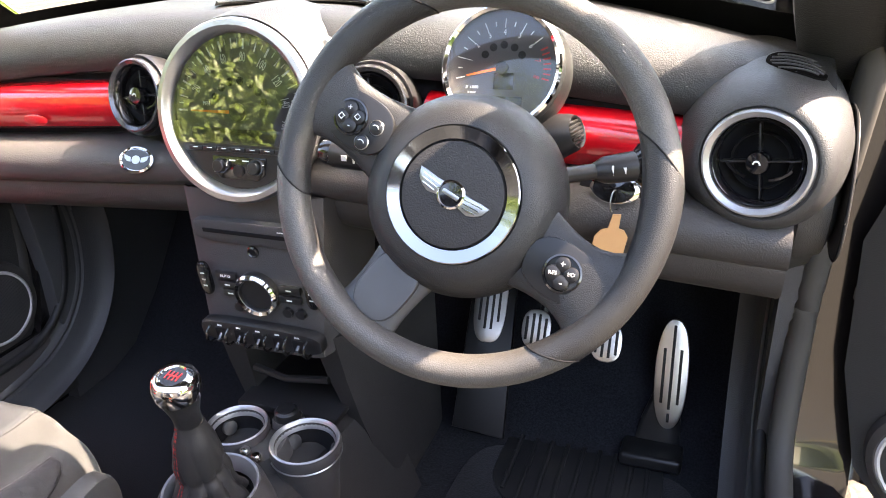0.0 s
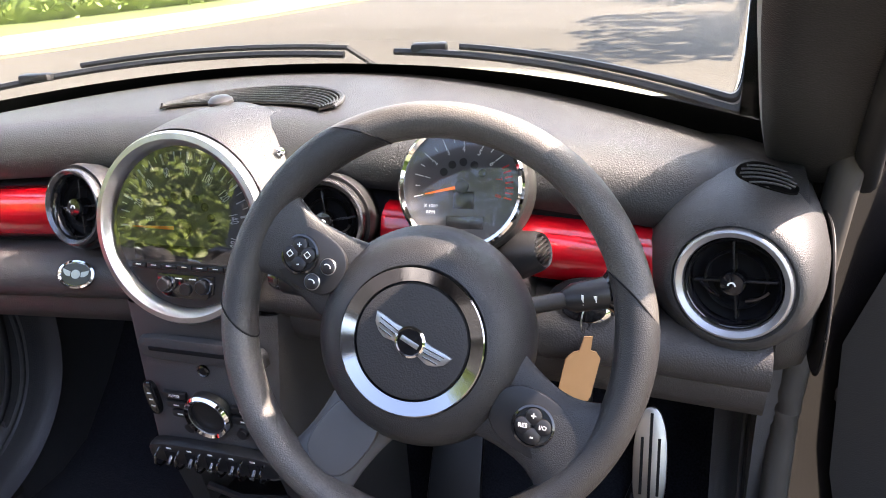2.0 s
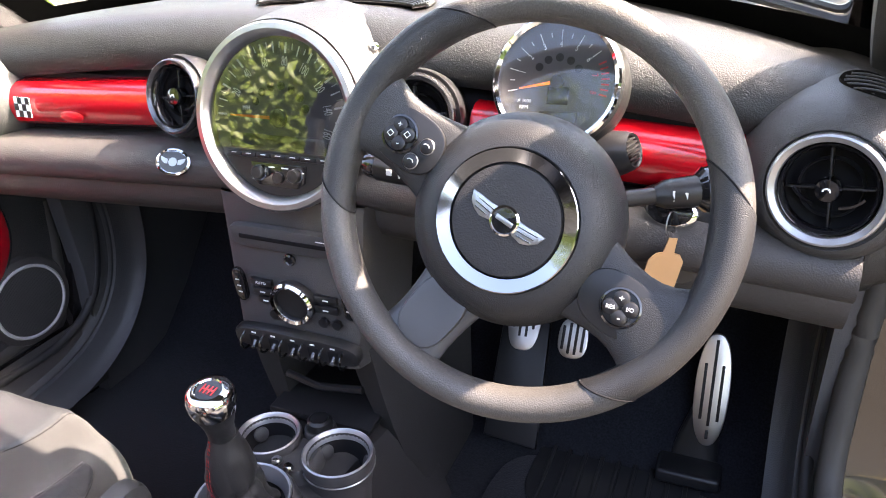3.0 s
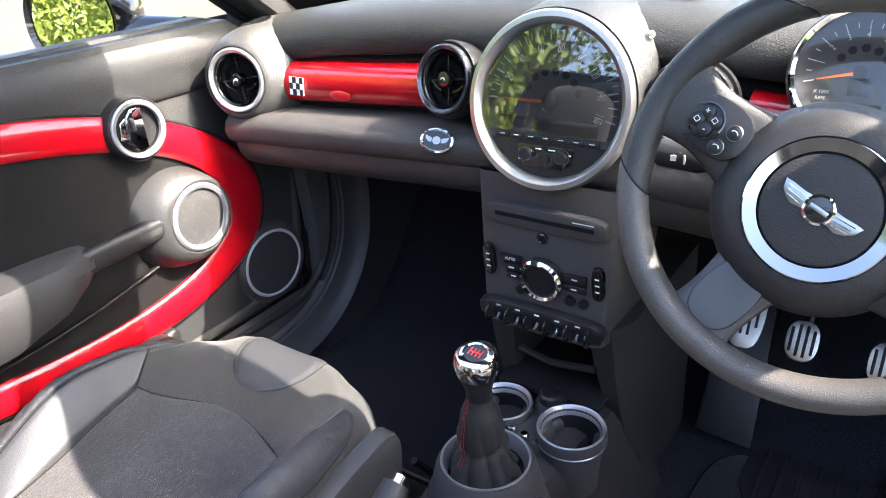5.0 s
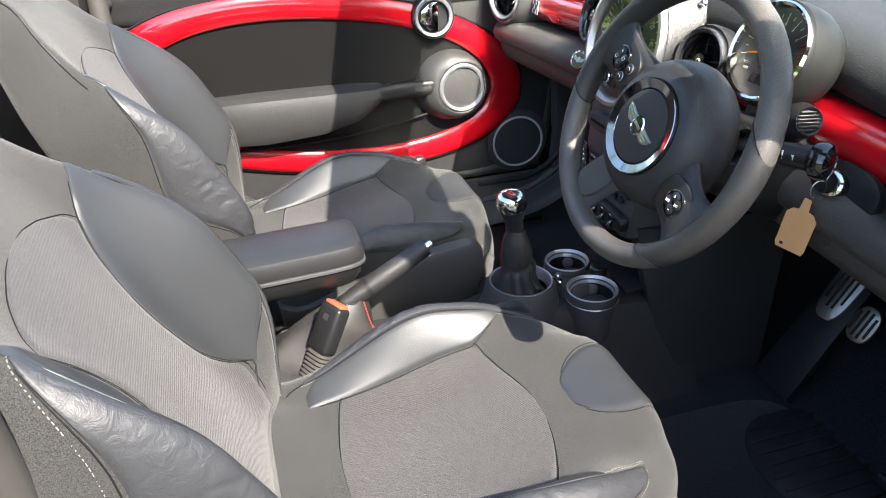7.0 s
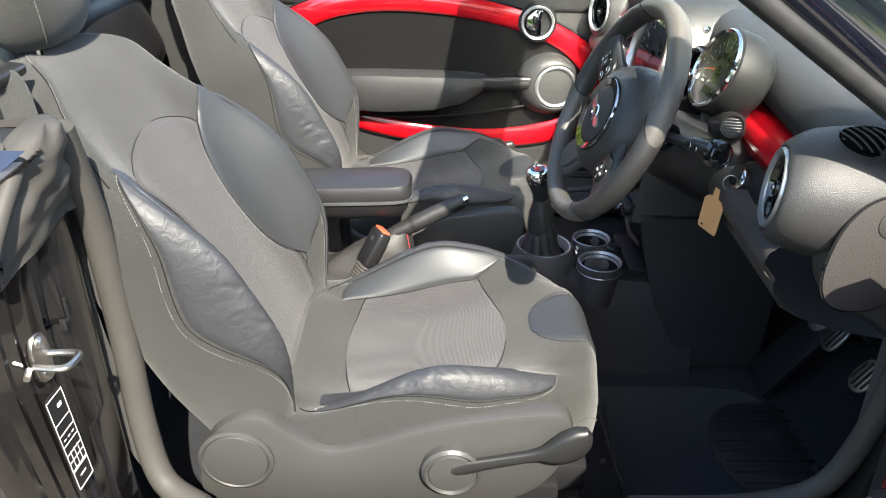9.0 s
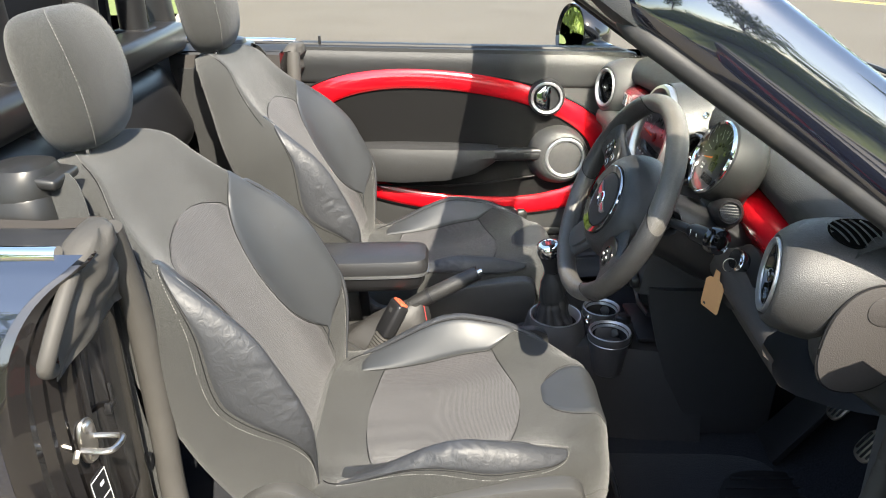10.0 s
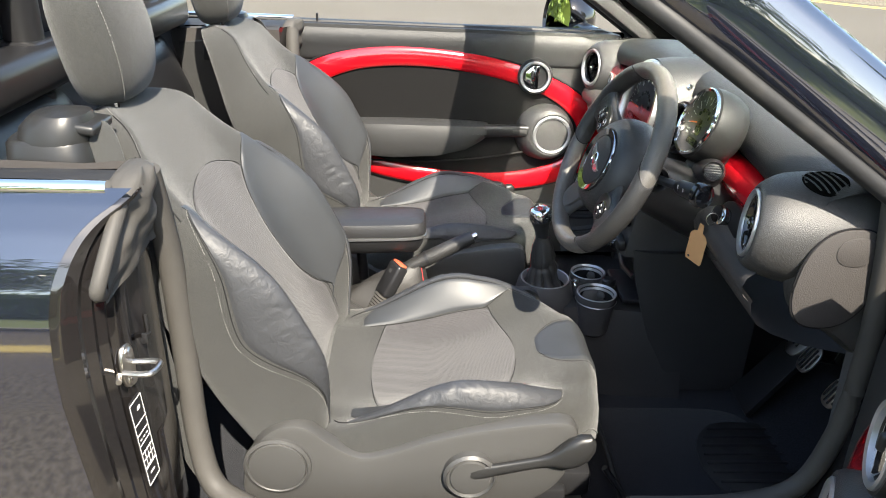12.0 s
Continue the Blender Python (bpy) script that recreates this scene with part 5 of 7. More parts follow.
for a, rr, marks in ((176, 0.115, "l"), (-3, 0.115, "r")):
    d = Vector((math.cos(radians(a)), math.sin(radians(a)), 0))
    PM = HM @ Matrix.Translation(d * rr + Vector((0, 0, 0.019)))
    panel = part("switch_panel", slab(ell(0.034, 0.0255, 36, 2.6), 0.004, PM @ Matrix.Translation((0, 0, -0.001)), 0.0015), M_BLACK, wheel, "oval switch panel")
    cx = -0.009 if marks == "l" else 0.002
    part("button_bezel", lathe([(0.0175, 0.002), (0.0172, 0.0055), (0.0155, 0.006), (0.0150, 0.004)], 36, PM @ Matrix.Translation((cx, 0, 0))), M_GLOSSBLACK, panel)
    QM = PM @ Matrix.Translation((cx, 0, 0)) @ Matrix.Rotation(radians(25), 4, 'Z')
    for k, (x, y, word) in enumerate(((0.0, 0.0080, "+"), (-0.0080, 0.0, "RES"), (0.0080, 0.0, "I/O"), (0.0, -0.0080, "-"))):
        bt = part("button", lathe([(0.0068, 0.003), (0.0066, 0.0065), (0.0050, 0.0075), (0.001, 0.0076)], 22, QM @ Matrix.Translation((x, y, 0)), cap=True), M_BLACK, panel)
        TMx = QM @ Matrix.Translation((x, y, 0.0079))
        if marks == "r" or k in (0, 3):
            part("button_sign", letters(word, 0.0085 if len(word) == 1 else 0.0048, TMx, 0.0002), M_WHITE, bt)
        else:
            part("button_sign", xf(tube([(0.003 * math.cos(q), 0.003 * math.sin(q), 0) for q in (i * 1.571 for i in range(4))], 0.0005, 4, True), TMx), M_WHITE, bt)
    if marks == "l":
        for x, y in ((0.0185, 0.004), (0.0125, -0.0145)):
            b3 = part("round_button", lathe([(0.0068, 0.002), (0.0066, 0.0055), (0.005, 0.0065), (0.001, 0.0066)], 22, PM @ Matrix.Translation((x, y, 0)), cap=True), M_BLACK, panel)
            part("button_rim", lathe([(0.0068, 0.004), (0.0074, 0.005), (0.0066, 0.0058)], 22, PM @ Matrix.Translation((x, y, 0))), M_SILVER, b3)
            part("button_sign", xf(tube([(0.003 * math.cos(q), 0.002 * math.sin(q), 0.0068) for q in (i * 0.5 for i in range(7))], 0.0005, 4), PM @ Matrix.Translation((x, y, 0))), M_WHITE, b3)

PD = face_m((0.418, 0.199, 0.865), (0.92, -0.22, 0.33))
pod = part("column_pod", lathe([(0.030, -0.060), (0.026, -0.030), (0.0205, -0.006), (0.0175, 0.0005), (0.0155, -0.001), (0.0145, -0.004), (0.002, -0.004)], 32, PD, cap=True), M_BLACK, col, "round black column pod with a ribbed grille")
for k in range(6):
    w = 0.029 * math.sqrt(1 - ((k - 2.5) / 3.3) ** 2)
    part("rib", xf(box((0, -0.0110 + 0.0044 * k, -0.002), (w, 0.0018, 0.004), 0.0005), PD), M_SMOOTH, pod)

# key slot, key and paper tag
key = thing("ignition_slot", (0.47, 0.232, 0.775), "round key slot panel with an inserted fob", "ignition slot")
part("panel", slab(ell(0.058, 0.032, 36, 2.4), 0.012, face_m((0.475, 0.228, 0.790), (-0.1, -0.92, 0.38)), 0.004), M_BLACK, key)
kf = part("fob", lathe([(0.020, -0.004), (0.021, 0.008), (0.018, 0.013), (0.004, 0.0145)], 32, face_m((0.460, 0.214, 0.797), (-0.1, -0.9, 0.4)) @ Matrix.Diagonal((1.25, 0.8, 1, 1)), cap=True), M_GLOSSBLACK, key, "black fob in the slot")
part("fob_rim", lathe([(0.0205, 0.006), (0.0222, 0.009), (0.0205, 0.0115), (0.0185, 0.0128)], 32, face_m((0.460, 0.214, 0.797), (-0.1, -0.9, 0.4)) @ Matrix.Diagonal((1.25, 0.8, 1, 1))), M_CHROME, kf)
part("start_button", lathe([(0.010, 0.0), (0.010, 0.012), (0.008, 0.014), (0.002, 0.014)], 24, face_m((0.512, 0.232, 0.790), (-0.1, -0.92, 0.38)), cap=True), M_BLACK, key)
tag = thing("key_tag", (0.44, 0.185, 0.70), "tan paper key tag on a thin ring with a black fob", "key tag")
part("ring", tube([(0.460 + 0.002 * math.cos(q), 0.196 + 0.010 * math.cos(q), 0.791 + 0.012 * math.sin(q)) for q in (2 * math.pi * k / 20 for k in range(20))], 0.0008, 6, True), M_STEEL, tag)
TG = face_m((0.458, 0.178, 0.740), (0.45, -0.85, -0.10), (0.05, 0.25, 1))
tg = part("card", slab([(-0.017, -0.036), (0.017, -0.036), (0.019, -0.030), (0.019, 0.018), (0.013, 0.026), (0.006, 0.028), (0.0045, 0.045), (-0.0045, 0.045), (-0.006, 0.028), (-0.013, 0.026), (-0.019, 0.018), (-0.019, -0.030)], 0.0012, TG), M_TAN, tag)
part("hole", slab(ell(0.0025, 0.0025, 14), 0.0018, TG @ Matrix.Translation((-0.011, -0.029, -0.0003))), M_BLACK, tg)
part("fob_disc", lathe([(0.019, -0.003), (0.0205, 0), (0.019, 0.003), (0.002, 0.0035)], 28, face_m((0.478, 0.203, 0.741), (0.5, -0.85, 0)), cap=True), M_BLACK, tag)
part("strap", tube([(0.463, 0.197, 0.783), (0.471, 0.20, 0.768), (0.477, 0.203, 0.755)], 0.0035, 6), M_BLACK, tag)


# ---------------------------------------------------------------- centre stack and tunnel console
stack = thing("centre_stack", (0, 0.30, 0.45), "dark plastic centre stack with disc slot, climate dial and toggle switches", "centre stack")
rows = []
for k in range(14):
    z = 0.765 - 0.225 * k / 13
    w = 0.112 - 0.016 * k / 13
    y = 0.183 - 0.022 * (k / 13)
    rows.append([(-w - 0.004, y + 0.14, z), (-w, y + 0.02, z), (-w + 0.006, y + 0.005, z), (-w + 0.016, y, z), (0, y - 0.004, z), (w - 0.016, y, z), (w - 0.006, y + 0.005, z), (w, y + 0.02, z), (w + 0.004, y + 0.14, z)])
part("fascia", loft(rows, closed=False), M_CONSOLE, stack, "grey centre fascia")
FY = lambda z: 0.1795 - 0.022 * (0.765 - z) / 0.225
for s in (-1, 1):
    leg = [[(s * x, y, z) for x, y in ((0.060 + 0.02 * t, 0.185 + 0.05 * t), (0.098 + 0.004 * t, 0.182 + 0.05 * t), (0.116, 0.22 + 0.05 * t), (0.118, 0.50), (0.06, 0.50))] for z, t in ((0.56, 0), (0.48, 0.35), (0.40, 0.8), (0.30, 1.5), (0.18, 1.9))]
    part("side_leg", loft(leg), M_LEG, stack, "dark moulded side of the stack")
part("tray_back", box((0, 0.33, 0.47), (0.20, 0.02, 0.18), 0.004), M_MATTBLACK, stack)
part("tray_floor", box((0.0, 0.26, 0.415), (0.17, 0.16, 0.012), 0.004), M_BLACK, stack)
part("tray_lip", tube([(-0.055, 0.20, 0.475), (0.0, 0.195, 0.468), (0.07, 0.20, 0.475)], 0.006, 8), M_BLACK, stack)
FM = lambda x, z: face_m((x, FY(z), z), (0, -0.995, -0.10))
cd = part("disc_slot", slab(ell(0.090, 0.0175, 40, 5), 0.010, FM(0.004, 0.714), 0.005), M_CONSOLE, stack, "rounded disc slot panel")
part("slot", xf(box((0, 0.001, 0.0102), (0.146, 0.006, 0.002), 0.0006), FM(0.004, 0.714)), M_MATTBLACK, cd)
part("slot_words", xf(box((0.058, 0.0088, 0.0102), (0.030, 0.0012, 0.0006), 0), FM(0.004, 0.714)), M_WHITE, cd)
part("small_button", lathe([(0.0085, 0), (0.0085, 0.003), (0.0065, 0.0045), (0.0055, 0.003), (0.001, 0.003)], 24, FM(0.0, 0.686), cap=True), M_GLOSSBLACK, stack)
CM = FM(0.004, 0.630)
cl = part("climate_dial", lathe([(0.0315, 0.0), (0.031, 0.012), (0.0285, 0.015), (0.0245, 0.0125), (0.0235, 0.009), (0.002, 0.009)], 48, CM, cap=True), M_BLACK, stack)
part("dial_ring", lathe([(0.0312, 0.009), (0.0322, 0.0125), (0.0295, 0.0165), (0.0255, 0.0145), (0.0245, 0.010)], 56, CM), M_CHROME, cl, "chrome climate dial ring")
for x, z, w, h, word in ((-0.046, 0.6485, 0.034, 0.010, "AUTO"), (-0.044, 0.636, 0.030, 0.010, ""), (-0.040, 0.624, 0.024, 0.010, ""), (0.052, 0.640, 0.034, 0.011, ""), (0.052, 0.626, 0.034, 0.011, "")):
    k = part("climate_key", xf(box((0, 0, 0.003), (w, h, 0.006), 0.0012), FM(x, z)), M_BLACK, stack)
    part("key_sign", letters(word, 0.006, FM(x, z) @ Matrix.Translation((0, 0, 0.0063)), 0.0002) if word else xf(box((0, 0, 0.0063), (0.008, 0.002, 0.0004), 0), FM(x, z)), M_WHITE, k)
for x in (-0.081, 0.085):
    p = part("side_rocker", slab(ell(0.0095, 0.026, 32, 3), 0.007, FM(x, 0.640), 0.003), M_GLOSSBLACK, stack)
    part("rocker_marks", join(*[xf(box((0, dz, 0.0073), (0.006, 0.0018, 0.0004), 0), FM(x, 0.640)) for dz in (-0.010, 0.0, 0.010)]), M_WHITE, p)
for x, z in ((-0.030, 0.604), (0.046, 0.606), (0.066, 0.606)):
    part("round_key", lathe([(0.0075, 0), (0.007, 0.005), (0.001, 0.0055)], 20, FM(x, z), cap=True), M_BLACK, stack)
sw = part("switch_bar", slab(ell(0.096, 0.0185, 44, 4), 0.016, FM(0.005, 0.570), 0.006), M_BLACK, stack, "bar of toggle switches with guard loops")
for k in range(5):
    x = 0.005 - 0.061 + 0.0305 * k
    part("toggle_well", xf(box((0, -0.003, 0.0160), (0.016, 0.021, 0.002), 0.0005), FM(x, 0.570)), M_MATTBLACK, sw)
    part("toggle", xf(join(tube([(0, -0.001, 0.014), (0, -0.006, 0.022)], 0.0028, 10), box((0, -0.0075, 0.0235), (0.0075, 0.0050, 0.005), 0.0022, 2)), FM(x, 0.570)), M_GUN, sw)
    part("switch_sign", xf(box((0, 0.0118, 0.0163), (0.007, 0.0024, 0.0004), 0), FM(x, 0.570)), M_WHITE, sw)
for k in range(6):
    x = 0.005 - 0.076 + 0.0305 * k
    part("guard_loop", xf(tube(catmull([(0, 0.010, 0.014), (0, 0.006, 0.026), (0, -0.004, 0.029), (0, -0.013, 0.024), (0, -0.015, 0.014)], 4), 0.0017, 6), FM(x, 0.570)), M_GLOSSBLACK, sw)

tun = thing("tunnel_console", (0, -0.1, 0.2), "dark plastic centre tunnel console with cup holders", "centre console")
rows = []
for y, zt, w in ((0.34, 0.385, 0.105), (0.20, 0.395, 0.098), (0.14, 0.398, 0.090), (0.06, 0.396, 0.082), (-0.03, 0.388, 0.082), (-0.10, 0.368, 0.083), (-0.18, 0.362, 0.086), (-0.30, 0.36, 0.09), (-0.50, 0.36, 0.092), (-0.80, 0.36, 0.094), (-1.02, 0.36, 0.096)):
    rows.append([(-w - 0.035, y, 0.165), (-w - 0.010, y, 0.24), (-w, y, zt - 0.03), (-w + 0.012, y, zt - 0.006), (-w + 0.03, y, zt), (0, y, zt + 0.003), (w - 0.03, y, zt), (w - 0.012, y, zt - 0.006), (w, y, zt - 0.03), (w + 0.010, y, 0.24), (w + 0.035, y, 0.165)])
part("shell", loft(rows, closed=False), M_LEG, tun)
# collar of the gear gaiter
def cone(c, z0, z1, r0, r1, n=44, p=2.2, sq=1.0):
    return loft([[(c[0] + r * a, c[1] + sq * r * b, z) for a, b in ell(1, 1, n, p)] for z, r in ((z0, r0), (z0 + (z1 - z0) * .5, r0 * .5 + r1 * .5 - .004), (z1 - .006, r1), (z1, r1 - 0.004), (z1 - 0.002, r1 - 0.008), (z1 - 0.02, r1 - 0.010))], True, True, False)
part("gaiter_collar", cone((0.003, 0.0), 0.355, 0.436, 0.090, 0.065), M_CONSOLE, tun)
part("gaiter_floor", lathe([(0.054, 0), (0.002, 0)], 32, Matrix.Translation((0, -0.005, 0.408)), cap=True), M_MATTBLACK, tun)
part("gaiter_ring", lathe([(0.0610, -0.0005), (0.0605, 0.0016), (0.0575, 0.0010), (0.0545, -0.006), (0.0515, -0.0170), (0.0510, -0.0200)], 56, Matrix.Translation((0.003, 0, 0.4365))), M_PALESILVER, tun, "pale silver gaiter ring")
for c, r, rt, dz in (((0.0718, 0.1164), 0.042, 0.0505, 0.0), ((-0.040, 0.118), 0.039, 0.0465, 0.0)):
    zt = 0.432
    cup = part("cup_holder", loft([[(c[0] + rr * a, c[1] + rr * b, z) for a, b in ell(1, 1, 40)] for z, rr in ((0.325, r - .012), (0.332, r - .004), (0.38, r), (zt - .006, rt), (zt, rt - .002), (zt - .003, rt - .008), (zt - .012, rt - .010))], True, True, False), M_CONSOLE, tun, "round cup holder")
    part("cup_well", lathe([(rt - 0.0095, -0.010), (rt - 0.0110, -0.030), (r - 0.013, -0.085), (r - 0.018, -0.090), (0.002, -0.090)], 40, Matrix.Translation((c[0], c[1], zt)), cap=True), M_MATTBLACK, cup, "black cup well")
    CUP = Matrix.Translation((c[0], c[1], zt))
    part("cup_ring", lathe([(rt - 0.0030, -0.002), (rt - 0.0022, 0.0012), (rt - 0.0040, 0.0022), (rt - 0.0070, -0.0005), (rt - 0.0095, -0.0085), (rt - 0.0105, -0.0120)], 56, CUP), M_PALESILVER, cup, "pale silver cup ring")
    part("outer_line", tube([(c[0] + (rt - 0.0012) * math.cos(q), c[1] + (rt - 0.0012) * math.sin(q), zt - 0.018) for q in (2 * math.pi * k / 48 for k in range(48))], 0.0011, 5, True), M_SILVER, cup)
    for a in (30, 150, 270):
        part("grip_tab", slab(ell(0.0110, 0.0110, 24), 0.005, face_m((c[0] + (rt - 0.0125) * math.cos(radians(a)), c[1] + (rt - 0.0125) * math.sin(radians(a)), zt - 0.025), (-math.cos(radians(a)), -math.sin(radians(a)), 0.35)), 0.002), M_PODGREY, cup, "grey sprung grip tab")
part("power_socket", lathe([(0.018, 0), (0.0175, 0.012), (0.014, 0.015), (0.013, 0.012), (0.0125, 0.016), (0.002, 0.017)], 28, Matrix.Translation((0.020, 0.157, 0.430)), cap=True), M_BLACK, tun, "black capped power socket")
part("socket_collar", lathe([(0.030, -0.050), (0.0245, -0.015), (0.0225, -0.002), (0.0205, 0.0015), (0.0175, 0.000)], 32, Matrix.Translation((0.020, 0.157, 0.430))), M_CONSOLE, tun, "raised socket collar")
part("cup_web", loft([[(0.016 + w * a, 0.105 + 0.034 * b, z) for a, b in ell(1, 1, 28, 2.6)] for z, w in ((0.385, 0.034), (0.414, 0.026), (0.420, 0.022))]), M_CONSOLE, tun)
for x, y, m in ((0.020, 0.074, M_CHROME), (-0.002, 0.080, M_SILVER)):
    part("small_knob", lathe([(0.0075, 0), (0.0072, 0.004), (0.005, 0.0065), (0.001, 0.007)], 20, Matrix.Translation((x, y, 0.424)), cap=True), m, tun)

gear = thing("gear_lever", (0.0, -0.005, 0.40), "gear lever with a chrome-topped knob and a black leather gaiter", "gear lever")
rows = []
for k in range(37):
    t = k / 36
    c = Vector((0.002, -0.004, 0.412)).lerp(Vector((0.010, -0.016, 0.553)), t)
    r0 = float(np.interp(t, (0, 0.08, 0.2, 0.4, 0.6, 0.8, 0.93, 1.0), (0.046, 0.0440, 0.0370, 0.0310, 0.0290, 0.0255, 0.0190, 0.0170)))
    row = []
    for j in range(84):
        q = 2 * math.pi * j / 84
        slack = (1 - t) ** 1.5
        pleat = abs(math.sin(3.5 * q + 1.2 * math.sin(q) + 2.2 * t)) ** 0.55 - 0.6             # soft hanging folds, deeper at the foot
        sag = 0.20 * math.exp(-((t - 0.32 - 0.10 * math.sin(q + 0.6)) / 0.07) ** 2) + 0.13 * math.exp(-((t - 0.62 + 0.08 * math.sin(2 * q)) / 0.06) ** 2)
        r = r0 * (1 + 0.30 * pleat * slack + sag * (0.5 + 0.5 * math.cos(q - 2.4)) - 0.12 * math.exp(-((t - 0.47 - 0.09 * math.sin(q)) / 0.05) ** 2))
        row.append((c.x + r * math.cos(q), c.y + r * math.sin(q), c.z + 0.006 * math.sin(2 * q + 9 * t) * slack))
    rows.append(row)
part("gaiter", loft(rows), M_GAITER, gear, "creased black leather gaiter")
for d in (-1, 1):
    stitches([Vector(rows[k][58 + d]) + Vector((-0.0003, -0.0012, 0.0004)) for k in range(10, 37, 2)], gear, M_REDTHREAD)
GM = face_m((0.011, -0.018, 0.552), (0.08, -0.16, 1), (0, 1, 0))
part("knob", lathe([(0.012, 0), (0.016, 0.004), (0.0165, 0.018), (0.0205, 0.034), (0.0255, 0.050), (0.0262, 0.062)], 40, GM, cap=True), M_ARM, gear, "black leather knob")
kt = part("knob_collar", lathe([(0.0262, 0.050), (0.0278, 0.058), (0.0275, 0.068), (0.0250, 0.0750), (0.0215, 0.0775), (0.0160, 0.0785), (0.0145, 0.0770)], 44, GM), M_CHROME, gear, "chrome knob collar")
part("knob_plate", lathe([(0.0150, 0.0770), (0.002, 0.0775)], 32, GM, cap=True), M_LCD, kt)
part("shift_pattern", join(*[xf(box((x, 0, 0.0778), (0.0017, 0.0125, 0.0006), 0), GM) for x in (-0.0075, -0.0025, 0.0025, 0.0075)], xf(box((0, 0, 0.0779), (0.0165, 0.0017, 0.0006), 0), GM)), M_REDPRINT, kt, "red shift pattern")

hb = thing("handbrake", (0.02, -0.37, 0.37), "handbrake lever with a black grip and leather gaiter", "handbrake")
tip, base = Vector((0.010, -0.180, 0.553)), Vector((0.020, -0.345, 0.468))
part("grip", tube([base, base.lerp(tip, .1), base.lerp(tip, .25), base.lerp(tip, .3), base.lerp(tip, .6), base.lerp(tip, .9), base.lerp(tip, 0.96)], lambda t: 0.0155 + 0.003 * math.sin(3.1 * t), 16), M_RIM, hb, "black ribbed grip")
part("collar", tube([base.lerp(tip, .27), base.lerp(tip, .31)], 0.0195, 16), M_BLACK, hb)
part("button", tube([base.lerp(tip, .95), base.lerp(tip, 1.0), base.lerp(tip, 1.02)], 0.0065, 12), M_CHROME, hb, "chrome release button")
rows = []
for k in range(12):
    t = k / 11
    c = Vector((0.030, -0.430, 0.362)).lerp(Vector((0.020, -0.330, 0.478)), t)
    w, d = 0.050 * (1 - t) ** 0.8 + 0.0195, 0.125 * (1 - t) ** 0.9 + 0.0195
    rows.append([(c.x + w * math.cos(q) * (1 + 0.14 * math.sin(5 * q + 6 * t) * (1 - t)), c.y + d * math.sin(q) * (1 + 0.07 * math.sin(6 * q + 4 * t)), c.z + 0.009 * math.sin(3 * q + 11 * t) * (1 - 0.7 * t)) for q in (2 * math.pi * j / 40 for j in range(40))])
part("gaiter", loft(rows), M_GAITER, hb, "creased leather gaiter with red piping")
part("piping", tube([rows[k][7] for k in range(12)], 0.0016, 6), M_REDTHREAD, hb)

arm = thing("armrest", (-0.005, -0.50, 0.40), "padded black centre armrest with a satin trim line", "armrest")
def arm_rows(x0, x1, y0, y1, zs):
    out = []
    for z, ins in zs:
        out.append([(( x0 + x1) / 2 + a, (y0 + y1) / 2 + b, z + 0.010 * ((y0 + y1) / 2 + b - y0) / (y1 - y0)) for a, b in ell((x1 - x0) / 2 - ins, (y1 - y0) / 2 - ins, 60, 6)])
    return out
part("lid", loft(arm_rows(-0.065, 0.062, -0.62, -0.300, ((0.556, 0.006), (0.560, 0.001), (0.574, 0.0), (0.588, 0.006), (0.594, 0.018), (0.596, 0.035), (0.597, 0.055)))), M_ARM, arm, "padded black lid")
part("trim_line", loft(arm_rows(-0.065, 0.062, -0.62, -0.300, ((0.549, 0.004), (0.551, 0.000), (0.556, 0.000), (0.558, 0.004)))), M_SILVER, arm)
part("bin", loft(arm_rows(-0.062, 0.059, -0.62, -0.305, ((0.505, 0.030), (0.512, 0.014), (0.530, 0.004), (0.549, 0.002)))), M_BLACK, arm)
part("hinge_post", box((0.0, -0.60, 0.44), (0.07, 0.06, 0.16), 0.012, 3), M_BLACK, arm)

bk = thing("seat_buckle", (0.13, -0.43, 0.38), "black seat belt buckle with a red press button", "seat belt buckle")
b0, b1 = Vector((0.104, -0.428, 0.380)), Vector((0.070, -0.362, 0.503))
BM = face_m(b0.lerp(b1, 0.70), (b1 - b0), (0.8, 0.5, 0.1))
part("shell", xf(box((0, 0, 0.0), (0.030, 0.050, 0.085), 0.008, 3), BM), M_BLACK, bk)
part("button", xf(box((0, 0.0, 0.0435), (0.018, 0.040, 0.006), 0.002, 2), BM), M_ORANGERED, bk, "red press button")
part("stalk", loft([[tuple(face_m(b0.lerp(b1, t), b1 - b0, (0.8, 0.5, 0.1)) @ Vector((x, y, 0))) for x, y in ell(0.012 + (0.004 if k % 2 else 0), 0.020 + (0.004 if k % 2 else 0), 20, 3)] for k, t in enumerate([0.025 * i for i in range(17)])]), M_SEAL, bk, "ribbed grey stalk")
part("buckle_marks", xf(box((0.0155, 0, 0.02), (0.0006, 0.012, 0.010), 0), BM), M_PODGREY, bk)

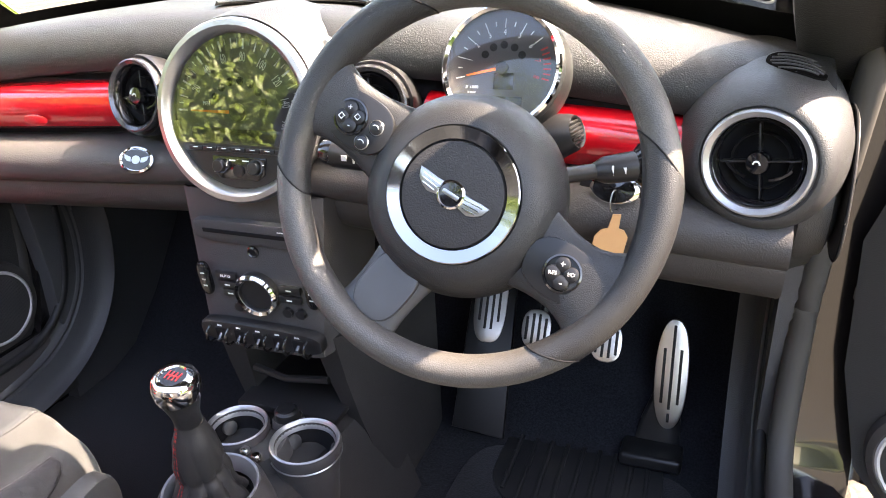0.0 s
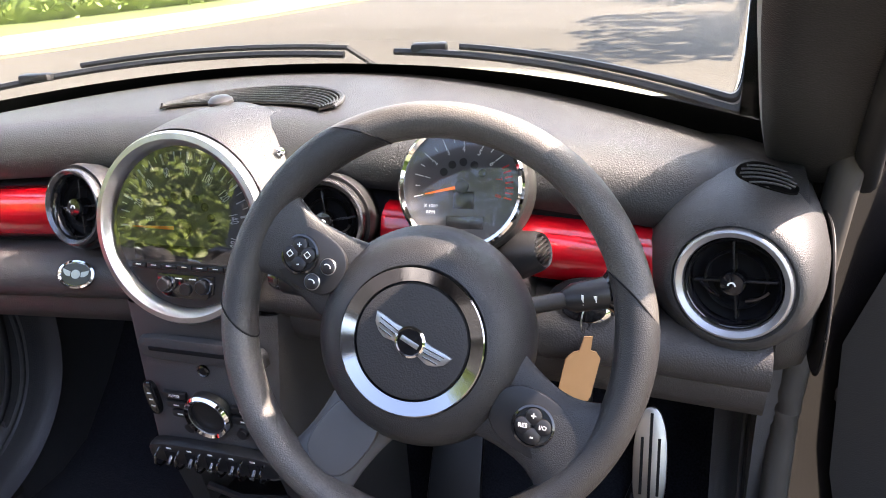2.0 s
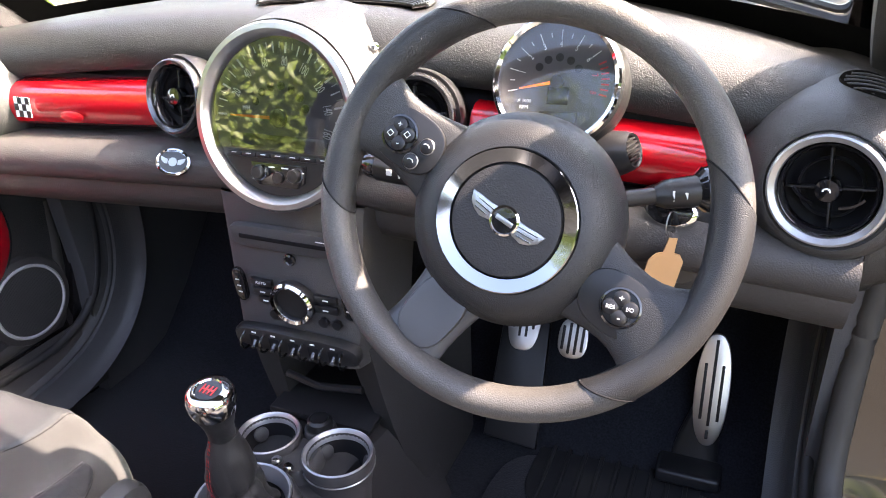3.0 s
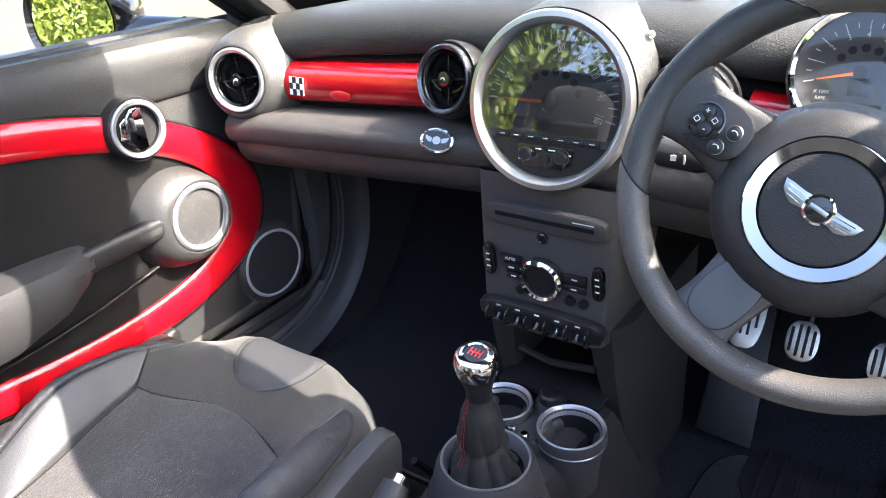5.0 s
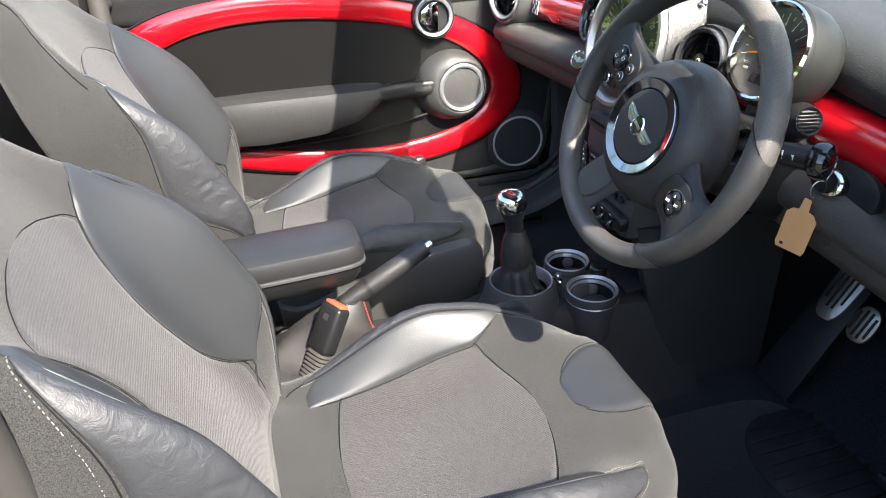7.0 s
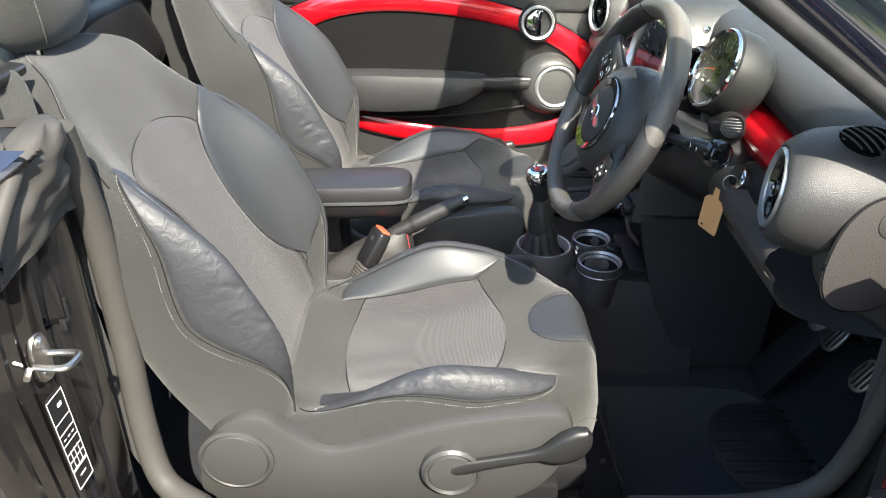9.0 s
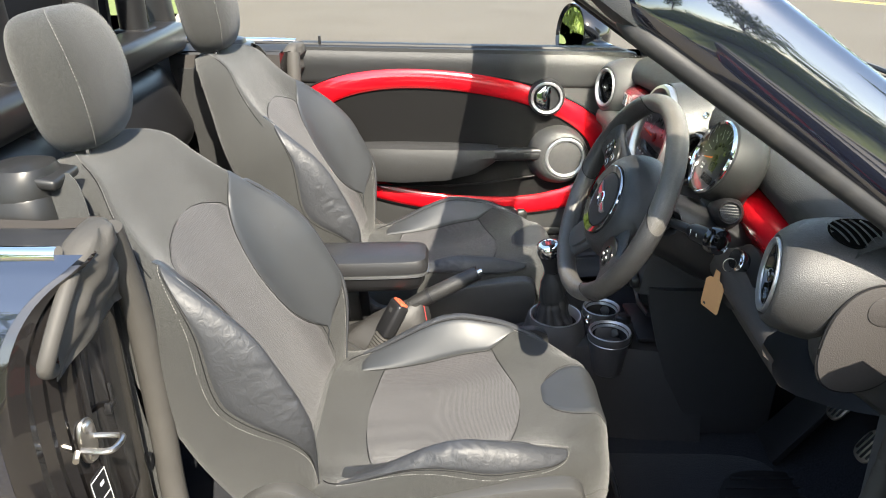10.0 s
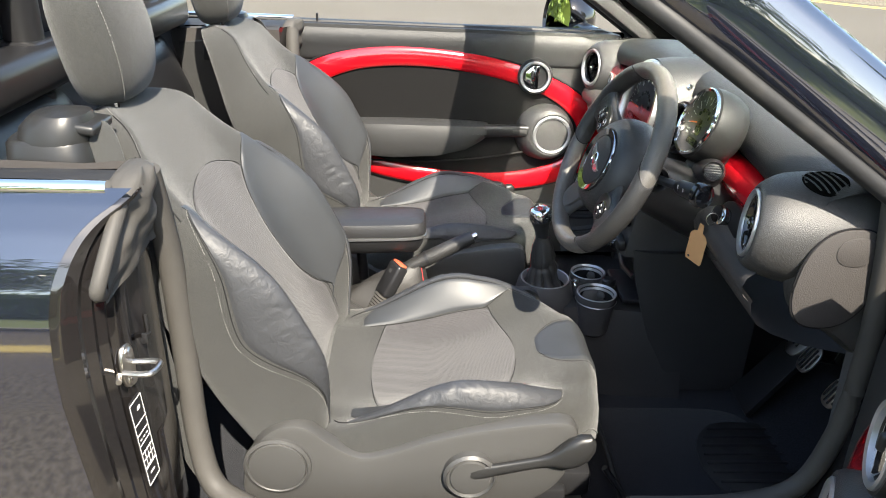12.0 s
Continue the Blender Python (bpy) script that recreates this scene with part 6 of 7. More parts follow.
# ---------------------------------------------------------------- pedals, foot rest, mat
def pedal(c, w, h, n_slots, up, label):
    p = thing("pedal", c, label, "pedal", "pedals")
    m = face_m(c, Vector((0, -1, 0.62)), up)
    part("plate", slab(ell(w / 2, h / 2, 44, 2.6), 0.004, m, 0.0015), M_STEEL, p, "brushed steel plate")
    for k in range(n_slots):
        x = (k - (n_slots - 1) / 2) * (w / (n_slots + 0.55))
        hh = h * 0.80 * math.sqrt(max(0.1, 1 - (2 * x / w) ** 2))
        part("rubber_bar", xf(box((x, 0, 0.004), (w / (n_slots + 0.5) * 0.42, hh, 0.005), 0.0012), m), M_RUBBER, p)
    part("arm", tube([m @ Vector((0, h * 0.1, -0.004)), m @ Vector((0, h * 0.35, -0.06)), Vector(c) + Vector((0, 0.13, 0.22))], 0.009, 8), M_BLACK, p)
pedal((0.290, 0.550, 0.390), 0.052, 0.070, 4, (0, 0.3, 1), "brushed steel clutch pedal with black rubber bars")
pedal((0.4155, 0.545, 0.388), 0.052, 0.070, 4, (0, 0.3, 1), "brushed steel brake pedal with black rubber bars")
acc = thing("accelerator_pedal", (0.526, 0.58, 0.20), "long brushed steel accelerator pedal with rubber slots", "pedal", "pedals")
AM = face_m((0.526, 0.582, 0.318), Vector((0, -1, 0.42)), (-0.02, 0.42, 1))
part("plate", slab(ell(0.0285, 0.098, 52, 2.3), 0.005, AM, 0.002), M_STEEL, acc, "brushed steel plate")
for x, y, h in ((-0.014, -0.004, 0.098), (0.0, 0.012, 0.150), (0.014, -0.004, 0.098)):
    part("slot", xf(box((x, y, 0.0048), (0.0050, h, 0.003), 0.001), AM), M_RUBBER, acc)
part("tail_slot", xf(box((0, -0.078, 0.0048), (0.0050, 0.016, 0.003), 0.001), AM), M_RUBBER, acc)
part("carrier", loft([[tuple(AM @ Vector((cx + w * a, y, z))) for a, z in ((-1, -0.026), (-1, -0.008), (-0.8, -0.003), (0.8, -0.003), (1, -0.008), (1, -0.026))] for y, w, cx in ((0.05, 0.010, 0.0), (-0.02, 0.020, -0.002), (-0.09, 0.034, -0.012), (-0.135, 0.040, -0.016))]), M_BLACK, acc, "black wedge-shaped carrier")
part("foot", box((0.508, 0.505, 0.196), (0.105, 0.07, 0.026), 0.008, 3, (-12, 0, 0)), M_BLACK, acc)
fr = thing("footrest", (0.20, 0.49, 0.18), "brushed steel foot rest with black slots on a plastic plate", "foot rest")
FR = face_m((0.192, 0.575, 0.345), (0.05, -0.80, 0.60))
part("plate", slab([(-0.046, -0.175), (0.052, -0.185), (0.044, 0.17), (-0.036, 0.17)], 0.014, FR, 0.004), M_BLACK, fr, "black plastic plate")
part("pad", slab(ell(0.031, 0.090, 44, 3.0, (0.0, 0.075)), 0.004, FR @ Matrix.Translation((0, 0, 0.014)), 0.0015), M_STEEL, fr, "brushed steel pad")
for k in range(4):
    part("slot", xf(box((-0.018 + 0.012 * k, 0.075, 0.0185), (0.0048, 0.145 - 0.03 * abs(k - 1.5), 0.002), 0.0006), FR), M_RUBBER, fr)
mt = thing("floor_mat", (0.40, 0.25, 0.172), "dark carpet floor mat with a ribbed rubber heel pad", "floor mat")
part("mat", slab(ell(0.205, 0.30, 48, 6, (0.395, 0.18)), 0.008, Matrix.Translation((0, 0, 0.172)), 0.003), M_CARPET, mt)
heel = [(0.255, 0.505), (0.530, 0.505)] + [(0.3925 + 0.1425 * math.cos(q), 0.420 - 0.112 * math.sin(q) ** 0.9) for q in (math.pi * k / 24 for k in range(25))]
hp = part("heel_pad", slab(heel[::-1], 0.005, Matrix.Translation((0, 0, 0.180)), 0.0015), M_RUBBER, mt, "ribbed black rubber heel pad")
for k in range(9):
    x = 0.278 + 0.0287 * k
    y0 = 0.424 - 0.104 * math.sin(math.acos(max(-1, min(1, (x - 0.3925) / 0.1425)))) ** 0.9
    part("rib", box((x, (y0 + 0.500) / 2, 0.1865), (0.0075, 0.500 - y0, 0.006), 0.002), M_RUBBER, hp)

# ---------------------------------------------------------------- doors
RY, RZ, RA_, RB = -0.235, 0.642, 0.520, 0.225
def oval(a, b, n=120, p=2.15):
    """A tilted oval in the door's plane, as (y, z)."""
    return [(RY + y, RZ + z - 0.10 * y) for y, z in ell(a, b, n, p)]


DOOR_TURN, DOOR_SHIFT = 62.0, Vector((-0.03, -0.03, 0))      # the swing, and the shift that the hinge gives it


def build_door():
    d = thing("passenger_door", (-0.76, 0.46, 0.28), "closed grey door with a red lacquered oval trim ring", "car door", "car doors")
    X = -0.700
    out = [(-0.695, 0.30), (-0.705, 0.60), (-0.700, 0.938), (0.10, 0.926), (0.285, 0.924), (0.345, 0.885), (0.395, 0.80), (0.425, 0.70), (0.415, 0.52), (0.38, 0.38), (0.31, 0.31), (0.22, 0.285), (-0.60, 0.285)]
    toM = lambda x: Matrix(((0, 0, -1, x), (1, 0, 0, 0), (0, 1, 0, 0), (0, 0, 0, 1)))
    # outer skin, inner panel with a rounded top
    part("outer_skin", grid(lambda y, q: (-0.775 - 0.06 * math.sin(q * 1.57) ** 0.8 if q < 1 else -0.835 + 0.06 * (q - 1) ** 2, y, 0.925 - 0.012 * y - 0.14 * min(q, 1) ** 1.5 - 0.48 * max(0, q - 1)), [-0.755 + 1.23 * k / 20 for k in range(21)], [k / 8 for k in range(17)]), M_PAINT, d, "navy painted outer skin")
    part("inner_shell", slab(out, 0.060, toM(X - 0.004), 0.004), M_PANEL, d, "dark grey moulded door panel")
    part("belt_cap", loft([catmull([(X - 0.010, y, z - 0.112), (X + 0.001, y, z - 0.105), (X + 0.0045, y, z - 0.075), (X + 0.0065, y, z - 0.050), (X + 0.004, y, z - 0.028), (X - 0.006, y, z - 0.010), (X - 0.022, y, z - 0.001), (X - 0.045, y, z + 0.001), (X - 0.075, y, z - 0.004)], 4) for y, z in ((-0.702, 0.940), (-0.4, 0.935), (0.0, 0.929), (0.255, 0.926), (0.285, 0.922))]), M_DASH, d, "soft grained belt capping")
    part("window_seal", loft([[(X - 0.026, y, z - 0.004), (X - 0.030, y, z + 0.003), (X - 0.050, y, z + 0.005), (X - 0.072, y, z + 0.002), (X - 0.082, y, z - 0.010)] for y, z in ((-0.70, 0.942), (-0.2, 0.934), (0.25, 0.929), (0.31, 0.912), (0.345, 0.872))]), M_RUBBER, d, "black window seal")
    part("lock_pin", lathe([(0.004, -0.02), (0.004, 0.006), (0.001, 0.008)], 12, Matrix.Translation((X - 0.03, -0.64, 0.957)), cap=True), M_BLACK, d)
    # red ring: a rounded band between two ovals
    o, i = oval(RA_, RB), oval(RA_ - 0.088, RB - 0.058)
    secs = []
    for a, b in zip(o, i):
        sec = []
        for t, h in ((0, -0.004), (0, 0.006), (0.06, 0.010), (0.25, 0.0145), (0.5, 0.016), (0.75, 0.0145), (0.94, 0.010), (1, 0.006), (1, -0.004)):
            sec.append((X + h, a[0] + (b[0] - a[0]) * t, a[1] + (b[1] - a[1]) * t))
        secs.append(sec)
    secs.append(secs[0])
    part("trim_ring", loft(secs, closed=False), M_RED, d, "glossy red lacquered oval ring")
    part("ring_gap", tube([(X + 0.002, y, z) for y, z in oval(RA_ + 0.003, RB + 0.003)], 0.0028, 6, True), M_MATTBLACK, d)
    part("insert_panel", slab(oval(RA_ - 0.087, RB - 0.057), 0.004, toM(X + 0.001), 0.0), M_DARKPANEL, d, "dark smooth insert panel")
    # padded armrest running into a grip and the speaker pod
    secs = []
    for y, x, zl, zh in ((-0.62, 0.030, 0.545, 0.645), (-0.55, 0.066, 0.535, 0.650), (-0.40, 0.076, 0.528, 0.652), (-0.26, 0.076, 0.536, 0.650), (-0.17, 0.068, 0.556, 0.647), (-0.12, 0.056, 0.584, 0.643), (-0.10, 0.044, 0.600, 0.640)):
        secs.append([(X + xx, y, zz) for xx, zz in ((-0.004, zl + .004), (x * .5, zl), (x * .85, zl + .008), (x, zl + .03), (x, zh - .03), (x * .88, zh - .008), (x * .5, zh), (-0.004, zh - .002))])
    part("armrest", loft(secs), M_PANEL, d, "padded grey armrest")
    part("grip_bar", loft([[(X + 0.032 + a, y, z + b) for a, b in ell(0.015, 0.020, 18, 3)] for y, z in ((-0.115, 0.619), (-0.05, 0.621), (0.02, 0.622), (0.048, 0.620))]), M_BLACK, d, "dark grip bar")
    part("grip_accent", loft([[(X + 0.0465 + a, y, z + b) for a, b in ell(0.0012, 0.006, 10, 3)] for y, z in ((-0.02, 0.621), (0.025, 0.622))]), M_PANEL, d)
    part("pocket_ledge", tube(catmull([(X + 0.012, -0.56, 0.515), (X + 0.02, -0.35, 0.508), (X + 0.02, -0.15, 0.520), (X + 0.012, 0.02, 0.545)], 6), 0.005, 8, flat=0.6), M_DARKPANEL, d)
    pm = face_m((X + 0.040, 0.106, 0.613), (1, 0.04, 0.03))
    part("speaker_pod", loft([[tuple(pm @ Vector((sx + r * a, r * b, z))) for a, b in ell(1, 1, 48)] for r, z, sx in ((0.094, -0.044, -0.020), (0.0925, -0.034, -0.018), (0.089, -0.022, -0.015), (0.085, -0.011, -0.011), (0.080, -0.001, -0.007), (0.072, 0.006, -0.002), (0.0665, 0.008, 0.0), (0.0615, 0.006, 0.0))], True, False, False), M_PANEL, d, "rounded grey speaker pod")
    ring = part("speaker_ring", lathe([(0.0625, 0.002), (0.0625, 0.009), (0.0585, 0.012), (0.0525, 0.010), (0.0515, 0.004)], 56, pm), M_PALESILVER, d, "pale silver speaker ring")
    part("speaker_mesh", lathe([(0.052, 0.005), (0.03, 0.0075), (0.002, 0.008)], 40, pm, cap=True), M_MESHGRILLE, ring, "fine black perforated grille")
    hm = face_m((X + 0.025, 0.041, 0.794), (1, -0.05, 0.05))
    hr = part("handle_ring", lathe([(0.0480, 0.000), (0.0480, 0.006), (0.0460, 0.008), (0.0400, 0.006), (0.0385, -0.004)], 56, hm), M_PALESILVER, d, "round silver handle bezel")
    part("handle_base", lathe([(0.0560, -0.036), (0.0550, -0.004), (0.0520, 0.003), (0.0475, 0.003)], 56, hm), M_BLACK, hr, "black handle surround")
    part("handle_cup", lathe([(0.0390, 0.0), (0.037, -0.005), (0.018, -0.0065), (0.002, -0.0065)], 36, hm, cap=True), M_BLACK, hr)
    part("handle_lever", xf(slab([(-0.034, -0.010), (-0.008, -0.035), (0.010, -0.034), (0.012, 0.034), (-0.006, 0.035), (-0.030, 0.016)], 0.008, Matrix.Translation((-0.0, 0, -0.003)), 0.002), hm), M_CHROME, hr, "polished door handle")
    part("handle_knob", xf(box((-0.010, 0.010, 0.006), (0.010, 0.022, 0.010), 0.004, 3), hm), M_BLACK, hr)
    km = face_m((X + 0.006, 0.280, 0.428), (1, -0.05, 0.0))
    kr = part("woofer_ring", lathe([(0.072, -0.004), (0.074, 0.003), (0.0705, 0.005), (0.0675, 0.003)], 56, km), M_PALERING, d, "thin silver ring of the lower speaker")
    part("woofer_mesh", lathe([(0.068, 0.002), (0.03, 0.004), (0.002, 0.0045)], 40, km, cap=True), M_MESHGRILLE, kr)
    part("woofer_pod", lathe([(0.092, -0.012), (0.086, -0.001), (0.076, 0.003), (0.072, 0.001)], 48, km), M_LOWER, d)
    # door mirror
    mc = Vector((-0.975, 0.155, 0.934))
    mm = face_m(mc, (0.24, -0.96, 0.10))
    sh = part("mirror_shell", loft([[tuple(mm @ Vector((r * a, 1.22 * r * 0.88 * b, 1.1 * z))) for a, b in ell(1.24, 1, 40, 2.2)] for z, r in ((0.004, 0.084), (0.012, 0.090), (0.002, 0.094), (-0.03, 0.095), (-0.065, 0.084), (-0.09, 0.060), (-0.10, 0.03))]), M_GLOSSBLACK, d, "black door mirror housing")
    part("mirror_glass", lathe([(0.080, 0.006), (0.040, 0.0072), (0.002, 0.0076)], 48, mm @ Matrix.Diagonal((1.22, 1.06, 1.1, 1)), cap=True), M_MIRROR, sh)
    part("mirror_arm", tube([mc + Vector((0.06, 0.03, -0.04)), (-0.83, 0.21, 0.925), (-0.765, 0.24, 0.920)], lambda t: 0.030 - 0.008 * t, 12, flat=0.7), M_GLOSSBLACK, d)
    return d


def mesh_grille():
    m = mat("speaker_mesh", (0.03, 0.03, 0.03), 0.6, grain=0, var=0.05)
    n, l = m.node_tree.nodes, m.node_tree.links
    v = n.new("ShaderNodeTexVoronoi")
    v.inputs["Scale"].default_value, v.inputs["Randomness"].default_value = 380, 0.0
    t = n.new("ShaderNodeTexCoord")
    b = n.new("ShaderNodeBump")
    b.inputs["Strength"].default_value, b.inputs["Distance"].default_value = 0.8, 0.001
    l.new(t.outputs["Object"], v.inputs["Vector"])
    l.new(v.outputs["Distance"], b.inputs["Height"])
    l.new(b.outputs[0], n["Principled BSDF"].inputs["Normal"])
    return m


M_MESHGRILLE = mesh_grille()
pdoor = build_door()


def mirrored_copy(ob, name, label, turn):
    """The same door for the other side: mirrored meshes, swung open about the hinge."""
    at = Vector((-PLACE[ob].x, PLACE[ob].y, PLACE[ob].z))
    e = thing(name, tuple(at), label, ob["category"], ob["group"])
    e.rotation_euler = (0, 0, radians(turn))
    e.location = at + DOOR_SHIFT
    made = {ob: e}
    for o in ob.children_recursive:
        me = o.data.copy()
        co = np.empty(len(me.vertices) * 3)
        me.vertices.foreach_get("co", co)
        co[0::3] *= -1
        me.vertices.foreach_set("co", co)
        me.flip_normals()
        c = new(o.name.split(".")[0], me)
        c.parent = made[o.parent]
        if o.parent == ob:
            c.matrix_parent_inverse = Matrix.Translation(-at)
        if "label" in o:
            c["label"] = o["label"]
        made[o] = c
    return e


mirrored_copy(pdoor, "driver_door", "open driver's door with a red lacquered oval trim ring", DOOR_TURN)
strap = thing("door_check_strap", (0.74, 0.40, 0.62), "black door check strap and wiring boot between door and pillar", "door strap")
part("strap", box((0.775, 0.385, 0.615), (0.10, 0.012, 0.022), 0.003, 2, (0, 0, -20)), M_BLACK, strap)
part("wiring_boot", tube(catmull([(0.735, 0.42, 0.70), (0.78, 0.38, 0.69), (0.83, 0.38, 0.68)], 8), lambda t: 0.015 + 0.003 * math.sin(40 * t), 12), M_RUBBER, strap, "corrugated wiring boot")
for z in (0.52, 0.80):
    part("hinge", join(box((0.755, 0.43, z), (0.05, 0.05, 0.04), 0.006), tube([(0.775, 0.42, z - 0.03), (0.775, 0.42, z + 0.03)], 0.010, 10)), M_JAMB, strap)


# ---------------------------------------------------------------- seats
def smooth(a, b, t):
    t = min(1, max(0, (t - a) / (b - a)))
    return t * t * (3 - 2 * t)


CUSHION_X = (0.0, 0.05, 0.105, 0.150, 0.180, 0.206)
BACK_X = (0.0, 0.30, 0.46, 0.60, 0.74, 0.87, 0.935)


def across(xs, x):
    """Where the place x across a section lies on the skin, counted from its middle."""
    return float(np.interp(x, xs, range(len(xs)))) / 22


def cushion_row(cx, y, dz, bol):
    """One section across the cushion at y: from the lower edge of one side over the top to the other."""
    t = (y + 0.56) / 0.605                                   # 0 at the back, 1 at the nose
    k = max(0.0, 1 - max(0, (t - 0.48) / 0.52) ** 2.5) ** 0.48                     # plan narrows to a rounded nose
    hw = 0.243 * (0.36 + 0.64 * k)
    top = 0.402 + 0.076 * smooth(-0.30, 0.02, y) + 0.015 * smooth(-0.44, -0.56, y) - 0.058 * max(0, (y - 0.005) / 0.040) ** 2.2
    rise = bol * smooth(0.12, 0.58, t) * (1 - smooth(0.42, 0.96, t)) + 0.010 * (1 - smooth(0.85, 1.0, t))
    zb = 0.318
    half = [(0.0, top), (0.05, top), (0.105, top + 0.003), (0.150, top + 0.006 + rise * 0.20), (0.180, top + rise * 0.70), (0.206, top + rise), (0.226, top + rise * 0.95), (0.241, top + rise * 0.70 - 0.006), (0.250, top + rise * 0.30 - 0.020), (0.252, top - 0.045), (0.246, zb + 0.012), (0.238, zb)]
    half = [(x, z - 0.055 * smooth(0.66, 1.0, t) * max(0, (x - 0.09) / 0.16) ** 1.5) for x, z in half]
    f = hw / 0.250
    pts = [(-x * f, z) for x, z in reversed(half)] + [(x * f, z) for x, z in half[1:]]
    return catmull([(cx + x, y, max(zb, z) + dz) for x, z in pts], 4)


BACK_BASE, LEAN_B = Vector((0, -0.512, 0.375)), 26.5
BU = Vector((0, -math.sin(radians(LEAN_B)), math.cos(radians(LEAN_B))))       # up along the backrest
BF = Vector((0, math.cos(radians(LEAN_B)), math.sin(radians(LEAN_B))))        # out of its front


def back_row(cx, h, dz):
    """One section across the backrest at height h along it, over the front from side to side."""
    w = 0.218 + 0.042 * smooth(-0.03, 0.20, h) - 0.006 * smooth(0.30, 0.46, h) - 0.112 * smooth(0.40, 0.69, h)
    w *= max(0.35, math.sqrt(1 - min(1, max(0, (h - 0.575) / 0.106)) ** 2.4))
    b = 0.086 * smooth(-0.06, 0.20, h) * (1 - smooth(0.30, 0.60, h)) + 0.003
    front = 0.022 + 0.014 * math.sin(3.14 * min(1, max(0, h) / 0.5)) - 0.005 * smooth(0.5, 0.66, h)
    cap = max(0, (h - 0.60) / 0.075) ** 2.2
    front -= 0.060 * min(1, cap)
    th = 0.115 - 0.035 * smooth(0.30, 0.67, h) - 0.045 * min(1, cap)
    half = [(0.0, front), (0.30 * w, front), (0.46 * w, front + 0.05 * b), (0.60 * w, front + 0.22 * b), (0.74 * w, front + 0.60 * b), (0.87 * w, front + b), (0.935 * w, front + 0.90 * b), (0.98 * w, front + 0.55 * b - 0.004), (w, front - 0.018), (w * 0.995, front - 0.5 * th), (w * 0.97, front - 0.85 * th), (w * 0.90, front - th)]
    pts = [(-x, d) for x, d in reversed(half)] + [(x, d) for x, d in half[1:]]
    P = [BACK_BASE + Vector((cx + x, 0, dz)) + BU * h + BF * d for x, d in pts]
    return catmull(P, 4)


def lens_shape(t, p=1.0, q=0.6):
    """0 at both ends, 1 in the middle, with pointed ends."""
    return max(0.0, math.sin(math.pi * min(1, max(0, t)) ** p)) ** q


def leaf(skin, lo, hi, vs, k, parent, name, material, label, lift=0.004, sew=(1, 1), nu=14, crease=None):
    """A pad between u = 0.5 + k*lo(v) and 0.5 + k*hi(v), with a dark seam and stitching along its two long edges."""
    a, b = (lambda v: 0.5 + lo(v), lambda v: 0.5 + hi(v)) if k > 0 else (lambda v: 0.5 - hi(v), lambda v: 0.5 - lo(v))
    part(name, skin.patch(a, b, vs, nu, lift, crease), material, parent, label)
    for edge, on, side in ((lo, sew[0], -1), (hi, sew[1], 1)):
        line = [skin.at(0.5 + k * edge(v), v, -0.0003) for v in vs[2:-2]]
        part("seam", tube(line, 0.0010, 5), M_MATTBLACK, parent)
        for row in range(on):  # rows of stitching beside the seam
            stitches([skin.at(0.5 + k * (edge(v) + side * (0.008 + 0.007 * row)), v, 0.0016) for v in vs], parent)


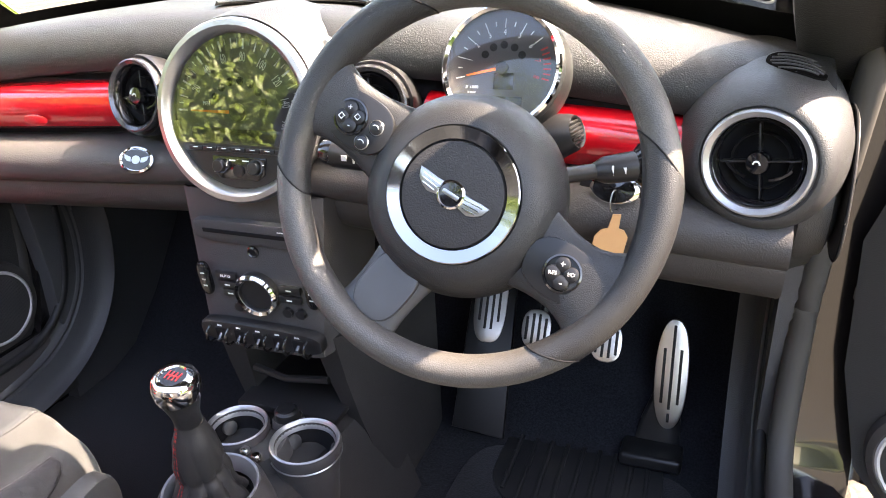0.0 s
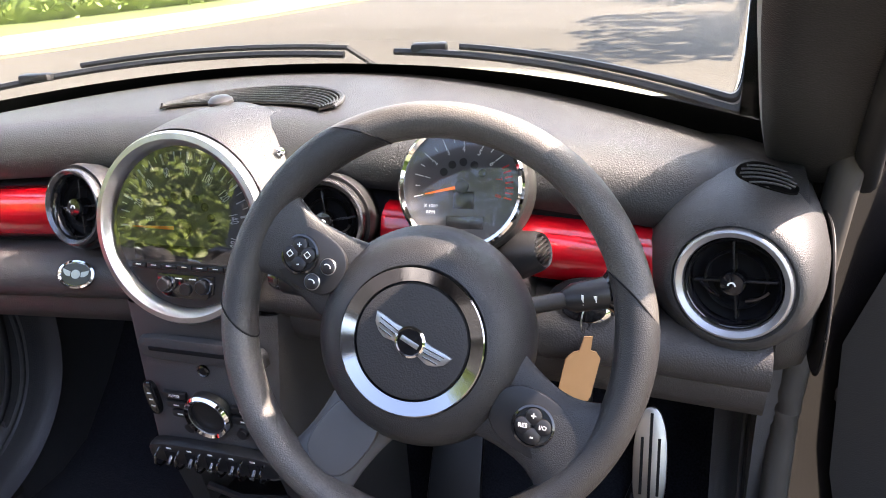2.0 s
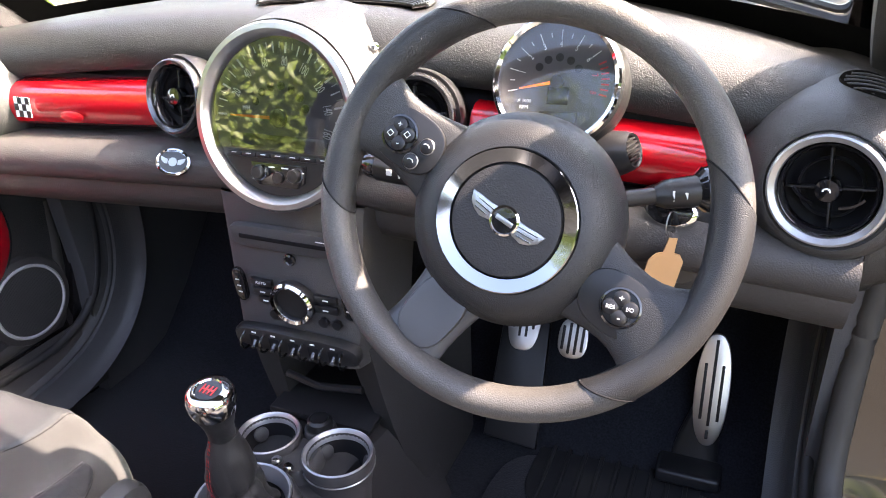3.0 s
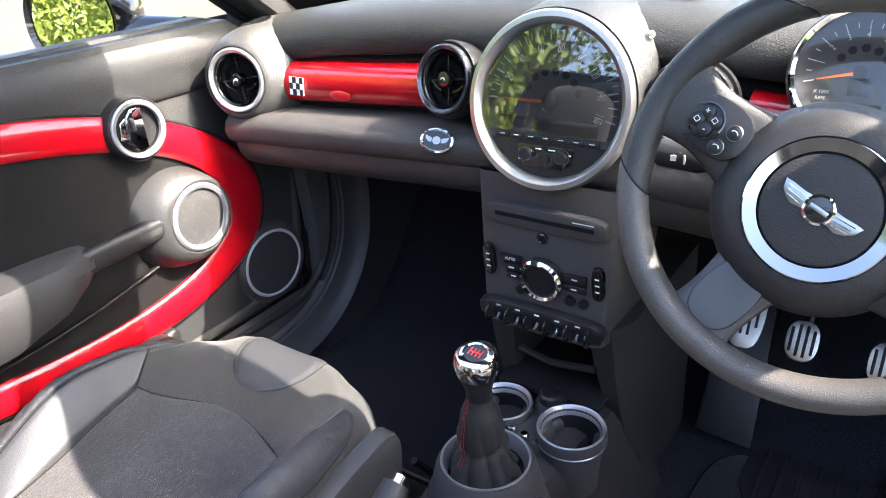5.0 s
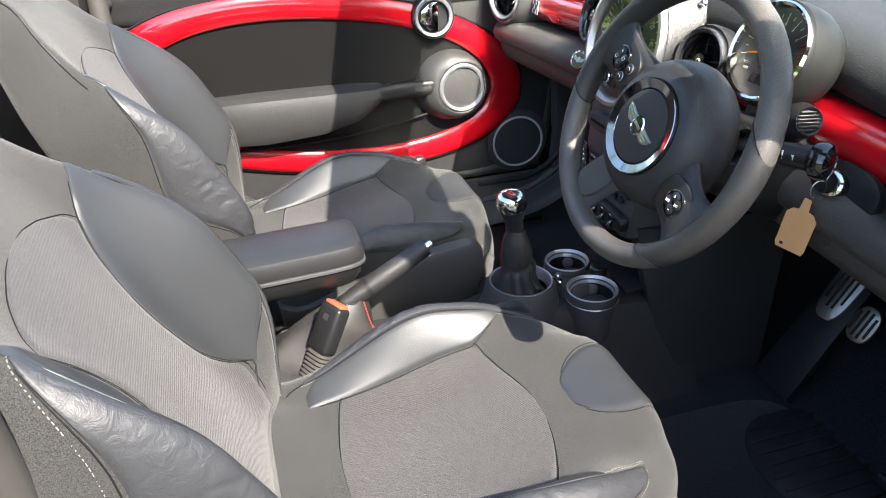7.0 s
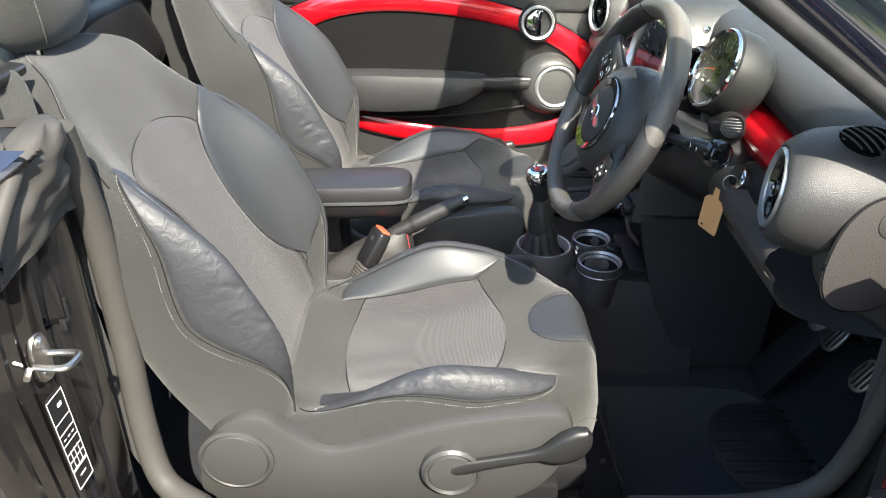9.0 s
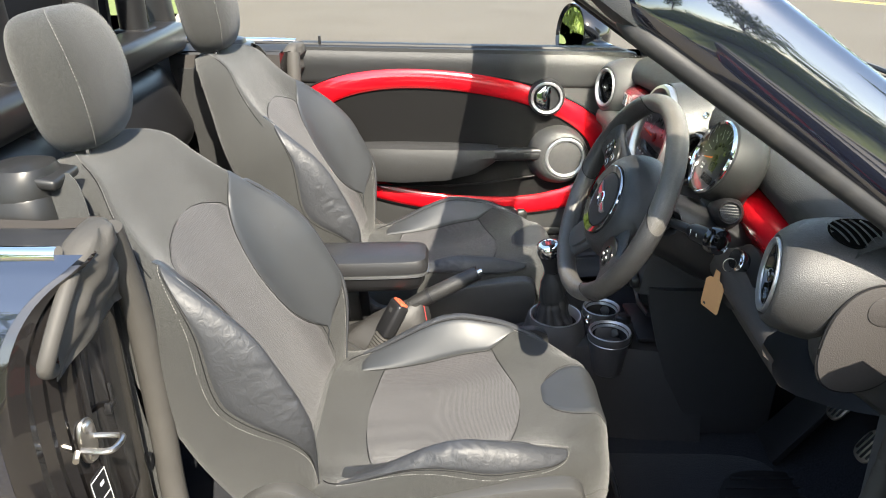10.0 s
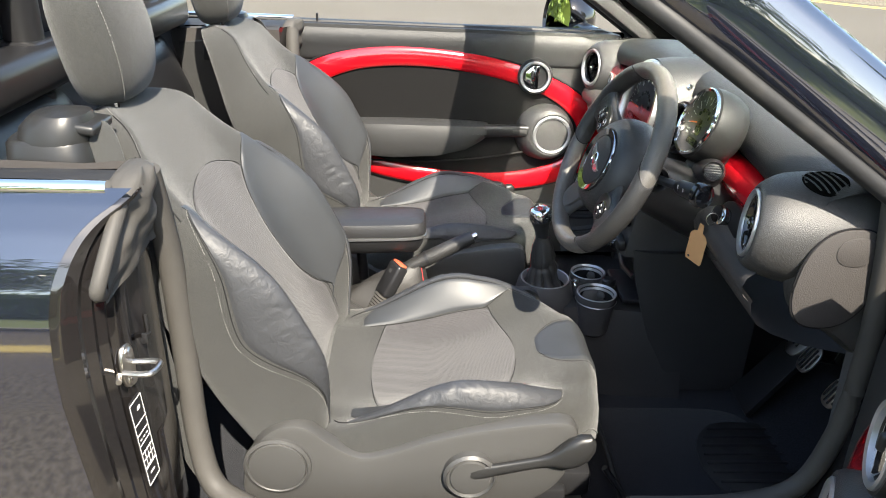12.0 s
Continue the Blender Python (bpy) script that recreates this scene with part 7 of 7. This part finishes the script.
def build_seat(name, cx, dz, label, bol, db):
    s = thing(name, (cx, -0.25, 0.18), label, "car seat", "front seats")
    ys = [-0.56 + 0.605 * (1 - (1 - k / 40) ** 1.35) for k in range(41)]
    ys[-1] = 0.0447
    rows = [cushion_row(cx, y, dz, bol) for y in ys]
    part("cushion", join(loft(rows, closed=False), loft([rows[-1], [p.lerp(Vector((cx, 0.035, 0.34 + dz)), 0.8) for p in rows[-1]]], closed=False)), M_CLOTH, s, "dark grey cloth cushion")
    cs = Skin(rows)
    cs.sign = 1 if (cs.at(0.5, 0.5, 0.01) - cs.at(0.5, 0.5)).z > 0 else -1
    V = lambda y: 1 - (1 - (y + 0.56) / 0.605) ** (1 / 1.35)
    span = lambda y0, y1, n: [V(y0 + (y1 - y0) * q / n) for q in range(n + 1)]
    T = lambda v, vs: (v - vs[0]) / (vs[-1] - vs[0])
    Y = lambda v: -0.56 + 0.605 * (1 - (1 - v) ** 1.35)
    vi = [V(-0.265 - 0.147 * math.cos(math.pi * q / 48)) for q in range(49)]
    inner = lambda y: 0.152 + 0.008 * smooth(-0.40, -0.17, y)
    ins = lambda v: across(CUSHION_X, 0.004 + inner(Y(v)) * min(1, math.sqrt(max(0, (-0.118 - Y(v)) / 0.045)), math.sqrt(max(0, (Y(v) + 0.412) / 0.022))))
    leaf(cs, lambda v: -ins(v), ins, vi, 1, s, "centre_panel", M_INSERTF, "ribbed grey cloth centre panel", 0.002, (0, 0), 22)
    for k in (-1, 1):
        vb = span(-0.445, -0.108, 34)
        crest = lambda v: across(CUSHION_X, 0.152 + 0.055 * smooth(-0.475, -0.41, Y(v)))
        face = lambda v: across(CUSHION_X, inner(Y(v)) + 0.044 * max(0, (Y(v) + 0.170) / 0.062) ** 1.3)
        leaf(cs, face, crest, vb, k, s, "bolster_face", M_LEATHER, "smooth black leather bolster face", 0.0030, (0, 0))
        vb2 = span(-0.445, -0.050, 84)
        leaf(cs, lambda v: 0.228 - 0.004 * lens_shape(T(v, vb2)), lambda v: 0.230 + 0.100 * math.sqrt(smooth(0, 0.70, T(v, vb2))) * math.sqrt(max(0, 1 - T(v, vb2) ** 8)), vb2, k, s, "side_bolster", M_CREASED, "creased black leather side bolster", 0.0045, (2, 1) if k * cx > 0 else (1, 0), 14, 1.0 + cx)
    vn = [V(-0.080) + (0.99 - V(-0.080)) * q / 22 for q in range(23)]
    nose = lambda v: 0.003 + 0.105 * max(0.0, 1 - (1 - T(v, vn)) ** 2.2) ** 0.55
    leaf(cs, lambda v: -nose(v), nose, vn, 1, s, "nose_patch", M_LEATHER, "black leather patch at the front", 0.0025, (0, 0), 18)
    for k in (-1, 1):
        part("edge_piping", tube([cs.at(0.5 + k * 0.405, 0.02 + 0.95 * q / 30, 0.001) for q in range(31)], 0.0016, 6), M_CLOTH, s)
        part("rear_seam", tube([cs.at(0.5 + k * (0.20 + 0.05 * q / 20), V(-0.47 + 0.02 * q / 20 + 0.09 * (q / 20) ** 3), 0.0008) for q in range(21)], 0.0012, 5), M_MATTBLACK, s)
    # backrest
    hs = [-0.03 + 0.705 * q / 42 for q in range(43)]
    rb = [back_row(cx, h, db) for h in hs]
    top = [p.lerp(BACK_BASE + Vector((cx, 0, db)) + BU * 0.672 - BF * 0.06, 0.9) for p in rb[-1]]
    part("backrest", loft(rb + [top], closed=False), M_CLOTH, s, "dark grey cloth backrest")
    back_face = [[r[0], r[0].lerp(r[-1], 0.5) - BF * 0.012, r[-1]] for r in rb]
    part("back_panel", loft(back_face, closed=False), M_PANEL, s, "moulded plastic seat back")
    bs = Skin(rb)
    bs.sign = 1 if (bs.at(0.5, 0.5, 0.01) - bs.at(0.5, 0.5)).dot(BF) > 0 else -1
    hspan = lambda h0, h1, n: [(h0 + (h1 - h0) * q / n + 0.03) / 0.705 for q in range(n + 1)]
    HB = lambda v: v * 0.705 - 0.03
    width = lambda h: 0.218 + 0.042 * smooth(-0.03, 0.20, h) - 0.006 * smooth(0.30, 0.46, h) - 0.112 * smooth(0.40, 0.69, h)
    edge = lambda h: 0.086 + (0.135 if h > 0.315 else 0.090) * ((h - 0.315) / 0.2) ** 2
    vi = [(0.03 + 0.47 * (1 - (1 - q / 48) ** 2) + 0.03) / 0.705 for q in range(49)]
    insb = lambda v: across(BACK_X, (0.003 + min(edge(HB(v)), 0.16) * math.sqrt(min(1, max(0, (0.5 - HB(v)) / 0.055)))) / width(HB(v)))
    leaf(bs, lambda v: -insb(v), insb, vi, 1, s, "back_centre_panel", M_INSERT, "ribbed grey cloth centre panel", 0.002, (0, 0), 22)
    for k in (-1, 1):
        vb = hspan(0.075, 0.505, 36)
        crestb = lambda v: across(BACK_X, (0.234 - 0.028 * smooth(0.36, 0.505, HB(v)) - 0.080 * smooth(0.20, 0.075, HB(v))) / width(HB(v)))
        faceb = lambda v: min(crestb(v), across(BACK_X, edge(HB(v)) / width(HB(v))))
        leaf(bs, faceb, crestb, vb, k, s, "back_bolster_face", M_LEATHER, "smooth black leather bolster face", 0.0030, (0, 0))
        vb2 = hspan(0.012, 0.490 if k * cx > 0 else 0.47, 100)
        leaf(bs, lambda v: 0.230 - 0.004 * lens_shape(T(v, vb2)), lambda v: 0.232 + 0.124 * smooth(0, 0.55, T(v, vb2)) ** 0.8 * (1 - 0.40 * smooth(0.5, 1, T(v, vb2))) * math.sqrt(max(0, 1 - T(v, vb2) ** 12)), vb2, k, s, "back_side_bolster", M_CREASED, "creased black leather back bolster", 0.0035, (2, 1) if k * cx > 0 else (1, 0), 14, 2.0 + cx)
        stitches([bs.at(0.5 + k * 0.30, (h + 0.03) / 0.705, 0.0008) for h in [0.53 + 0.155 * q / 12 for q in range(13)]], s)
        part("shoulder_seam", tube([bs.at(0.5 + k * 0.305, (h + 0.03) / 0.705, 0.0004) for h in [0.48 + 0.175 * q / 12 for q in range(13)]], 0.0012, 5), M_MATTBLACK, s)
    # head restraint
    hc = BACK_BASE + Vector((cx, 0, db)) + BU * 0.768 + BF * 0.012
    HU = Vector((0, -0.16, 0.987))
    HF = Vector((0, 0.987, 0.16))
    rows = []
    for q in range(25):
        a = -1.5 + 3.0 * q / 24
        z, r = 0.108 * math.copysign(abs(math.sin(a)) ** 0.85, math.sin(a)), max(0.02, math.cos(a)) ** 0.47
        rows.append([hc + HU * z + Vector((1, 0, 0)) * (0.112 * r * x * (1 + 0.06 * z / 0.11)) + HF * (0.058 * r * y * (1.15 if y < 0 else 1) - 0.012 * (z / 0.11) ** 2) for x, y in ell(1, 1, 44, 2.45)])
    part("headrest", loft(rows), M_CLOTH, s, "rounded dark cloth headrest")
    hsk = Skin(rows)
    c0 = (hsk.at(0.12, 0.5, 0.01) - hc).length > (hsk.at(0.12, 0.5) - hc).length
    hsk.sign = 1 if c0 else -1
    for u in (0.115, 0.385):
        stitches([hsk.at(u, 0.04 + 0.92 * q / 30, 0.001) for q in range(31)], s)
        part("headrest_seam", tube([hsk.at(u + 0.004, 0.03 + 0.94 * q / 30, 0.0) for q in range(31)], 0.0016, 5), M_CLOTH, s)
    for x in (-0.05, 0.05):
        part("headrest_post", tube([hc + Vector((x, 0, 0)) - HU * 0.09, hc + Vector((x, 0, 0)) - HU * 0.16 - BF * 0.01], 0.006, 8), M_CHROME, s)
    # plastic skirts, hinge cover, levers
    for k in (-1, 1):
        xo = cx + k * 0.240
        prof = [(-0.622, 0.290), (-0.628, 0.345), (-0.610, 0.398), (-0.583, 0.436), (-0.545, 0.457), (-0.507, 0.450), (-0.472, 0.420), (-0.418, 0.388), (-0.355, 0.402), (-0.295, 0.425), (-0.227, 0.444), (-0.158, 0.457), (-0.100, 0.465), (-0.055, 0.466), (-0.033, 0.445), (-0.034, 0.395), (-0.055, 0.335), (-0.10, 0.290), (-0.18, 0.258), (-0.35, 0.245), (-0.55, 0.252)]
        P = catmull([(y, z + dz, 0) for y, z in prof], 4, True)
        M3 = Matrix(((0, 0, k, xo - k * 0.010), (1, 0, 0, 0), (0, 1, 0, 0), (0, 0, 0, 1)))
        sk = part("side_skirt", xf(slab([(p.x, p.y) for p in P], 0.028, None, 0.011), M3), M_SKIRT, s, "moulded grey plastic skirt")
        part("hinge_cover", lathe([(0.060, 0.0), (0.0595, 0.006), (0.054, 0.0085), (0.051, 0.006), (0.0495, 0.009), (0.040, 0.0105), (0.002, 0.011)], 44, face_m((xo + k * 0.017, -0.563, 0.372 + dz), (k, 0, 0)), cap=True), M_SKIRT, sk, "round hinge cover")
        if k * cx > 0:                                          # levers only beside the door
            lv = part("height_lever_hub", lathe([(0.048, 0.0), (0.048, 0.014), (0.043, 0.019), (0.040, 0.014), (0.037, 0.014), (0.035, 0.018), (0.002, 0.020)], 40, face_m((xo + k * 0.017, -0.222, 0.357 + dz), (k, 0, 0)), cap=True), M_SKIRT, sk, "round lever hub")
            part("height_lever", loft([[(xo + k * (0.030 + a), y, z + dz + b) for a, b in ell(ww, hh, 18, 2.6)] for y, z, hh, ww in ((-0.222, 0.362, 0.017, 0.007), (-0.17, 0.376, 0.0115, 0.007), (-0.10, 0.392, 0.0105, 0.007), (-0.078, 0.398, 0.0135, 0.009), (-0.066, 0.403, 0.022, 0.012), (-0.050, 0.410, 0.030, 0.015), (-0.030, 0.418, 0.032, 0.015), (-0.014, 0.424, 0.026, 0.013), (-0.005, 0.427, 0.012, 0.007))]), M_SMOOTH, lv, "satin black lever paddle")
        part("seat_rail", box((cx + k * 0.19, -0.27, 0.205), (0.045, 0.56, 0.045), 0.005), M_STEEL, s)
        part("skirt_lower", box((cx + k * 0.235, -0.30, 0.262), (0.030, 0.52, 0.09), 0.008), M_BLACK, s)
    part("pan", box((cx, -0.25, 0.300 + dz), (0.46, 0.52, 0.06), 0.012), M_BLACK, s)
    part("adjuster_bar", tube(catmull([(cx + 0.215, 0.035, 0.33), (cx + 0.215, 0.075, 0.27), (cx + 0.20, 0.085, 0.235), (cx - 0.10, 0.085, 0.235), (cx - 0.12, 0.03, 0.25)], 6), 0.006, 8), M_BLACK, s, "black slide adjuster bar")
    return s


build_seat("driver_seat", 0.357, 0.0, "dark grey cloth and black leather seat, lightly creased", 0.108, 0.0)
build_seat("front_seat", -0.368, 0.0, "dark grey cloth and black leather seat beside the door", 0.100, 0.026)

# ---------------------------------------------------------------- behind the seats
for s in (-1, 1):
    h = thing("roll_hoop", (s * 0.36, -1.08, 0.93), "dark padded roll hoop behind the seat", "roll hoop", "roll hoops")
    path = catmull([(s * 0.455, -1.075, 0.78), (s * 0.455, -1.075, 1.08), (s * 0.44, -1.07, 1.20), (s * 0.38, -1.065, 1.255), (s * 0.26, -1.065, 1.255), (s * 0.20, -1.07, 1.20), (s * 0.18, -1.075, 1.08), (s * 0.18, -1.075, 0.78)], 6)
    part("hoop", tube(path, 0.036, 14), M_BLACK, h, "dark tubular hoop")
    for x in (0.18, 0.455):
        part("foot", box((s * x, -1.075, 1.000), (0.100, 0.100, 0.05), 0.015, 3), M_BLACK, h)
    r = thing("belt_reel", (s * 0.555, -0.87, 0.88), "dark plastic belt reel housing beside the seat", "belt reel", "belt reels")
    part("housing", loft([[(s * 0.545 + rr * 0.9 * a, -0.872 + rr * b, z) for a, b in ell(1, 1, 32, 3)] for z, rr in ((0.86, 0.072), (0.905, 0.066), (0.945, 0.062), (0.952, 0.056))]), M_SMOOTH, r)
    part("guide", loft([[(s * 0.545 + rr * a, -0.865 + rr * b + dy, z) for a, b in ell(1, 1, 28, 2.5)] for z, rr, dy in ((0.945, 0.055, 0), (0.968, 0.052, 0.004), (0.985, 0.040, 0.010), (0.990, 0.02, 0.015))]), M_SMOOTH, r, "rounded guide cap")
    part("guide_tongue", box((s * 0.545, -0.825, 0.968), (0.075, 0.060, 0.016), 0.006, 3, (-8, 0, 0)), M_SMOOTH, r)
    strip_ = catmull([(s * 0.545, -0.815, 0.972), (s * 0.560, -0.795, 0.955), (s * 0.585, -0.775, 0.90), (s * 0.605, -0.76, 0.80), (s * 0.62, -0.74, 0.60), (s * 0.625, -0.70, 0.40), (s * 0.625, -0.66, 0.32)], 6)
    part("webbing", loft([[p + Vector((0.002 * s, -0.022, 0)), p + Vector((0.004 * s, 0, 0)), p + Vector((0.002 * s, 0.022, 0)), p + Vector((0, 0.022, 0)), p + Vector((0, -0.022, 0))] for p in strip_]), M_CLOTH, r, "woven belt webbing")
pt = thing("passenger_buckle", (-0.12, -0.46, 0.42), "seat belt buckle beside the passenger seat", "seat belt buckle")
part("shell", box((-0.118, -0.475, 0.520), (0.05, 0.028, 0.075), 0.008, 3, (15, 20, 0)), M_BLACK, pt)
part("stalk", tube([(-0.095, -0.46, 0.37), (-0.105, -0.47, 0.48)], 0.013, 10), M_BLACK, pt)

# added screen, its unseen upper part darkens what the speedometer glass reflects
wd = thing("wind_deflector", (0, -1.12, 0.95), "dark screen added behind the seats to block trees from the dial's reflection", "wind deflector")
part("mesh", slab([(-0.43, 0.955), (0.43, 0.955), (0.43, 1.15), (0.70, 1.15), (0.72, 1.18), (0.67, 1.33), (-0.67, 1.33), (-0.72, 1.18), (-0.70, 1.15), (-0.43, 1.15)], 0.004, Matrix(((1, 0, 0, 0), (0, 0, 1, -1.130), (0, 1, 0, 0), (0, 0, 0, 1)))), M_MATTBLACK, wd, "solid matt black sheet")
part("rim", tube([(x, -1.128, z) for x, z in ((-0.43, 0.955), (-0.43, 1.15), (-0.70, 1.15), (-0.72, 1.18), (-0.67, 1.33), (0.67, 1.33), (0.72, 1.18), (0.70, 1.15), (0.43, 1.15), (0.43, 0.955))], 0.008, 8), M_BLACK, wd)
rb_ = thing("roof_bracket", (-0.645, -1.06, 0.93), "black folded roof bracket behind the passenger seat", "roof bracket")
part("arm", loft([[(-0.645 + a, -1.06 + b - 0.1 * (z - 0.93), z) for a, b in ell(0.026, 0.034, 16, 4)] for z in (0.93, 1.0, 1.1, 1.18)]), M_BLACK, rb_)
part("foot", box((-0.60, -1.06, 0.965), (0.13, 0.09, 0.06), 0.014, 3), M_BLACK, rb_)
